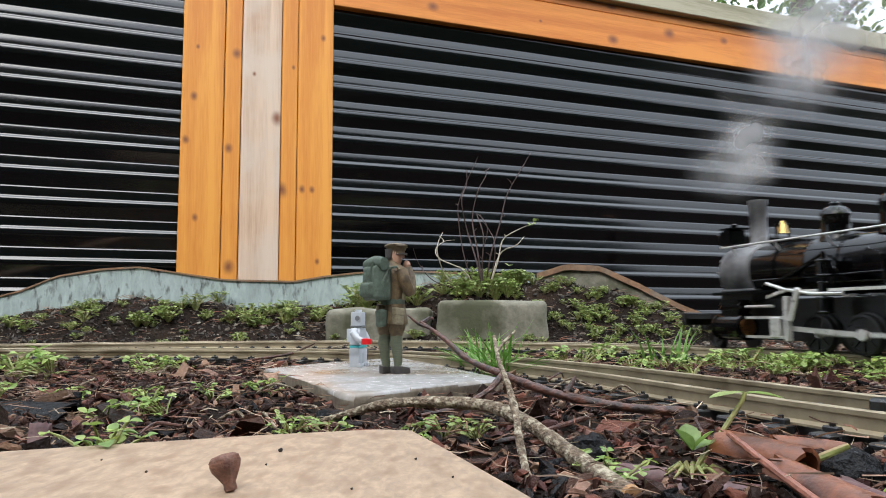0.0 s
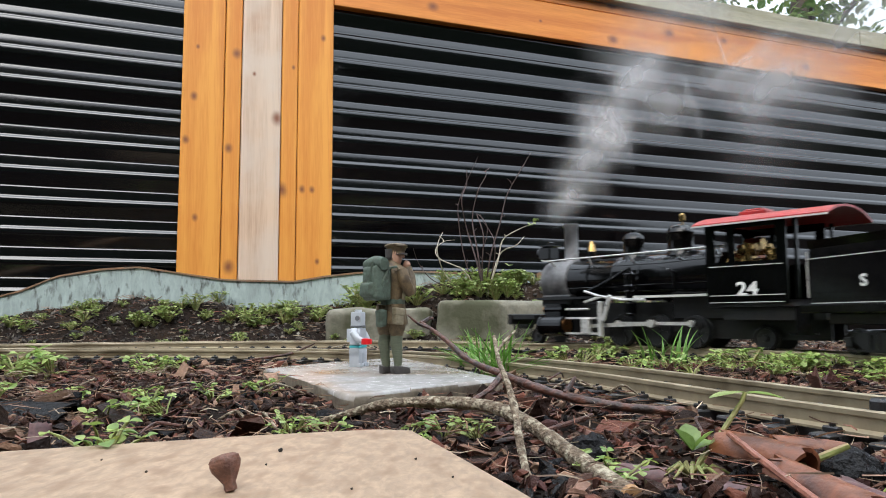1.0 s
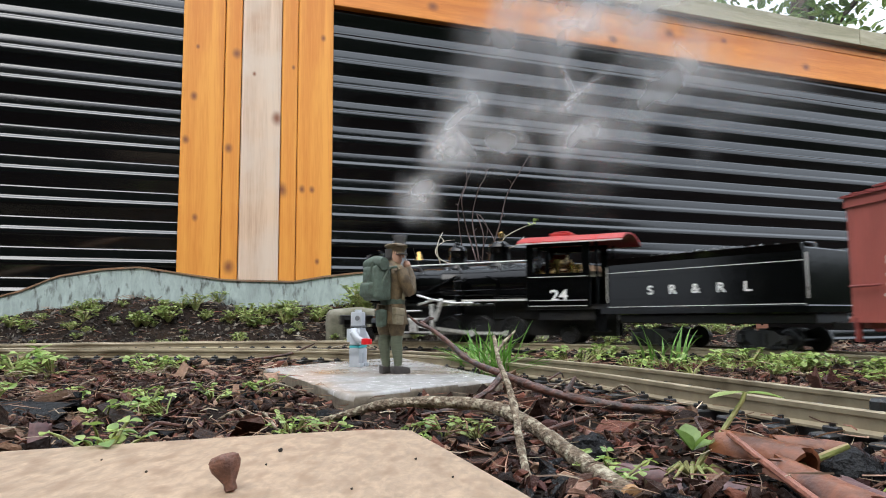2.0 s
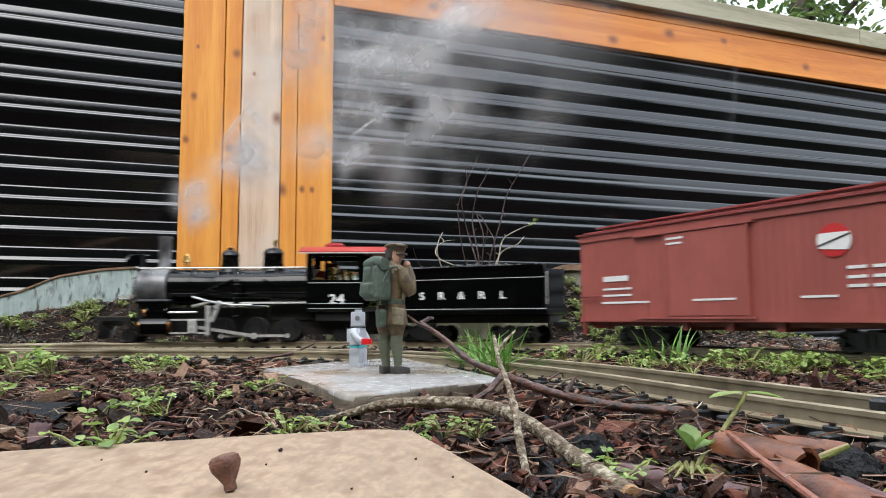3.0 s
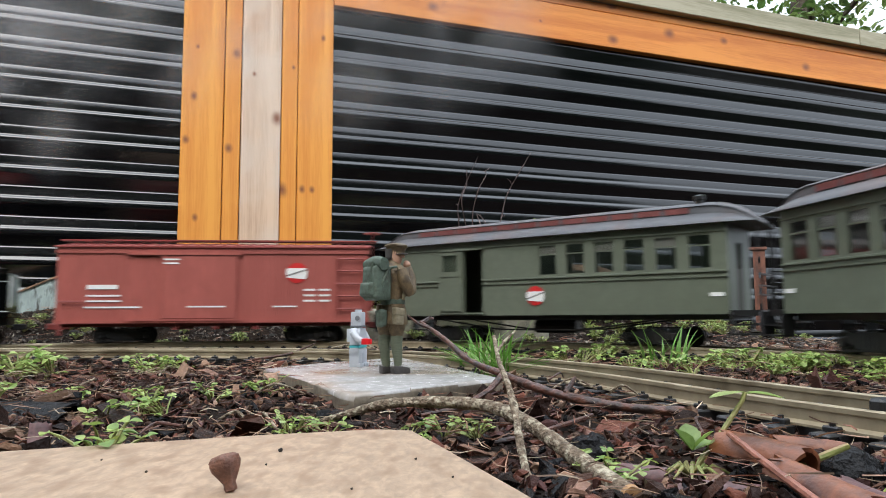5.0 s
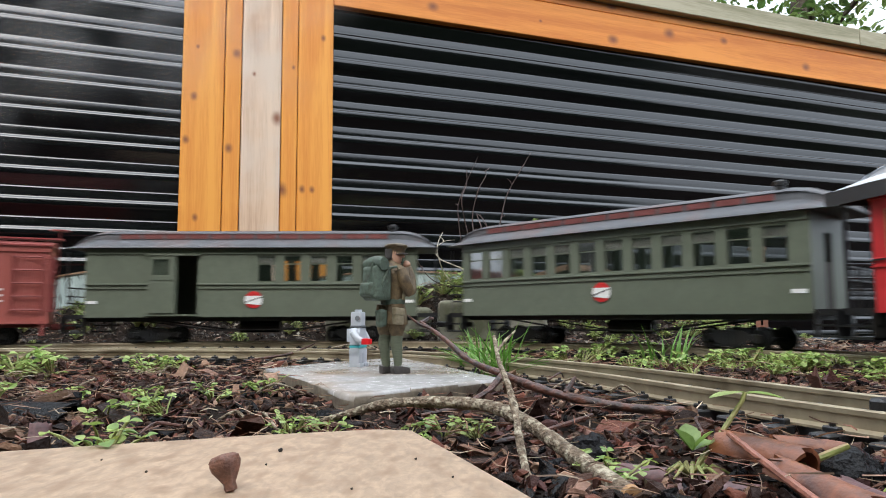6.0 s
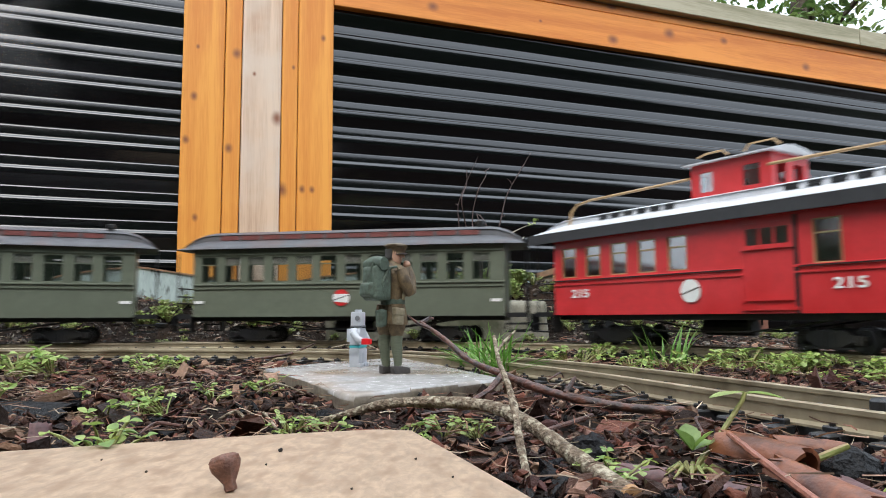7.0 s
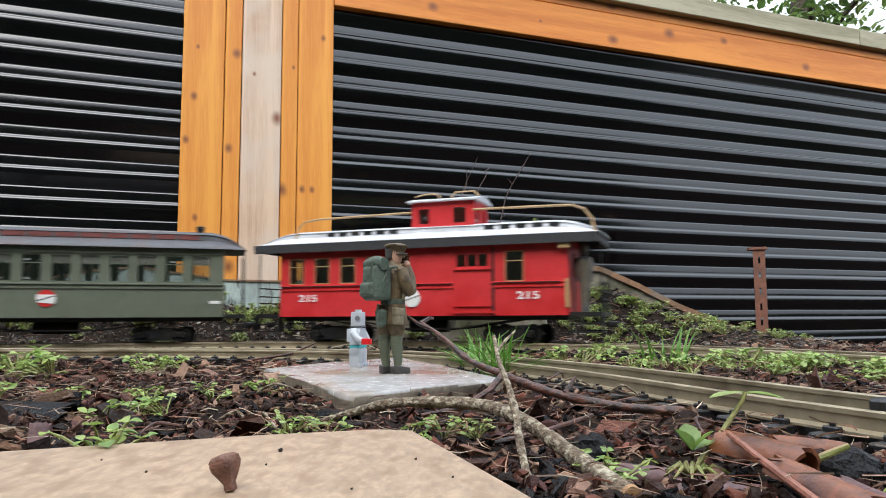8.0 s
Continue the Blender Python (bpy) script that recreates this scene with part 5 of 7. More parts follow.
# ---- materials of the garden ----
def ramp_material(name, colours, rough=0.6, bump=0.4, bump_scale=400.0, spec=0.5, translucent=0.0, grain=0.25, depth=0.0006):
    """A surface whose pieces each take one of several colours, with a fine grain."""
    m = bpy.data.materials.new(name)
    m.use_nodes = True
    n, l = m.node_tree.nodes, m.node_tree.links
    b = n["Principled BSDF"]
    geo, obi, add, frac = n.new("ShaderNodeNewGeometry"), n.new("ShaderNodeObjectInfo"), n.new("ShaderNodeMath"), n.new("ShaderNodeMath")
    add.operation, frac.operation = "ADD", "FRACT"
    l.new(geo.outputs["Random Per Island"], add.inputs[0])
    l.new(obi.outputs["Random"], add.inputs[1])
    l.new(add.outputs[0], frac.inputs[0])
    ramp = n.new("ShaderNodeValToRGB")
    els = ramp.color_ramp.elements
    while len(els) < len(colours):
        els.new(0.5)
    for k, c in enumerate(colours):
        els[k].position, els[k].color = k / max(1, len(colours) - 1), (*c, 1)
    l.new(frac.outputs[0], ramp.inputs["Fac"])
    co, nz = n.new("ShaderNodeTexCoord"), n.new("ShaderNodeTexNoise")
    nz.inputs["Scale"].default_value, nz.inputs["Detail"].default_value = bump_scale, 5
    l.new(co.outputs["Object"], nz.inputs["Vector"])
    rng, hsv = n.new("ShaderNodeMapRange"), n.new("ShaderNodeHueSaturation")
    rng.inputs["From Min"].default_value, rng.inputs["From Max"].default_value = 0.3, 0.7
    rng.inputs["To Min"].default_value, rng.inputs["To Max"].default_value = 1 - grain, 1 + grain
    l.new(nz.outputs["Fac"], rng.inputs["Value"])
    l.new(rng.outputs["Result"], hsv.inputs["Value"])
    l.new(ramp.outputs["Color"], hsv.inputs["Color"])
    l.new(hsv.outputs["Color"], b.inputs["Base Color"])
    b.inputs["Roughness"].default_value = rough
    b.inputs["Specular IOR Level"].default_value = spec
    bp = n.new("ShaderNodeBump")
    bp.inputs["Strength"].default_value, bp.inputs["Distance"].default_value = bump, depth
    l.new(nz.outputs["Fac"], bp.inputs["Height"])
    l.new(bp.outputs["Normal"], b.inputs["Normal"])
    if translucent:
        tr, mx = n.new("ShaderNodeBsdfTranslucent"), n.new("ShaderNodeMixShader")
        mx.inputs[0].default_value = translucent
        l.new(hsv.outputs["Color"], tr.inputs["Color"])
        l.new(b.outputs[0], mx.inputs[1])
        l.new(tr.outputs[0], mx.inputs[2])
        l.new(mx.outputs[0], n["Material Output"].inputs["Surface"])
    return m


M_BARK = ramp_material("wet_bark_chips", [(0.004, 0.003, 0.003), (0.045, 0.022, 0.016), (0.007, 0.005, 0.005), (0.16, 0.060, 0.040), (0.004, 0.003, 0.004), (0.11, 0.050, 0.045), (0.30, 0.185, 0.125), (0.010, 0.006, 0.005), (0.06, 0.028, 0.019), (0.006, 0.005, 0.005)], rough=0.36, spec=0.09, bump=1.0, depth=0.0012)
M_NEEDLE = ramp_material("dry_needles", [(0.17, 0.08, 0.04), (0.09, 0.04, 0.025), (0.26, 0.17, 0.10), (0.24, 0.070, 0.04), (0.42, 0.34, 0.23), (0.12, 0.06, 0.045)], rough=0.6)
M_LUMP = ramp_material("black_clinker", [(0.005, 0.005, 0.006), (0.012, 0.012, 0.013), (0.007, 0.007, 0.007)], rough=0.24, spec=0.10, bump=1.0, bump_scale=420, depth=0.0015)
M_GRIT = ramp_material("bank_soil_crumbs", [(0.012, 0.009, 0.007), (0.034, 0.025, 0.018), (0.016, 0.012, 0.009), (0.10, 0.075, 0.06), (0.006, 0.005, 0.004), (0.010, 0.008, 0.006), (0.24, 0.21, 0.17), (0.014, 0.010, 0.008)], rough=0.6, spec=0.35)
M_LEAF = ramp_material("fresh_weed_leaves", [(0.18, 0.31, 0.06), (0.30, 0.42, 0.10), (0.16, 0.26, 0.07), (0.40, 0.50, 0.17), (0.30, 0.38, 0.08)], rough=0.42, bump=0.3, translucent=0.35, grain=0.2)
M_LEAF_DULL = ramp_material("bank_weed_leaves", [(0.16, 0.24, 0.05), (0.24, 0.33, 0.08), (0.33, 0.39, 0.13), (0.12, 0.19, 0.045), (0.42, 0.46, 0.22)], rough=0.5, bump=0.3, translucent=0.3, grain=0.2)
M_STEM = ramp_material("yellow_green_stems", [(0.26, 0.30, 0.09), (0.33, 0.31, 0.13), (0.20, 0.28, 0.07), (0.30, 0.22, 0.10)], rough=0.5, translucent=0.15)
M_GRASS = ramp_material("grass_blades", [(0.09, 0.22, 0.03), (0.14, 0.30, 0.05), (0.20, 0.33, 0.08)], rough=0.45, translucent=0.3)
M_TWIG = material("grey_lichened_twig", (0.16, 0.12, 0.085), 0.9, spec=0.2, scale=500, vary=0.6, bump=1.0, bump_scale=700, second=(0.44, 0.39, 0.29), second_scale=420, second_amount=0.6, depth=0.002)
M_TWIG_RED = material("red_brown_wet_twig", (0.10, 0.038, 0.024), 0.42, scale=350, vary=0.4, bump=0.7, bump_scale=380, second=(0.028, 0.016, 0.013), second_scale=160, second_amount=0.75, depth=0.0016)
M_CURL = material("orange_brown_bark_curl", (0.18, 0.060, 0.026), 0.45, scale=200, vary=0.3, bump=0.6, bump_scale=320, second=(0.075, 0.028, 0.018), second_scale=120, second_amount=0.5, depth=0.001)
M_PINK_BARK = material("purplish_bark", (0.10, 0.045, 0.045), 0.5, scale=200, vary=0.5, bump=0.7, bump_scale=260, second=(0.20, 0.12, 0.12), second_scale=110, second_amount=0.4)
M_CUTWOOD = material("cut_twig_end", (0.36, 0.20, 0.09), 0.7, scale=400, vary=0.3, bump=0.4, second=(0.14, 0.07, 0.03), second_scale=250)
M_RUST = material("rusty_slotted_steel", (0.20, 0.085, 0.055), 0.75, metal=0.2, scale=90, vary=0.35, bump=0.4, second=(0.12, 0.06, 0.045), second_scale=20)
M_SHRUB = material("bare_shrub_stem", (0.055, 0.032, 0.030), 0.7, scale=200, vary=0.4, bump=0.5)
M_SHRUB_PALE = material("pale_dead_stem", (0.40, 0.35, 0.28), 0.7, scale=200, vary=0.25, bump=0.4)
M_TRUNK = material("tree_bark", (0.09, 0.07, 0.05), 0.9, scale=30, vary=0.4, bump=0.9, depth=0.01)
M_CROWN = ramp_material("tree_leaves", [(0.11, 0.21, 0.05), (0.17, 0.29, 0.07), (0.25, 0.34, 0.10), (0.08, 0.15, 0.04)], rough=0.5, translucent=0.35)

PAVER_EDGE = [(-0.34, 0.140), (-0.125, 0.2035), (-0.055, 0.2305), (-0.022, 0.2420), (-0.010, 0.2390), (0.000, 0.205), (0.018, 0.149), (0.055, 0.055), (0.05, 0.0), (-0.34, 0.0)]
SLAB_EDGE = [(-0.136, 0.537), (-0.114, 0.490), (-0.082, 0.425), (-0.052, 0.362), (-0.044, 0.354), (-0.004, 0.395), (0.034, 0.437), (0.0365, 0.447), (-0.002, 0.560), (-0.036, 0.662), (-0.050, 0.668), (-0.105, 0.598)]


def inside(poly, x, y):
    hit = False
    for (x0, y0), (x1, y1) in zip(poly, poly[1:] + poly[:1]):
        if (y0 > y) != (y1 > y) and x < (x1 - x0) * (y - y0) / (y1 - y0) + x0:
            hit = not hit
    return hit


def in_sight(x, y, slack=0.06):
    return abs(x) < 0.63 * y + slack


# ---- stones and boards ----
def make_paver():
    bm = bmesh.new()
    add_extrude(bm, PAVER_EDGE, "z", -0.020, 0.018)
    bmesh.ops.bevel(bm, geom=[e for e in bm.edges if all(v.co.z > 0.01 for v in e.verts)], offset=0.0022, segments=3, affect="EDGES", profile=0.6)
    solid("paver", bm, M_PAVER, "tan smooth stone paver lying in the bark", "paving stone", smooth=True)


def make_slab():
    bm = bmesh.new()
    add_extrude(bm, SLAB_EDGE, "z", -0.010, 0.0175)
    bmesh.ops.bevel(bm, geom=[e for e in bm.edges if all(v.co.z > 0.01 for v in e.verts)], offset=0.0036, segments=3, affect="EDGES", profile=0.5)
    bmesh.ops.subdivide_edges(bm, edges=[e for e in bm.edges if e.calc_length() > 0.02], cuts=2)
    for v in bm.verts:
        if v.co.z < 0.0150:
            v.co += noise.noise_vector(v.co * 70) * 0.002
    bm.normal_update()
    # upright faces take a darker, browner stone than the top
    for f in bm.faces:
        if abs(f.normal.z) < 0.3:
            f.material_index = 1
    slab = solid("stone_slab", bm, M_SLAB, "wet grey stone slab under the two small figures", "stone slab", smooth=True)
    slab.data.materials.append(M_SLAB_EDGE)


def make_block(x0, x1, y0, y1, z0, z1, seed):
    bm = bmesh.new()
    add_box(bm, x0, x1, y0, y1, z0, z1)
    bmesh.ops.bevel(bm, geom=bm.edges[:], offset=0.010, segments=3, affect="EDGES", profile=0.6)
    bmesh.ops.subdivide_edges(bm, edges=[e for e in bm.edges if e.calc_length() > 0.012], cuts=3, use_grid_fill=True)
    roughen(bm, 0.005, 22, seed)
    roughen(bm, 0.0018, 90, seed + 4)
    solid("concrete_block", bm, M_BLOCK, "mossy grey concrete block holding back the bank", "concrete block", "blocks along the bank", smooth=True)


def make_board(x0, x1, y, name, label, mat):
    xs = list(np.linspace(x0, x1, 46))
    bm = bmesh.new()
    add_extrude(bm, [(x0, -0.06)] + [(x1, -0.06)] + [(x, board_top(x) + 0.0015 * noise.noise(Vector((x * 20, 0, 3)))) for x in xs[::-1]], "y", y, y + 0.018)
    return solid(name, bm, mat, label, "painted board", "profile boards along the fence")


make_paver()
make_slab()
make_block(-0.200, -0.020, 1.195, 1.26, -0.01, 0.071, 1)
make_block(-0.010, 0.176, 1.185, 1.26, -0.01, 0.082, 5)
make_board(-1.0, 0.185, 1.42, "profile_board", "weathered blue-green painted board cut to a hilly outline", M_BOARD)
hump = make_board(0.187, 0.72, 1.415, "profile_board", "weathered grey-green board sloping to the ground, brown upper edge", M_BLOCK)
rim = bmesh.new()
xs = list(np.linspace(-0.99, 0.18, 60))
add_extrude(rim, [(x, board_top(x) + 0.0025) for x in xs] + [(x, board_top(x) - 0.0012 - 0.001 * noise.noise(Vector((x * 30, 1, 0)))) for x in xs[::-1]], "y", 1.417, 1.440)
part("edge_strip", rim, M_BOARD_EDGE, bpy.data.objects["profile_board"], "bare brown edge")
strip = bmesh.new()
xs = list(np.linspace(0.187, 0.715, 40))
add_extrude(strip, [(x, board_top(x) + 0.002) for x in xs] + [(x, board_top(x) - 0.0095 - 0.002 * noise.noise(Vector((x * 30, 1, 0)))) for x in xs[::-1]], "y", 1.409, 1.434)
part("edge_strip", strip, M_BOARD_EDGE, hump, "bare brown edge strip")


def make_post():
    post = thing("slotted_post", "rusty slotted steel post standing before the fence", "post", at=pose(0.853, 1.9, 0, 0, 0, -14))
    bm = bmesh.new()
    hollow_side(bm, -0.015, 0.015, 0, 0.003, -0.07, 0.232, [(-0.003, 0.003, z, z + 0.018) for z in (0.03, 0.07, 0.112, 0.155, 0.196)])
    add_box(bm, 0.012, 0.015, 0.003, 0.025, -0.07, 0.232)
    part("angle_bar", bm, M_RUST, post)
    cap = bmesh.new()
    add_box(cap, -0.026, 0.020, -0.004, 0.028, 0.232, 0.240, 0.001)
    part("cap_plate", cap, M_RUST, post)


make_post()


# ---- loose cover of the ground ----
def scatter_mesh(name, mat, label, category, items, corners, faces):
    """Many small pieces in one mesh: items are (matrix, per-corner jitter)."""
    verts, polys = [], []
    for m, jit in items:
        base = len(verts)
        for c, j in zip(corners, jit):
            verts.append(m @ (Vector(c) + j))
        polys += [[base + i for i in f] for f in faces]
    me = bpy.data.meshes.new(name)
    me.from_pydata(verts, [], polys)
    me.materials.append(mat)
    return tagged(new(name, me), label, category, kind="stuff")


CUBE_C = [(-0.5, -0.5, -0.5), (0.5, -0.5, -0.5), (0.5, 0.5, -0.5), (-0.5, 0.5, -0.5), (-0.5, -0.5, 0.5), (0.5, -0.5, 0.5), (0.5, 0.5, 0.5), (-0.5, 0.5, 0.5)]
CUBE_F = [(0, 3, 2, 1), (4, 5, 6, 7), (0, 1, 5, 4), (1, 2, 6, 5), (2, 3, 7, 6), (3, 0, 4, 7)]


ICO_C = [(math.cos(2 * math.pi * k / 5 + o) * 0.45, math.sin(2 * math.pi * k / 5 + o) * 0.45, z) for z, o in ((-0.24, 0.0), (0.24, math.pi / 5)) for k in range(5)] + [(0, 0, -0.5), (0, 0, 0.5)]
ICO_F = [(10, (k + 1) % 5, k) for k in range(5)] + [(11, 5 + k, 5 + (k + 1) % 5) for k in range(5)] + [(k, (k + 1) % 5, 5 + k) for k in range(5)] + [((k + 1) % 5, 5 + (k + 1) % 5, 5 + k) for k in range(5)]


def scatter(rng, count, y0, y1, test):
    done = 0
    while done < count:
        y = rng.uniform(y0, y1)
        x = rng.uniform(-0.63 * y - 0.06, 0.63 * y + 0.06)
        if test(x, y):
            done += 1
            yield x, y


def clear(x, y):
    return not inside(PAVER_EDGE, x, y) and not inside(SLAB_EDGE, x, y)


def make_chips(rng, count, y0, y1, size, name, mat, label, test, flat=0.36, lift=0.0, chunky=True):
    """Loose bits on the ground: torn lumps, or flat strips with square ends."""
    items = []
    corners, faces = (ICO_C, ICO_F) if chunky else (CUBE_C, CUBE_F)
    for x, y in scatter(rng, count, y0, y1, test):
        ln = size * min(rng.lognormvariate(0, 0.45), 2.4)
        w, h = ln * rng.uniform(0.25, 0.7), ln * rng.uniform(0.16, flat)
        low = -0.001 if rail_gap(x, y) < 0.034 else 0.0
        m = Matrix.Translation((x, y, ground_z(x, y) + rng.uniform(0, 0.55) * ln * 0.35 + low + lift)) @ Euler((rng.gauss(0, 0.6), rng.gauss(0, 0.5), rng.uniform(0, 6.28))).to_matrix().to_4x4() @ Matrix.Diagonal((ln * 1.15, w, h, 1))
        items.append((m, [Vector((rng.uniform(-0.22, 0.22), rng.uniform(-0.22, 0.22), rng.uniform(-0.25, 0.25))) for _ in corners]))
    scatter_mesh(name, mat, label, "bark mulch", items, corners, faces)


rng = random.Random(11)
make_chips(rng, 15000, 0.155, 0.62, 0.0034, "bark_mulch", M_BARK, "dark wet bark chips covering the soil", clear, flat=0.55)
make_chips(rng, 4200, 0.55, 1.16, 0.0062, "bark_mulch", M_BARK, "dark wet bark chips covering the soil", clear, flat=0.5)
make_chips(rng, 260, 0.17, 0.60, 0.0085, "bark_mulch", M_BARK, "large dark strips of wet bark", lambda x, y: clear(x, y) and rail_gap(x, y) > 0.045, flat=0.24, chunky=False)
make_chips(rng, 9000, 1.10, 1.42, 0.0050, "soil_crumbs", M_GRIT, "crumbs of dark soil and grit on the bank", lambda x, y: True, flat=0.8)
make_chips(rng, 520, 0.155, 0.5, 0.0045, "clinker", M_LUMP, "wet black clinker lumps among the bark", lambda x, y: clear(x, y) and rail_gap(x, y) > 0.04, flat=0.8)

TRI_C = [(-0.5, 0, -0.5), (-0.5, 0.5, 0.3), (-0.5, -0.5, 0.3), (0, 0, -0.4), (0, 0.5, 0.4), (0, -0.5, 0.4), (0.5, 0, -0.2), (0.5, 0.2, 0.1), (0.5, -0.2, 0.1)]
TRI_F = [(0, 1, 2), (0, 3, 4, 1), (1, 4, 5, 2), (2, 5, 3, 0), (3, 6, 7, 4), (4, 7, 8, 5), (5, 8, 6, 3), (6, 8, 7)]
items = []
for x, y in scatter(rng, 4200, 0.16, 1.41, lambda x, y: clear(x, y) and (rail_gap(x, y) > 0.03 or rng.random() < 0.15)):
    ln = rng.uniform(0.006, 0.016) * (0.7 + 0.8 * y)
    th = rng.choice((0.00028, 0.00034, 0.00042, 0.0006)) * (0.6 + 1.1 * y)
    m = Matrix.Translation((x, y, ground_z(x, y) + rng.uniform(0.003, 0.009))) @ Euler((rng.uniform(0, 6), rng.gauss(0, 0.13), rng.uniform(0, 6.28))).to_matrix().to_4x4() @ Matrix.Diagonal((ln, th, th, 1))
    bend = rng.uniform(-3, 3)
    items.append((m, [Vector((0, 0, 0))] * 3 + [Vector((0, bend, 0))] * 3 + [Vector((0, 0, 0))] * 3))
scatter_mesh("fallen_needles", M_NEEDLE, "dry brown needles and straws on the bark", "needles", items, TRI_C, TRI_F)


# ---- weeds ----
def add_leaflet(bm, m, ln, wd, fold=0.25, n=5):
    """A rounded leaflet with a folded midrib, from its base along +x."""
    prof = [0.0, 0.55, 0.92, 1.0, 0.72, 0.0][: n + 1]
    mid, lf, rt = [], [], []
    for k in range(n + 1):
        x = ln * k / n
        w = wd * 0.5 * prof[k]
        z = -0.10 * ln * (k / n) ** 2
        mid.append(bm.verts.new(m @ Vector((x, 0, z))))
        if 0 < k < n:
            lf.append(bm.verts.new(m @ Vector((x, w, z + w * fold))))
            rt.append(bm.verts.new(m @ Vector((x, -w, z + w * fold))))
    for edge, flip in ((lf, False), (rt, True)):
        for k in range(n):
            a, b = mid[k], mid[k + 1]
            if k == 0:
                f = [a, b, edge[0]]
            elif k == n - 1:
                f = [a, b, edge[-1]]
            else:
                f = [a, b, edge[k], edge[k - 1]]
            bm.faces.new(f[::-1] if flip else f)


def weed_meshes(rng, stems, height, leaf, spread, count=3, lean=0.6):
    sb, lb = bmesh.new(), bmesh.new()
    for k in range(stems):
        a = rng.uniform(0, 6.28)
        h = height * rng.uniform(0.35, 1.1)
        out = spread * rng.uniform(0.3, 1.0)
        dx, dy = math.cos(a) * out, math.sin(a) * out
        pts = [(dx * 0.08, dy * 0.08, -0.003), (dx * 0.35, dy * 0.35, h * 0.45), (dx * 0.75, dy * 0.75, h * 0.85), (dx, dy, h)]
        add_tube(sb, pts, [leaf * 0.16, leaf * 0.13, leaf * 0.10, leaf * 0.07], 5)
        turn = rng.uniform(0, 6.28)
        size = leaf * rng.uniform(0.65, 1.2)
        for j in range(count):
            m = Matrix.Translation((dx, dy, h)) @ Euler((rng.gauss(0, 0.2), rng.gauss(-0.1, 0.3), turn + j * 2 * math.pi / count + rng.gauss(0, 0.2))).to_matrix().to_4x4()
            add_leaflet(lb, m, size, size * rng.uniform(0.75, 1.0), rng.uniform(0.1, 0.45))
    for f in lb.faces:
        f.smooth = True
    return mesh_of("stem", sb, M_STEM, True), lb


def weed_kind(rng, stems, height, leaf, spread, mat, count=3):
    s, lb = weed_meshes(rng, stems, height, leaf, spread, count)
    return s, mesh_of("leaf_cluster", lb, mat, True)


def plant(kind, x, y, scale, turn, label, group, sink=0.0):
    m = Matrix.Translation((x, y, ground_z(x, y) - sink)) @ Matrix.Rotation(turn, 4, "Z")
    w = tagged(new("weed", None), label, "weed", group)
    w.matrix_basis = m
    for nm, me in (("stem", kind[0]), ("foliage", kind[1])):
        o = new(nm, me)
        o.parent = w
        o.scale = (scale, scale, scale)
        tagged(o, kind="stuff")
    return w


rng = random.Random(23)
NEAR = [weed_kind(rng, rng.randint(8, 14), 0.016, 0.0060, 0.024, M_LEAF) for _ in range(6)]
BANKW = [weed_kind(rng, rng.randint(16, 26), 0.030, 0.0095, 0.034, M_LEAF_DULL) for _ in range(6)]


def patch(kinds, count, cx, cy, rx, ry, scale, label, group, test=None):
    done = 0
    tries = 0
    while done < count and tries < count * 40:
        tries += 1
        x, y = rng.gauss(cx, rx), rng.gauss(cy, ry)
        if not clear(x, y) or rail_gap(x, y) < 0.032 or (test and not test(x, y)):
            continue
        done += 1
        plant(rng.choice(kinds), x, y, scale * rng.uniform(0.6, 1.25), rng.uniform(0, 6.28), label, group)


L_NEAR, G_NEAR = "small green three-leaved weed growing through the bark", "weeds in the bark"
L_BANK, G_BANK = "leafy green ground weed on the soil bank", "weeds on the bank"
patch(NEAR, 8, -0.150, 0.36, 0.035, 0.05, 0.72, L_NEAR, G_NEAR)
patch(NEAR, 11, -0.42, 0.72, 0.07, 0.035, 0.6, L_NEAR, G_NEAR)
patch(NEAR, 3, -0.375, 0.62, 0.02, 0.015, 1.6, L_NEAR, G_NEAR)
patch(NEAR, 5, -0.26, 0.62, 0.05, 0.05, 1.0, L_NEAR, G_NEAR)
patch(NEAR, 3, -0.10, 0.33, 0.03, 0.03, 0.55, L_NEAR, G_NEAR)
patch(NEAR, 3, 0.01, 0.30, 0.035, 0.02, 0.42, L_NEAR, G_NEAR)
patch(NEAR, 30, 0.27, 0.63, 0.06, 0.09, 0.8, L_NEAR, G_NEAR, lambda x, y: x > 0.12 and y > 0.42)
patch(NEAR, 18, 0.33, 0.55, 0.05, 0.08, 0.75, L_NEAR, G_NEAR, lambda x, y: x > 0.2 and y > 0.40)
patch(NEAR, 8, 0.13, 0.78, 0.05, 0.04, 0.9, L_NEAR, G_NEAR)
patch(BANKW, 10, -0.66, 1.30, 0.05, 0.03, 0.6, L_BANK, G_BANK)
patch(BANKW, 9, -0.50, 1.30, 0.04, 0.04, 0.7, L_BANK, G_BANK)
patch(BANKW, 20, -0.27, 1.31, 0.07, 0.04, 0.65, L_BANK, G_BANK)
patch(BANKW, 8, -0.10, 1.34, 0.05, 0.03, 0.9, L_BANK, G_BANK, lambda x, y: y > 1.27)
patch(BANKW, 40, 0.09, 1.34, 0.07, 0.03, 0.75, L_BANK, G_BANK, lambda x, y: y > 1.275 and x < 0.19)
patch(BANKW, 60, -0.30, 1.27, 0.28, 0.05, 0.30, L_BANK, G_BANK, lambda x, y: 1.16 < y < 1.40 and x < 0.1)
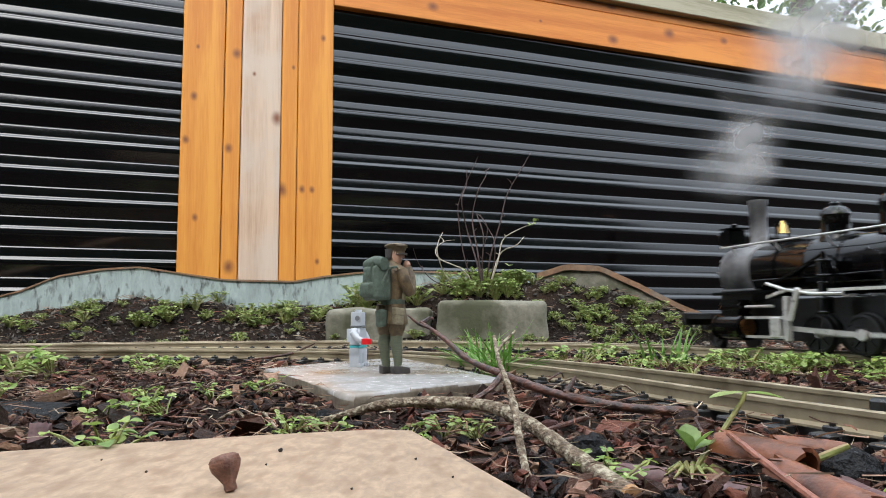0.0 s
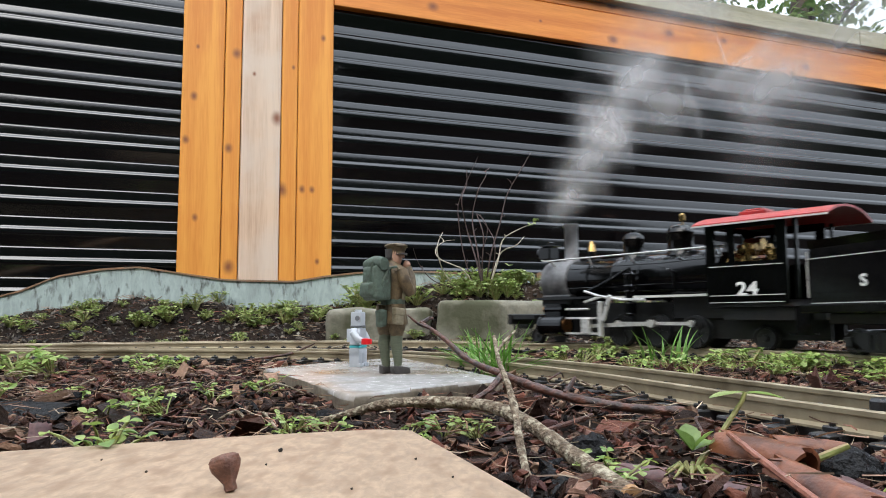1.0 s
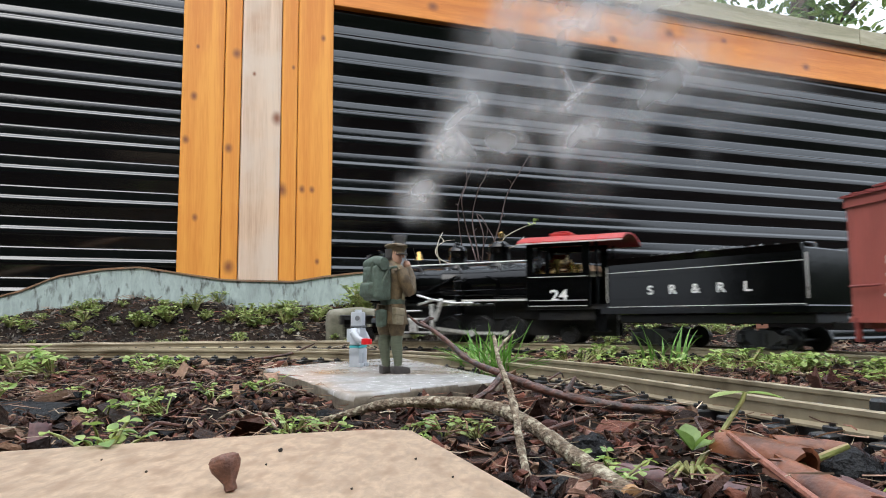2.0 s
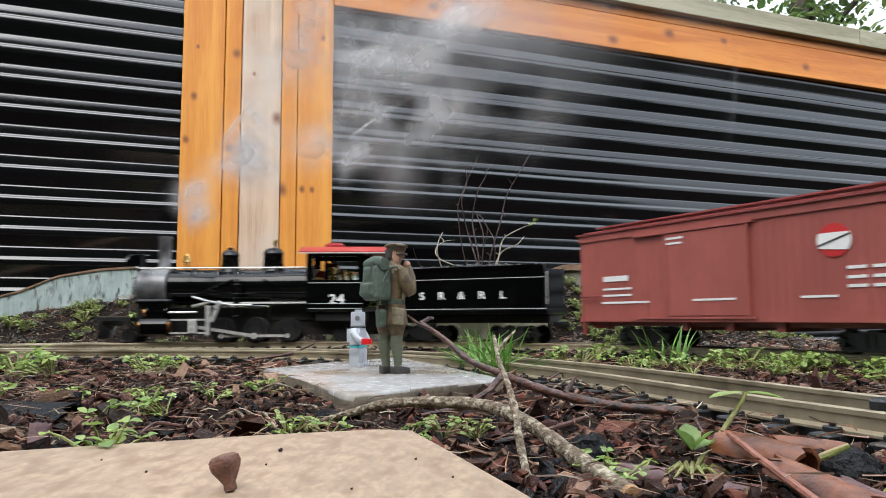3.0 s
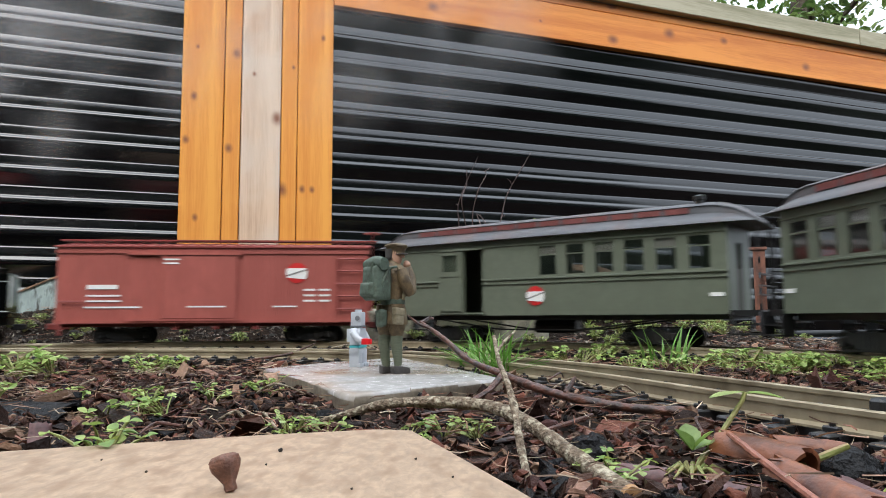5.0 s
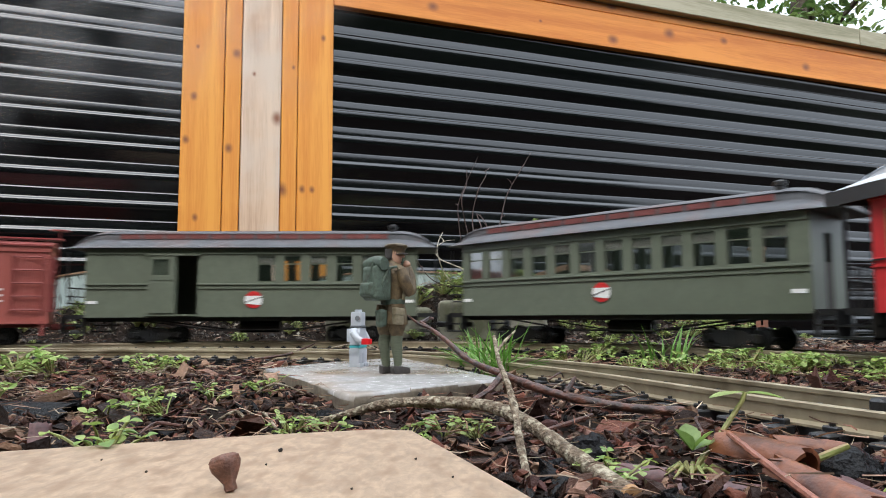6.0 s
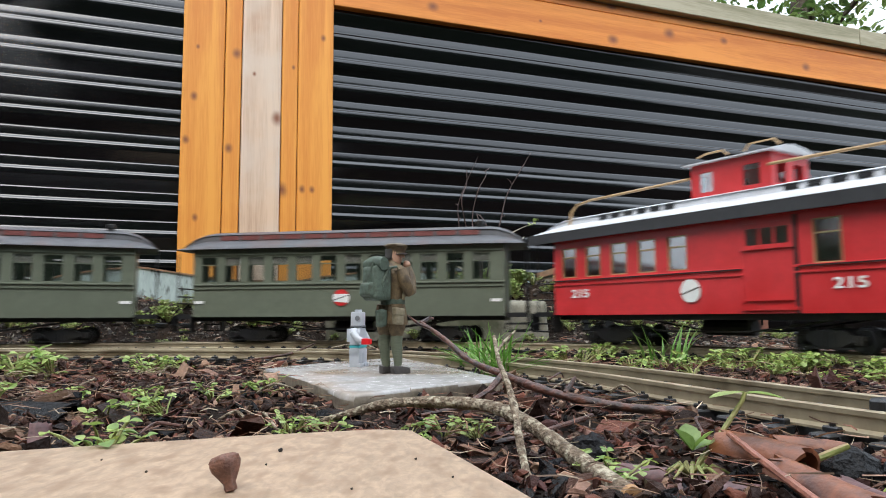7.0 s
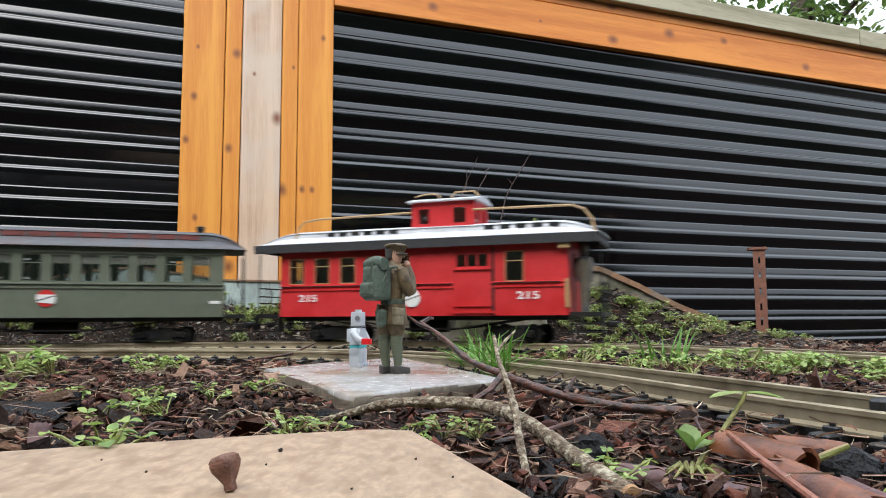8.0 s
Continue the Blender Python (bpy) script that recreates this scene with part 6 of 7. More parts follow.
patch(BANKW, 80, 0.30, 1.24, 0.09, 0.06, 0.40, L_BANK, G_BANK, lambda x, y: 1.15 < y < 1.36)
patch(BANKW, 22, 0.50, 1.25, 0.06, 0.05, 0.42, L_BANK, G_BANK, lambda x, y: 1.1 < y < 1.36)
patch(BANKW, 14, 0.72, 1.75, 0.30, 0.12, 0.5, L_BANK, G_BANK, lambda x, y: y > 1.5)
patch(BANKW, 10, -0.85, 1.22, 0.05, 0.05, 0.8, L_BANK, G_BANK)
patch(BANKW, 8, 0.05, 1.16, 0.25, 0.015, 0.4, L_BANK, G_BANK)


# ---- grass tufts ----
def make_tuft(x, y, blades, length, spread, label):
    bm = bmesh.new()
    for k in range(blades):
        a, out, h = rng.uniform(0, 6.28), rng.uniform(0.1, 1) * spread, length * rng.uniform(0.5, 1.1)
        w = rng.uniform(0.0010, 0.0019)
        base = Vector((rng.gauss(0, 0.008), rng.gauss(0, 0.006), 0))
        d = Vector((math.cos(a), math.sin(a), 0))
        sd = Vector((-d.y, d.x, 0))
        prev = None
        for j in range(6):
            u = j / 5
            p = base + d * out * u ** 1.7 + Vector((0, 0, h * (u - 0.35 * u * u * out / spread)))
            ww = w * (1 - u ** 2.2) + 0.0001
            row = (bm.verts.new(p - sd * ww), bm.verts.new(p + Vector((0, 0, -0.0004))), bm.verts.new(p + sd * ww))
            if prev:
                bm.faces.new((prev[0], prev[1], row[1], row[0]))
                bm.faces.new((prev[1], prev[2], row[2], row[1]))
            prev = row
    solid("grass_tuft", bm, M_GRASS, label, "grass", "tufts of grass", smooth=True, at=Matrix.Translation((x, y, ground_z(x, y) - 0.002)))


make_tuft(0.038, 0.545, 46, 0.052, 0.055, "tuft of fresh green grass behind the slab")
make_tuft(0.022, 0.600, 26, 0.048, 0.05, "tuft of fresh green grass behind the slab")
make_tuft(0.225, 0.68, 10, 0.05, 0.03, "small tuft of grass between the tracks")
make_tuft(0.215, 0.71, 8, 0.045, 0.03, "small tuft of grass between the tracks")


# ---- sticks and bark ----
def stick(name, pts, radii, mat, label, sides=10, knobs=0.0, extra=()):
    bm = bmesh.new()
    ctrl = [Vector(p) for p in pts]
    fine, rad = [], []
    for k in range((len(ctrl) - 1) * 8 + 1):
        u = k / 8
        fine.append(spline(ctrl, min(u, len(ctrl) - 1.0001)))
        i = min(int(u), len(radii) - 2)
        rad.append((radii[i] + (radii[i + 1] - radii[i]) * (u - i)) * (1 + knobs * noise.noise(Vector((u * 3.1, 0, radii[0] * 900)))))
    add_tube(bm, fine, rad, sides)
    for p, r in extra:
        add_tube(bm, p, r, 7)
    roughen(bm, radii[0] * 0.16, 500)
    return solid(name, bm, mat, label, "twig", "sticks lying on the bark", smooth=True)


stick("fallen_branch", [(-0.058, 0.298, 0.010), (-0.040, 0.286, 0.0165), (-0.018, 0.270, 0.0230), (0.012, 0.252, 0.0245), (0.026, 0.232, 0.0215), (0.038, 0.203, 0.0150), (0.0452, 0.177, 0.0115)], [0.0011, 0.0015, 0.0019, 0.0022, 0.0024, 0.0026, 0.0029], M_TWIG, "grey lichen-covered fallen branch arching over the bark", knobs=0.25)
cut_end = rod((0.0452, 0.177, 0.0115), (0.0456, 0.1757, 0.0113), 0.0030, 0.0029, 14)
part("cut_end", cut_end, M_CUTWOOD, bpy.data.objects["fallen_branch"], "pale cut wood")
stick("thin_twig", [(0.0225, 0.180, 0.008), (0.0215, 0.200, 0.018), (0.0212, 0.222, 0.030), (0.0190, 0.245, 0.040), (0.0186, 0.262, 0.048)], [0.0012, 0.0012, 0.0011, 0.0009, 0.0006], M_TWIG, "thin grey forked twig standing in the bark", 8, 0.2, [([(0.019, 0.252, 0.043), (0.0225, 0.258, 0.0465), (0.0265, 0.262, 0.0500)], [0.0007, 0.0006, 0.0003])])
stick("red_branch", [(-0.0130, 0.402, 0.0525), (0.000, 0.393, 0.0435), (0.014, 0.380, 0.0320), (0.030, 0.362, 0.0262), (0.044, 0.342, 0.0215), (0.062, 0.325, 0.0175), (0.082, 0.310, 0.0155), (0.106, 0.300, 0.0150)], [0.0010, 0.0014, 0.0017, 0.0019, 0.0021, 0.0021, 0.0021, 0.0019], M_TWIG_RED, "wet red-brown branch resting on the slab's edge", 12, 0.35, [([(-0.008, 0.398, 0.049), (-0.014, 0.396, 0.0515), (-0.020, 0.396, 0.0565)], [0.0011, 0.0009, 0.0004]), ([(-0.012, 0.402, 0.052), (-0.008, 0.404, 0.0545), (-0.006, 0.406, 0.0545)], [0.0013, 0.0012, 0.0008]), ([(0.030, 0.362, 0.026), (0.022, 0.345, 0.020), (0.008, 0.325, 0.014), (-0.010, 0.318, 0.012)], [0.0019, 0.0015, 0.0013, 0.0008]), ([(0.056, 0.330, 0.020), (0.060, 0.333, 0.025), (0.0615, 0.334, 0.027)], [0.0015, 0.0011, 0.0006])])
stick("small_twig", [(0.062, 0.300, 0.014), (0.048, 0.285, 0.0125), (0.030, 0.262, 0.012), (0.012, 0.250, 0.011)], [0.0010, 0.0011, 0.0010, 0.0007], M_TWIG_RED, "thin red-brown twig on the bark", 8, 0.2)
stick("brown_stalk", [(0.0790, 0.200, 0.0225), (0.0800, 0.180, 0.0185), (0.0815, 0.157, 0.0142)], [0.0008, 0.0010, 0.0011], material("red_brown_stalk", (0.26, 0.10, 0.065), 0.5, scale=250, vary=0.25, bump=0.4, second=(0.17, 0.06, 0.04), second_scale=90), "straight red-brown stalk on curled bark", 8)
stick("green_stalk", [(0.0885, 0.192, 0.0120), (0.0975, 0.192, 0.0165), (0.1075, 0.192, 0.0205)], [0.0011, 0.0010, 0.0009], M_STEM, "thick yellow-green leaf stalk", 8)
stick("small_twig", [(-0.200, 0.735, 0.012), (-0.165, 0.745, 0.017), (-0.150, 0.75, 0.022), (-0.135, 0.75, 0.0285)], [0.0013, 0.0015, 0.0012, 0.0006], M_TWIG_RED, "dark twig lying across the rail", 8, 0.3)
stick("small_twig", [(-0.12, 0.74, 0.023), (-0.10, 0.75, 0.027), (-0.08, 0.745, 0.026), (-0.065, 0.735, 0.021)], [0.0006, 0.0009, 0.001, 0.0006], M_TWIG, "thin curved straw by the rail", 8, 0.2)
for k in range(16):
    x, y = rng.uniform(-0.22, 0.18), rng.uniform(0.22, 0.48)
    if clear(x, y) and rail_gap(x, y) > 0.04:
        a, ln = rng.uniform(0, 6.28), rng.uniform(0.012, 0.028)
        z = ground_z(x, y) + 0.007
        stick("small_twig", [(x, y, z), (x + ln * 0.5 * math.cos(a), y + ln * 0.5 * math.sin(a), z + rng.uniform(0, 0.006)), (x + ln * math.cos(a + 0.3), y + ln * math.sin(a + 0.3), z)], [0.0007, 0.0006, 0.0004], rng.choice((M_TWIG, M_TWIG_RED)), "thin dead twig lying on the bark", 6, 0.3)


def bark_curl(a, b, r, start, sweep, mat, label, thick=0.0012):
    """A rolled strip of bark: part of a tube with thickness and torn ends."""
    a, b = Vector(a), Vector(b)
    d = (b - a).normalized()
    s1 = d.cross(Vector((0, 0, 1))).normalized()
    s2 = s1.cross(d)
    bm = bmesh.new()
    n, m = 14, 8
    outer, inner = [], []
    for j in range(m + 1):
        ro, ri = [], []
        for k in range(n + 1):
            ang = start + sweep * k / n
            rr = r * (1 + 0.10 * noise.noise(Vector((k * 0.4, j * 0.6, r * 500))))
            tear = (0.12 * noise.noise(Vector((k * 0.9, j, 4)))) if j in (0, m) else 0
            p = a + (b - a) * (j / m + tear)
            e = s1 * math.cos(ang) + s2 * math.sin(ang)
            ro.append(bm.verts.new(p + e * rr))
            ri.append(bm.verts.new(p + e * (rr - thick)))
        outer.append(ro)
        inner.append(ri)
    for j in range(m):
        for k in range(n):
            bm.faces.new((outer[j][k], outer[j][k + 1], outer[j + 1][k + 1], outer[j + 1][k]))
            bm.faces.new((inner[j][k], inner[j + 1][k], inner[j + 1][k + 1], inner[j][k + 1]))
        for k in (0, n):
            bm.faces.new((outer[j][k], outer[j + 1][k], inner[j + 1][k], inner[j][k]))
    for j in (0, m):
        for k in range(n):
            bm.faces.new((outer[j][k], inner[j][k], inner[j][k + 1], outer[j][k + 1]))
    solid("bark_curl", bm, mat, label, "bark", "curled bark strips", smooth=True)


bark_curl((0.0800, 0.207, 0.0165), (0.0935, 0.186, 0.0150), 0.0062, 0.1, 3.4, M_CURL, "orange-brown curl of dry bark")
bark_curl((0.0860, 0.186, 0.0135), (0.0940, 0.158, 0.0105), 0.0055, 0.3, 3.0, M_CURL, "orange-brown curl of dry bark")
bark_curl((0.0930, 0.172, 0.0110), (0.1000, 0.145, 0.0080), 0.0065, 0.0, 3.1, M_PINK_BARK, "purplish mottled strip of bark")
bark_curl((0.1080, 0.236, 0.0130), (0.1260, 0.228, 0.0120), 0.0034, 0.2, 3.6, M_CURL, "small reddish roll of bark")
bark_curl((0.0620, 0.190, 0.0080), (0.0790, 0.182, 0.0080), 0.0048, 0.0, 3.1, M_PINK_BARK, "purplish mottled strip of bark")
bark_curl((0.0520, 0.215, 0.0080), (0.0640, 0.208, 0.0080), 0.0038, 0.0, 3.1, M_PINK_BARK, "purplish mottled strip of bark")
bark_curl((-0.225, 0.335, 0.0070), (-0.165, 0.320, 0.0070), 0.0105, 0.0, 3.1, M_LUMP, "charred black piece of bark")
bark_curl((-0.137, 0.242, 0.0070), (-0.139, 0.247, 0.0185), 0.0042, -0.4, 2.6, M_PINK_BARK, "upright brown flake of bark")
bark_curl((-0.177, 0.342, 0.0100), (-0.178, 0.345, 0.0195), 0.0036, -0.4, 2.6, M_LUMP, "upright dark flake of bark")
bark_curl((-0.055, 0.330, 0.0085), (-0.040, 0.316, 0.0085), 0.0055, 0.0, 3.1, M_LUMP, "dark wet flake of bark")


def lump(x, y, z, r, mat, label, seed, squash=0.8):
    bm = bmesh.new()
    bmesh.ops.create_icosphere(bm, subdivisions=3, radius=r)
    for v in bm.verts:
        v.co *= 1 + 0.35 * noise.noise(v.co * (1.1 / r) + Vector((seed, 0, 0))) + 0.12 * noise.noise(v.co * (3.2 / r))
        v.co.z *= squash
    solid("clinker_lump", bm, mat, label, "clinker", "loose lumps on the ground", at=Matrix.Translation((x, y, z)))


for k, (x, y, z, r) in enumerate(((0.0385, 0.163, 0.009, 0.0062), (0.0545, 0.170, 0.009, 0.0060), (0.0175, 0.175, 0.010, 0.0050), (0.0300, 0.188, 0.009, 0.0062), (0.0690, 0.160, 0.007, 0.0065), (0.1150, 0.205, 0.011, 0.008), (0.048, 0.235, 0.012, 0.0065), (0.128, 0.200, 0.009, 0.0075), (0.078, 0.145, 0.006, 0.006))):
    lump(x, y, z, r, M_LUMP, "wet black clinker lump", k * 2.3)


# the big leaf on its thick stalk, and a seedling beside it
def make_leaf_plant():
    w = thing("leaf_plant", "weed with one broad pale green leaf on a thick stalk", "weed", at=Matrix.Translation((0.0700, 0.205, 0.008)))
    sb = bmesh.new()
    add_tube(sb, [(0, 0, 0), (0.003, 0.001, 0.006), (0.010, 0.002, 0.014), (0.0165, 0.003, 0.0225), (0.0175, 0.003, 0.0250)], [0.0010, 0.0009, 0.0008, 0.0007, 0.0006], 8)
    for k in range(12):
        a = k * 0.55
        o = rng.uniform(0.006, 0.012)
        add_tube(sb, [(0, 0, 0.001), (math.cos(a) * o * 0.5, math.sin(a) * o * 0.5, 0.005), (math.cos(a) * o, math.sin(a) * o, 0.0025)], [0.0008, 0.0007, 0.0002], 8)
    part("stalk", sb, M_STEM, w, smooth=True)
    for ang, ln in ((175, 0.0105), (60, 0.0080), (-12, 0.0115)):
        lb = bmesh.new()
        add_leaflet(lb, pose(0.0175, 0.003, 0.0250, 0, 4, ang), ln, ln * 0.72, 0.12)
        part("leaflet", lb, M_LEAF, w, smooth=True)
    for ang, tilt in ((200, -55), (330, -50), (90, -60), (20, -20)):
        lb = bmesh.new()
        add_leaflet(lb, pose(0.0005, 0, 0.009, 0, tilt, ang), 0.0085, 0.0065, 0.3)
        part("leaflet", lb, M_LEAF, w, smooth=True)


make_leaf_plant()
for x, y, s in ((0.046, 0.197, 0.55), (0.096, 0.172, 0.4), (0.012, 0.262, 0.42), (-0.014, 0.262, 0.42), (-0.060, 0.290, 0.5)):
    plant(rng.choice(NEAR), x, y, s, rng.uniform(0, 6), L_NEAR, G_NEAR)


# dried flower head and crumbs on the paver
def make_pod():
    bm = bmesh.new()
    rings = []
    prof = [(0.0004, -0.0064), (0.0013, -0.0060), (0.0015, -0.0050), (0.0014, -0.0038), (0.0024, -0.0014), (0.0033, 0.0008), (0.0038, 0.0026), (0.0037, 0.0040), (0.0028, 0.0051), (0.0010, 0.0055)]
    n = 26
    for i, (r, z) in enumerate(prof):
        rings.append([bm.verts.new((r * (1 + 0.14 * math.sin(6 * 2 * math.pi * k / n + i * 0.4) + 0.18 * noise.noise(Vector((k * 0.7, i, 0)))) * math.cos(2 * math.pi * k / n), r * (1 + 0.10 * math.sin(5 * 2 * math.pi * k / n + i * 0.3)) * math.sin(2 * math.pi * k / n), z)) for k in range(n)])
    for a, b in zip(rings, rings[1:]):
        for k in range(n):
            bm.faces.new((a[k], a[(k + 1) % n], b[(k + 1) % n], b[k]))
    bm.faces.new(rings[0][::-1])
    bm.faces.new(rings[-1])
    solid("dried_pod", bm, material("dried_brown_pod", (0.16, 0.075, 0.05), 0.7, scale=500, vary=0.35, bump=0.6, bump_scale=700, second=(0.09, 0.04, 0.03), second_scale=200), "dried brown seed pod lying on the paver", "seed pod", smooth=True, at=Matrix.Translation((-0.0468, 0.1560, 0.0222)) @ Euler((radians(-10), radians(-18), 0)).to_matrix().to_4x4() @ Matrix.Diagonal((0.86, 0.86, 0.68, 1)))


make_pod()
for x, y, r in ((-0.0455, 0.201, 0.0011), (-0.0074, 0.189, 0.0006), (-0.072, 0.175, 0.0006), (-0.045, 0.183, 0.0005), (0.002, 0.168, 0.0005), (-0.09, 0.19, 0.0005), (-0.02, 0.157, 0.0005)):
    bm = bmesh.new()
    r *= 0.62
    bmesh.ops.create_icosphere(bm, subdivisions=2, radius=r)
    roughen(bm, r * 0.5, 0.8 / r)
    solid("soil_crumb", bm, M_GRIT, "tiny crumb of soil lying on the paver", "crumb", "crumbs on the paver", at=Matrix.Translation((x, y, 0.018 + r * 0.6)))

scrap = bmesh.new()
add_box(scrap, -0.011, 0.011, -0.003, 0.003, 0, 0.0045, 0.0012)
roughen(scrap, 0.0015, 120)
solid("red_scrap", scrap, material("red_plastic_scrap", (0.50, 0.06, 0.04), 0.5, scale=200, vary=0.2, bump=0.2), "small torn red scrap lying at the foot of the bank", "scrap", at=pose(-0.497, 1.15, ground_z(-0.497, 1.15) + 0.004, 0, 6, 12))

# clamp at the siding's rail
clamp = bmesh.new()
add_box(clamp, -0.005, 0.005, -0.003, 0.003, -0.006, 0.0085, 0.0012)
add_rod(clamp, (-0.003, -0.0045, 0.001), (-0.003, 0.0045, 0.001), 0.0015, sides=8)
solid("rail_clamp", clamp, M_TIE, "dark grey rail clamp fixed to the siding", "rail clamp", at=pose(0.1605, 0.262, 0.0165, 0, 0, 25))


# ---- bare shrub on the bank ----
def make_shrub():
    ob = thing("bare_shrub", "bare leafless shrub with thin dark curling stems", "shrub", at=Matrix.Translation((0.075, 1.315, ground_z(0.075, 1.315) - 0.005)))
    def px(x, y):
        return ((x - 850) / 1250 * 1.31, 0, (500 - y) / 1250 * 1.31)
    lines = [[(850, 500), (838, 440), (822, 380), (812, 330), (822, 295), (822, 268)], [(850, 500), (840, 420), (832, 360), (842, 310), (858, 278), (852, 270)], [(852, 500), (862, 430), (880, 370), (893, 320), (918, 275), (940, 237)], [(848, 500), (848, 440), (850, 390), (840, 350), (858, 375), (852, 410)], [(850, 500), (866, 455), (870, 410), (862, 380), (848, 366)], [(846, 500), (815, 455), (775, 435), (765, 415), (780, 400), (800, 398)], [(854, 500), (875, 440), (885, 400), (910, 382), (942, 368)], [(856, 500), (880, 425), (908, 410), (925, 392)], [(843, 500), (800, 485), (760, 470), (735, 440), (726, 415)], [(848, 500), (830, 470), (815, 420), (806, 350), (812, 315), (843, 246)], [(846, 500), (790, 470), (768, 420), (778, 385)]]
    for i, ln in enumerate(lines):
        bm = bmesh.new()
        ctrl = [Vector(px(*p)) + Vector((0, rng.uniform(-0.02, 0.02), 0)) for p in ln]
        fine = [spline(ctrl, min(k / 5, len(ctrl) - 1.0001)) for k in range((len(ctrl) - 1) * 5 + 1)]
        r0 = 0.0017 if i < 3 else 0.0015
        add_tube(bm, fine, [r0 * (1 - 0.72 * k / len(fine)) for k in range(len(fine))], 6)
        for k in range(5, len(fine) - 2, 3):
            if rng.random() < 0.45:
                d = Vector((rng.uniform(-1, 1), rng.uniform(-0.5, 0.5), rng.uniform(0.2, 1))) * rng.uniform(0.006, 0.016)
                add_tube(bm, [fine[k], fine[k] + d * 0.5 + Vector((0.002, 0, 0)), fine[k] + d], [0.0009, 0.0008, 0.0004], 5)
        part("stem", bm, M_SHRUB_PALE if i in (5, 6, 7, 10) else M_SHRUB, ob, smooth=True)
    for p in ((940, 366), (895, 446), (935, 372)):
        lb = bmesh.new()
        for k in range(4):
            add_leaflet(lb, Matrix.Translation(px(*p)) @ pose(0, 0, 0, 0, rng.uniform(-60, 30), rng.uniform(0, 360)), 0.012, 0.005, 0.3)
        part("leaf", lb, M_LEAF_DULL, ob, smooth=True)


make_shrub()


# ---- the two small figures on the slab: each one mesh ----
def coloured(bm, mats, pieces):
    """Joins pieces (a function that adds to bm, a material's number) into one mesh with several paints."""
    for make, index in pieces:
        before = set(bm.faces)
        make(bm)
        for f in bm.faces:
            if f not in before:
                f.material_index = index


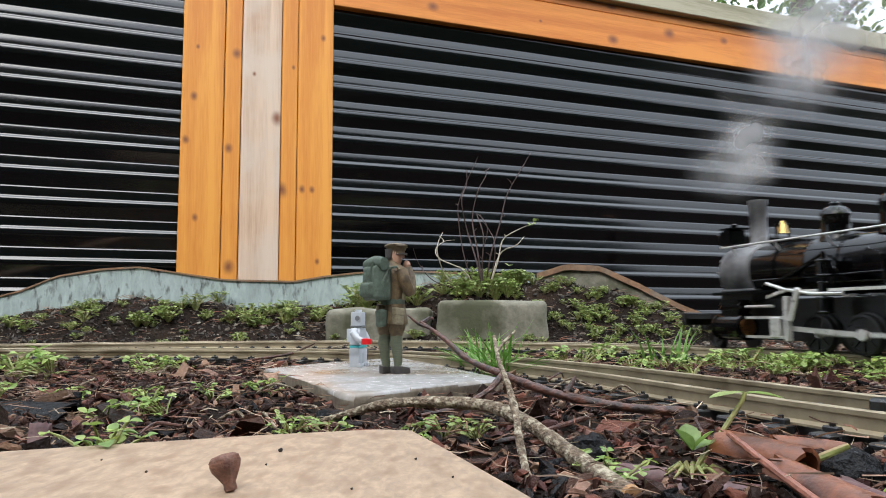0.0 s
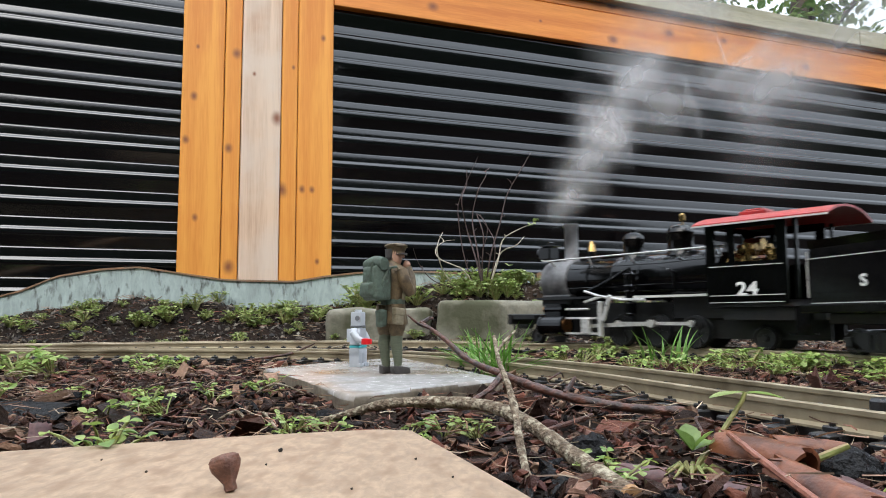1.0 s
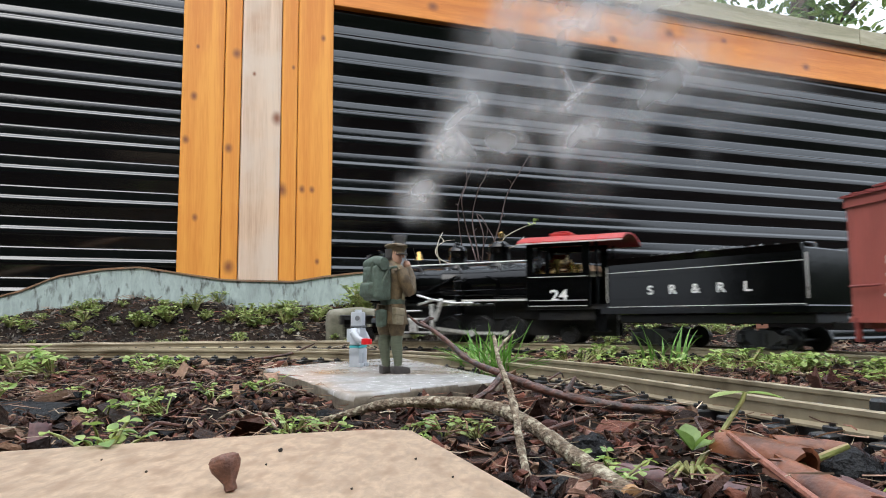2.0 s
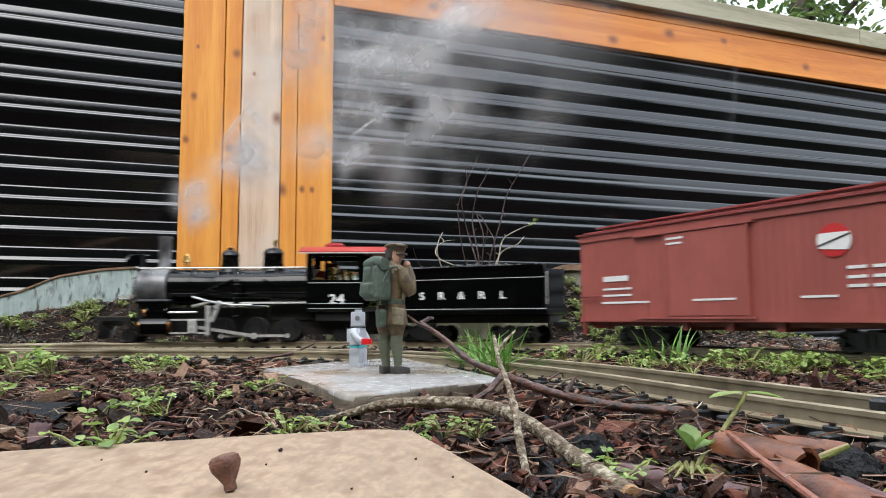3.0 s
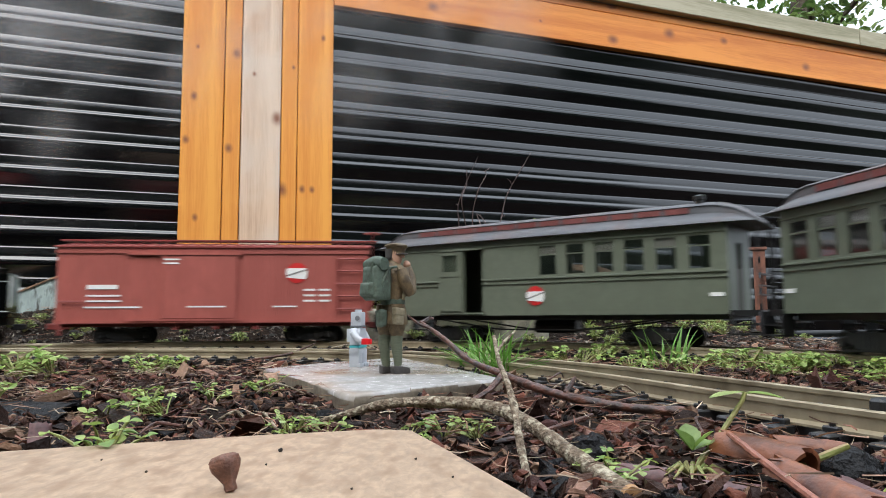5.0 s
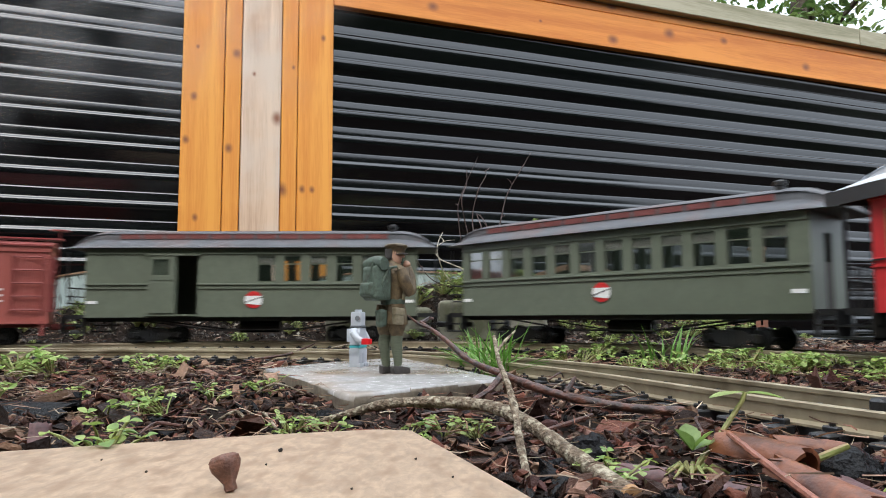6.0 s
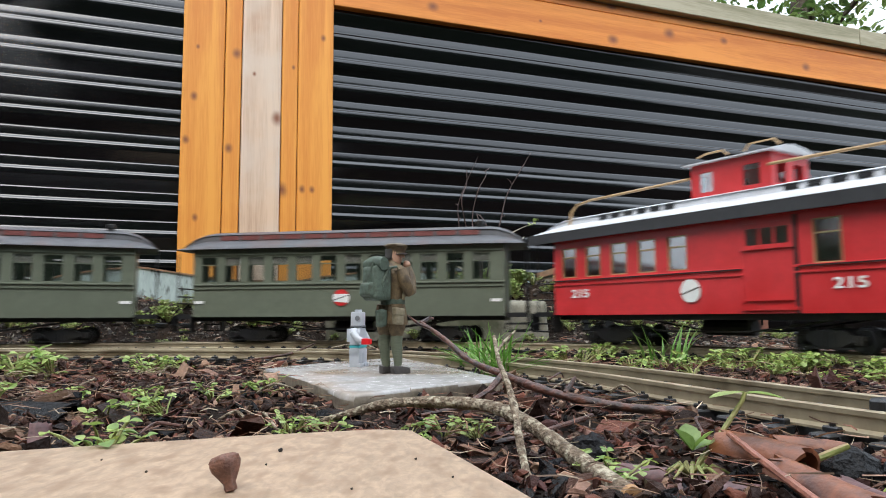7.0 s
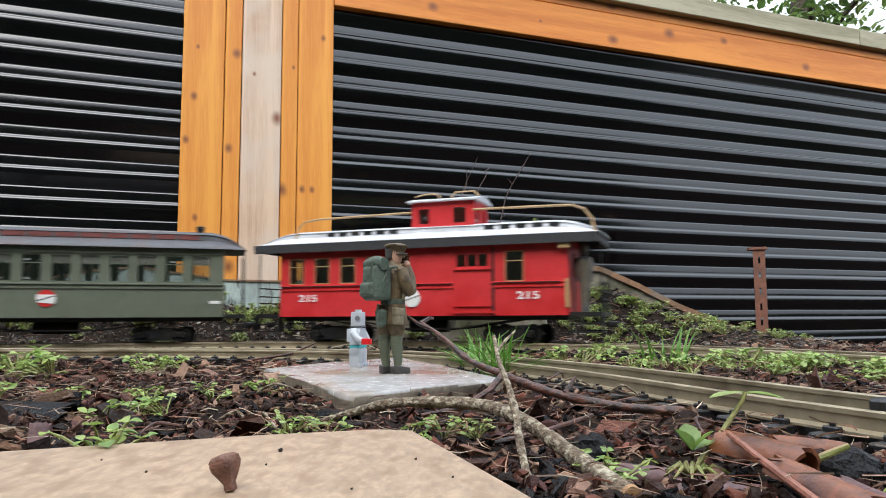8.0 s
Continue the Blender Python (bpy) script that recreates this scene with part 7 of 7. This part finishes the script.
def make_soldier():
    mats = [material("khaki_drab_paint", (0.120, 0.082, 0.040), 0.6, scale=400, vary=0.3, bump=0.4, bump_scale=500, second=(0.060, 0.040, 0.020), second_scale=220), material("grey_green_pack_paint", (0.075, 0.105, 0.080), 0.65, scale=400, vary=0.3, bump=0.5, bump_scale=500, second=(0.05, 0.065, 0.045), second_scale=150), material("painted_skin_tone", (0.45, 0.26, 0.18), 0.55, scale=400, vary=0.15, bump=0.2), material("grey_boot_paint", (0.055, 0.05, 0.048), 0.5, scale=400, vary=0.3, bump=0.3), material("puttee_green_paint", (0.10, 0.115, 0.075), 0.65, scale=700, vary=0.25, bump=0.5, bump_scale=900, stretch=(0.3, 0.3, 2)), material("pale_canvas_paint", (0.20, 0.17, 0.11), 0.65, scale=400, vary=0.25, bump=0.3)]
    bm = bmesh.new()
    def leg(y, x):
        return lambda b: add_tube(b, [(x + 0.001, y, 0.005), (x, y, 0.012), (x - 0.001, y, 0.020), (x, y, 0.0265)], [0.0032, 0.0036, 0.0046, 0.0044], 14)
    def thigh(y, x):
        return lambda b: add_tube(b, [(x, y, 0.0255), (x, y, 0.029), (x - 0.0005, y * 0.95, 0.036), (x - 0.0005, y * 0.8, 0.046)], [0.0048, 0.0060, 0.0068, 0.0072], 14)
    def boot(y, x):
        def f(b):
            vs = add_box(b, -0.0045, 0.0100, -0.0030, 0.0030, 0.0, 0.0055, 0.0016, segments=2)
            for v in vs:
                if v.co.x > 0.004:
                    v.co.z *= 1 - 0.35 * (v.co.x - 0.004) / 0.006
                v.co += Vector((x, y, 0))
        return f
    def squash(profile, sx, sy, at):
        return lambda b: add_lathe(b, profile, 20, Matrix.Translation(at) @ Matrix.Diagonal((sx, sy, 1, 1)))
    def rounded(x0, x1, y0, y1, z0, z1, r):
        return lambda b: add_box(b, x0, x1, y0, y1, z0, z1, r, segments=3)
    coloured(bm, mats, [
        (boot(-0.0045, 0.0025), 3), (boot(0.0050, -0.002), 3), (leg(-0.0045, 0.0025), 4), (leg(0.0050, -0.0024), 4), (thigh(-0.0048, 0.0022), 0), (thigh(0.0052, -0.0020), 0),
        (squash([(0.0125, 0.0330), (0.0128, 0.0340), (0.0112, 0.0420), (0.0098, 0.0470), (0.0100, 0.0520), (0.0112, 0.0600), (0.0113, 0.0660), (0.0095, 0.0715), (0.0050, 0.0745), (0.0042, 0.0765)], 0.80, 1.0, (0.0015, 0, 0)), 0),
        (squash([(0.0101, 0.0462), (0.0104, 0.0470), (0.0104, 0.0488), (0.0101, 0.0496)], 0.84, 1.03, (0.0015, 0, 0)), 1),
        (squash([(0.0030, 0.0735), (0.0042, 0.0760), (0.0050, 0.0790), (0.0051, 0.0815), (0.0046, 0.0845), (0.0030, 0.0860)], 1.0, 0.86, (0.0032, -0.0020, 0)), 2),
        (lambda b: bmesh.ops.create_icosphere(b, subdivisions=2, radius=0.0013, matrix=Matrix.Translation((0.0076, -0.0052, 0.0790))), 2),
        (squash([(0.0046, 0.0775), (0.0051, 0.0800), (0.0050, 0.0838)], 0.80, 0.92, (-0.0004, 0.0008, 0)), 3),
        (lambda b: add_lathe(b, [(0.0062, 0.0832), (0.0066, 0.0834), (0.0066, 0.0860), (0.0076, 0.0880), (0.0088, 0.0890), (0.0086, 0.0898), (0.0062, 0.0906), (0.0020, 0.0912)], 22, Matrix.Translation((0.0010, 0, -0.0030)) @ Matrix.Rotation(radians(2), 4, "Y")), 0),
        (lambda b: add_lathe(b, [(0.0080, 0.0828), (0.0080, 0.0835)], 18, Matrix.Translation((0.0056, -0.0034, -0.0024)) @ Matrix.Diagonal((0.7, 0.75, 1, 1))), 3),
        (lambda b: add_tube(b, [(0.0025, -0.0108, 0.0690), (0.0030, -0.0138, 0.0620), (0.0075, -0.0140, 0.0545), (0.0115, -0.0100, 0.0555), (0.0135, -0.0060, 0.0650), (0.0125, -0.0040, 0.0715)], [0.0046, 0.0046, 0.0042, 0.0040, 0.0034, 0.0028], 14), 0),
        (lambda b: add_tube(b, [(0.0025, 0.0108, 0.0690), (0.0040, 0.0135, 0.0600), (0.0110, 0.0110, 0.0530), (0.0150, 0.0040, 0.0550)], [0.0046, 0.0044, 0.0038, 0.0030], 12), 0),
        (lambda b: bmesh.ops.create_icosphere(b, subdivisions=2, radius=0.0030, matrix=Matrix.Translation((0.0118, -0.0035, 0.0735))), 2),
        (lambda b: bmesh.ops.create_icosphere(b, subdivisions=2, radius=0.0028, matrix=Matrix.Translation((0.0152, 0.0020, 0.0560))), 2),
        (rounded(-0.0205, -0.0055, -0.0105, 0.0105, 0.0490, 0.0720, 0.0040), 1), (rounded(-0.0238, -0.0060, -0.0088, 0.0088, 0.0515, 0.0610, 0.0038), 1),
        (lambda b: add_tube(b, [(-0.0135, -0.0125, 0.0730), (-0.0140, 0.0, 0.0742), (-0.0135, 0.0125, 0.0730)], [0.0042, 0.0046, 0.0042], 14), 1),
        (lambda b: add_tube(b, [(-0.0135, -0.0095, 0.0510), (-0.0145, -0.0105, 0.0600), (-0.0100, -0.0110, 0.0700), (-0.0020, -0.0115, 0.0715)], 0.0010, 6), 1),
        (lambda b: add_tube(b, [(-0.0195, -0.0045, 0.0510), (-0.0215, -0.0045, 0.0600), (-0.0190, -0.0045, 0.0740)], 0.0009, 6), 1),
        (lambda b: add_tube(b, [(-0.0020, -0.0115, 0.0715), (0.0040, -0.0128, 0.0640), (0.0035, -0.0112, 0.0490)], 0.0009, 6), 5),
        (rounded(-0.0062, 0.0012, -0.0165, -0.0105, 0.0330, 0.0430, 0.0018), 5), (rounded(-0.0066, 0.0016, -0.0170, -0.0110, 0.0390, 0.0438, 0.0012), 5),
        (rounded(-0.0140, -0.0080, -0.0075, 0.0010, 0.0310, 0.0430, 0.0024), 1),
    ])
    bmesh.ops.subdivide_edges(bm, edges=[e for e in bm.edges if e.calc_length() > 0.0016], cuts=1, use_grid_fill=True)
    roughen(bm, 0.0007, 170, 3)
    roughen(bm, 0.0004, 480, 7)
    bmesh.ops.scale(bm, vec=(0.9, 0.88, 1.0), verts=bm.verts[:])
    me = mesh_of("soldier_statuette", bm, None, True, 50)
    for m in mats:
        me.materials.append(m)
    ob = new("soldier_statuette", me)
    ob.matrix_basis = pose(-0.0352, 0.481, 0.0175, 0, 0, 36)
    tagged(ob, "painted soldier statuette in khaki with a green pack", "statuette")


def make_robot():
    mats = [material("pale_grey_plastic", (0.44, 0.47, 0.51), 0.35, scale=200, vary=0.06, bump=0.03), material("red_plastic_claw", (0.65, 0.015, 0.02), 0.35, scale=200, vary=0.08, bump=0.02), material("teal_print", (0.05, 0.36, 0.40), 0.4, scale=200, vary=0.08, bump=0), material("dark_print", (0.13, 0.14, 0.15), 0.4, scale=200, vary=0.08, bump=0)]
    bm = bmesh.new()
    def blk(*a):
        return lambda b: add_box(b, *a, segments=2)
    def torso(b):
        vs = add_box(b, -0.0030, 0.0050, -0.0076, 0.0076, 0.0165, 0.0295, 0.0006)
        for v in vs:
            v.co.y *= 1 - 0.22 * (v.co.z - 0.0165) / 0.013
    coloured(bm, mats, [
        (blk(-0.0030, 0.0052, -0.0076, -0.0004, 0.0, 0.0125, 0.0007), 0), (blk(-0.0030, 0.0052, 0.0004, 0.0076, 0.0, 0.0125, 0.0007), 0), (blk(0.0020, 0.0066, -0.0076, -0.0004, 0.0, 0.0028, 0.0006), 0), (blk(0.0020, 0.0066, 0.0004, 0.0076, 0.0, 0.0028, 0.0006), 0),
        (lambda b: add_rod(b, (0.001, -0.0076, 0.0118), (0.001, 0.0076, 0.0118), 0.0042, sides=18), 0), (blk(-0.0028, 0.0050, -0.0078, 0.0078, 0.0145, 0.0163, 0.0004), 2),
        (torso, 0), (blk(-0.0065, -0.0028, -0.0050, 0.0050, 0.0190, 0.0290, 0.0006), 0),
        (lambda b: add_tube(b, [(0.001, -0.0068, 0.0275), (0.0015, -0.0092, 0.0255), (0.0050, -0.0098, 0.0215), (0.0090, -0.0098, 0.0200)], [0.0026, 0.0030, 0.0027, 0.0024], 12), 0),
        (lambda b: add_tube(b, [(0.001, 0.0068, 0.0275), (0.0015, 0.0092, 0.0250), (0.0045, 0.0098, 0.0200)], [0.0026, 0.0030, 0.0025], 12), 0),
        (lambda b: add_lathe(b, [(0.0016, -0.0024), (0.0034, -0.0020), (0.0034, 0.0020), (0.0016, 0.0024)], 14, Matrix.Translation((0.0118, -0.0098, 0.0195))), 1), (blk(0.0125, 0.0165, -0.0115, -0.0082, 0.0175, 0.0215, 0.0008), 1),
        (lambda b: add_rod(b, (0.001, 0, 0.029), (0.001, 0, 0.0308), 0.0032, sides=16), 0), (blk(-0.0036, 0.0052, -0.0042, 0.0042, 0.0303, 0.0420, 0.0010), 0), (blk(-0.0040, 0.0056, -0.0045, 0.0045, 0.0302, 0.0316, 0.0003), 3),
        (lambda b: add_rod(b, (0.001, 0, 0.042), (0.001, 0, 0.0438), 0.0028, sides=16), 0), (lambda b: add_rod(b, (0.0025, -0.0047, 0.0372), (0.0025, -0.0053, 0.0372), 0.0019, sides=14), 3),
    ])
    me = mesh_of("toy_robot", bm, None, True, 35)
    for m in mats:
        me.materials.append(m)
    ob = new("toy_robot", me)
    ob.matrix_basis = pose(-0.0672, 0.553, 0.0175, 0, 0, -18)
    tagged(ob, "pale grey plastic toy robot figure with a red claw", "toy figure")


make_soldier()
make_robot()


# ---- a tree behind the fence ----
def make_tree(x, y, height, seed, spread):
    r = random.Random(seed)
    tree = thing("tree", "broad leafy green tree behind the fence", "tree", "trees behind the fence", at=Matrix.Translation((x, y, -0.06)))
    tb = bmesh.new()
    add_tube(tb, [(0, 0, 0), (0.05, 0, height * 0.25), (-0.05, 0.05, height * 0.5), (0.05, 0, height * 0.8), (0, 0, height)], [0.14, 0.12, 0.09, 0.05, 0.015], 10)
    part("trunk", tb, M_TRUNK, tree, smooth=True)
    cb = []
    lim = bmesh.new()
    for k in range(26):
        a, h = r.uniform(0, 6.28), height * r.uniform(0.35, 0.95)
        ln = spread * r.uniform(0.5, 1.0) * (1.15 - 0.5 * h / height)
        tip = Vector((math.cos(a) * ln, math.sin(a) * ln, h + ln * r.uniform(-0.1, 0.3)))
        mid = Vector((math.cos(a) * ln * 0.5, math.sin(a) * ln * 0.5, h + ln * 0.12))
        add_tube(lim, [(0, 0, h * 0.92), mid, tip], [0.03, 0.018, 0.006], 6)
        for j in range(230):
            u = r.uniform(0.25, 1.05)
            cb.append((Vector((0, 0, h * 0.95)).lerp(tip, u) + Vector((r.gauss(0, 0.14), r.gauss(0, 0.14), r.gauss(0, 0.10))), r))
    part("limb", lim, M_TRUNK, tree, smooth=True)
    verts, faces = [], []
    for p, rr in cb:
        m = Euler((rr.uniform(-0.9, 0.9), rr.uniform(-0.9, 0.9), rr.uniform(0, 6.28))).to_matrix()
        s = rr.uniform(0.025, 0.05)
        b = len(verts)
        for q in ((-1, 0, 0), (-0.3, 0.5, 0.1), (0.5, 0.4, 0.1), (1.1, 0, -0.1), (0.5, -0.4, 0.1), (-0.3, -0.5, 0.1)):
            verts.append(p + m @ (Vector(q) * s))
        faces += [(b, b + 1, b + 2, b + 3), (b, b + 3, b + 4, b + 5)]
    me = bpy.data.meshes.new("crown")
    me.from_pydata(verts, [], faces)
    me.materials.append(M_CROWN)
    tagged(part("crown", me, None, tree), kind="stuff")


make_tree(3.0, 5.6, 4.6, 3, 1.7)
make_tree(4.6, 6.2, 5.0, 8, 1.9)
make_tree(2.2, 7.2, 4.9, 12, 1.6)


# ---- steam ----
def steam_material(name, strength, scale):
    m = bpy.data.materials.new(name)
    m.use_nodes = True
    n, l = m.node_tree.nodes, m.node_tree.links
    for q in list(n):
        if q.type == "BSDF_PRINCIPLED":
            n.remove(q)
    uv, sub, ln = n.new("ShaderNodeUVMap"), n.new("ShaderNodeVectorMath"), n.new("ShaderNodeVectorMath")
    sub.operation, ln.operation = "SUBTRACT", "LENGTH"
    sub.inputs[1].default_value = (0.5, 0.5, 0)
    l.new(uv.outputs["UV"], sub.inputs[0])
    l.new(sub.outputs["Vector"], ln.inputs[0])
    fall = n.new("ShaderNodeMapRange")
    fall.interpolation_type = "SMOOTHERSTEP"
    fall.inputs["From Min"].default_value, fall.inputs["From Max"].default_value = 0.5, 0.02
    l.new(ln.outputs["Value"], fall.inputs["Value"])
    co, nz = n.new("ShaderNodeTexCoord"), n.new("ShaderNodeTexNoise")
    nz.inputs["Scale"].default_value, nz.inputs["Detail"].default_value, nz.inputs["Roughness"].default_value, nz.inputs["Distortion"].default_value = scale, 2.5, 0.45, 0.0
    l.new(co.outputs["Object"], nz.inputs["Vector"])
    cut = n.new("ShaderNodeMapRange")
    cut.interpolation_type = "SMOOTHSTEP"
    cut.inputs["From Min"].default_value, cut.inputs["From Max"].default_value = 0.40, 0.72
    l.new(nz.outputs["Fac"], cut.inputs["Value"])
    mul, mul2 = n.new("ShaderNodeMath"), n.new("ShaderNodeMath")
    mul.operation = mul2.operation = "MULTIPLY"
    l.new(fall.outputs["Result"], mul.inputs[0])
    l.new(cut.outputs["Result"], mul.inputs[1])
    l.new(mul.outputs[0], mul2.inputs[0])
    mul2.inputs[1].default_value = strength
    clear_s, dif, tra, half_s, mx = n.new("ShaderNodeBsdfTransparent"), n.new("ShaderNodeBsdfDiffuse"), n.new("ShaderNodeBsdfTranslucent"), n.new("ShaderNodeMixShader"), n.new("ShaderNodeMixShader")
    dif.inputs["Color"].default_value = tra.inputs["Color"].default_value = (0.74, 0.73, 0.73, 1)
    half_s.inputs[0].default_value = 0.5
    l.new(dif.outputs[0], half_s.inputs[1])
    l.new(tra.outputs[0], half_s.inputs[2])
    l.new(mul2.outputs[0], mx.inputs[0])
    l.new(clear_s.outputs[0], mx.inputs[1])
    l.new(half_s.outputs[0], mx.inputs[2])
    l.new(mx.outputs[0], n["Material Output"].inputs["Surface"])
    return m


M_STEAM = steam_material("dense_steam", 0.42, 11)
M_STEAM_THIN = steam_material("thin_steam", 0.10, 8)
PUFFS = []


def veil_mesh(rr, size, mat):
    """A cupped veil of steam that fades to nothing at its rim."""
    bm = bmesh.new()
    uvl = bm.loops.layers.uv.new("UVMap")
    c = Vector((rr.gauss(0, 0.22), rr.gauss(0, 0.20), rr.gauss(0, 0.25))) * size
    rad = size * rr.uniform(0.7, 1.1)
    m = Matrix.Translation(c) @ Euler((rr.gauss(0, 0.35), 0, rr.gauss(0, 0.5))).to_matrix().to_4x4() @ pose(0, 0, 0, 90, 0, 0)
    tip = (bm.verts.new(m @ Vector((0, 0, 0.14 * rad))), (0.5, 0.5))
    rows = []
    for i in range(1, 6):
        q = i / 5
        ring = []
        for j in range(16):
            a = 2 * math.pi * j / 16
            ring.append((bm.verts.new(m @ Vector((rad * q * math.cos(a), rad * q * math.sin(a), 0.14 * rad * (1 - q * q)))), (0.5 + 0.5 * q * math.cos(a), 0.5 + 0.5 * q * math.sin(a))))
        rows.append(ring)
    quads = [[tip, rows[0][(j + 1) % 16], rows[0][j]] for j in range(16)]
    for a, b in zip(rows, rows[1:]):
        quads += [[a[j], a[(j + 1) % 16], b[(j + 1) % 16], b[j]] for j in range(16)]
    for ids in quads:
        f = bm.faces.new([v for v, _ in ids])
        f.smooth = True
        for lp, (_, t) in zip(f.loops, ids):
            lp[uvl].uv = t
    me = bpy.data.meshes.new("veil")
    bm.to_mesh(me)
    bm.free()
    me.materials.append(mat)
    return me


def make_steam():
    """Billows that follow the engine: (metres behind the stack, height, size, dense or thin, lag in metres a second, climb in metres a second, drift)."""
    rr = random.Random(41)
    rows = []
    for k in range(8):
        rows.append((0.004 + 0.014 * k + rr.uniform(-0.01, 0.01), 0.222 + 0.020 * k, 0.045 + 0.006 * k, True, 0.010, 0.0))
    for k in range(16):
        rows.append((rr.uniform(0.12, 0.46), rr.uniform(0.29, 0.56), rr.uniform(0.07, 0.115), True, 0.018, 0.006))
    for k in range(9):
        rows.append((0.10 + 0.05 * k, rr.uniform(0.27, 0.50), 0.11, False, 0.025, 0.008))
    for k in range(12):
        rows.append((0.42 + 0.065 * k + rr.uniform(-0.03, 0.03), rr.uniform(0.36, 0.58), 0.15, False, 0.035, 0.010))
    for back, z, size, dense, lag, climb in rows:
        ob = thing("steam_puff", "white billow of steam drifting from the smokestack", "steam", "billows of steam")
        for k in range(3):
            part("veil", veil_mesh(rr, size, M_STEAM if dense else M_STEAM_THIN), None, ob)
        PUFFS.append((ob, back, z, lag, climb, rr.uniform(0, 6.28), rr.uniform(-0.02, 0.05)))


make_steam()


# ---- motion ----
RUN = [(0, 1.551), (0.5, 1.4225), (1.0, 1.3050), (1.5, 1.1830), (2.0, 1.046), (2.4, 0.916), (2.8, 0.7685), (3.0, 0.6985), (3.5, 0.5150), (4.0, 0.3300), (4.5, 0.1345), (5.0, -0.080), (5.5, -0.306), (6.0, -0.5285), (6.5, -0.733), (7.0, -0.9405), (7.5, -1.1490), (8.0, -1.3650)]


def run_at(t):
    """How far along the line the middle of the boxcar stands: a smooth curve through RUN."""
    k = max(i for i in range(len(RUN) - 1) if RUN[i][0] <= t + 1e-9)
    def slope(i):
        a, b = RUN[max(i - 1, 0)], RUN[min(i + 1, len(RUN) - 1)]
        return (b[1] - a[1]) / (b[0] - a[0])
    (t0, s0), (t1, s1) = RUN[k], RUN[k + 1]
    h = t1 - t0
    u = (t - t0) / h
    return (2 * u ** 3 - 3 * u ** 2 + 1) * s0 + (u ** 3 - 2 * u ** 2 + u) * h * slope(k) + (-2 * u ** 3 + 3 * u ** 2) * s1 + (u ** 3 - u ** 2) * h * slope(k + 1)


def car_pose(s, h):
    a, b = line_at(s - h)[0], line_at(s + h)[0]
    d = b - a
    m = (a + b) / 2
    return Matrix.Translation((m.x, m.y, RAIL_TOP)) @ Matrix.Rotation(math.atan2(d.y, d.x), 4, "Z")


def motions():
    tenths = [k / 10 for k in range(81)]
    ticks = [k / 30 for k in range(241)]
    spans = {car: (o, h) for car, o, h in CARS if o is not None}
    for car, (o, h) in spans.items():
        walk(car, [(t, car_pose(run_at(t) + o, h)) for t in tenths])
    o, h = spans[bpy.data.objects["caboose"]]
    walk(figurine, [(t, car_pose(run_at(t) + o, h) @ Matrix.Translation((0.226, -0.026, 0.0405))) for t in tenths])
    for t_ob, car, x in TRUCKS:
        o, h = spans[car]
        rows = []
        for t in tenths:
            m = car_pose(run_at(t) + o, h)
            d = line_at(run_at(t) + o + x)[1]
            rows.append((t, Matrix.Translation((x, 0, 0)) @ Matrix.Rotation(math.atan2(d.y, d.x) - m.to_euler().z, 4, "Z")))
        walk(t_ob, rows)
    for w, place, r in WHEELS:
        walk(w, [(t, Matrix.Translation(place) @ Matrix.Rotation((run_at(t) - RUN[0][1]) / r, 4, "Y")) for t in ticks])
    throw = 0.0085
    for blk, side_rod, main_rod, side in RODS:
        rows_b, rows_s, rows_m = [], [], []
        for t in ticks:
            a = (run_at(t) - RUN[0][1]) / 0.0175 + (0 if side < 0 else math.pi / 2)
            px, pz = throw * math.cos(a), -throw * math.sin(a)
            reach = math.sqrt(0.086 ** 2 - (0.0175 + pz - 0.0228) ** 2)
            cx = 0.002 + px - reach
            tilt = math.atan2(-(0.0175 + pz - 0.0228), reach)
            rows_b.append((t, Matrix.Translation((cx, 0, 0))))
            rows_s.append((t, Matrix.Translation((0.002 + px, side * 0.0335, 0.0175 + pz))))
            rows_m.append((t, Matrix.Translation((cx, side * 0.0375, 0.0228)) @ Matrix.Rotation(tilt, 4, "Y")))
        walk(blk, rows_b)
        walk(side_rod, rows_s)
        walk(main_rod, rows_m)
    for ob, back, z, lag, climb, phase, depth in PUFFS:
        rows = []
        for t in tenths:
            p, d = line_at(run_at(t) - 0.8776 + back + lag * t)
            sway = Vector((0.012 * math.sin(1.7 * t + phase), depth + 0.010 * math.cos(1.3 * t + phase), 0.010 * math.sin(2.1 * t + phase)))
            rows.append((t, Matrix.Translation(p + sway + Vector((0, 0, z + climb * t))) @ Matrix.Rotation(0.25 * math.sin(0.8 * t + phase), 4, "Y")))
        walk(ob, rows)


motions()
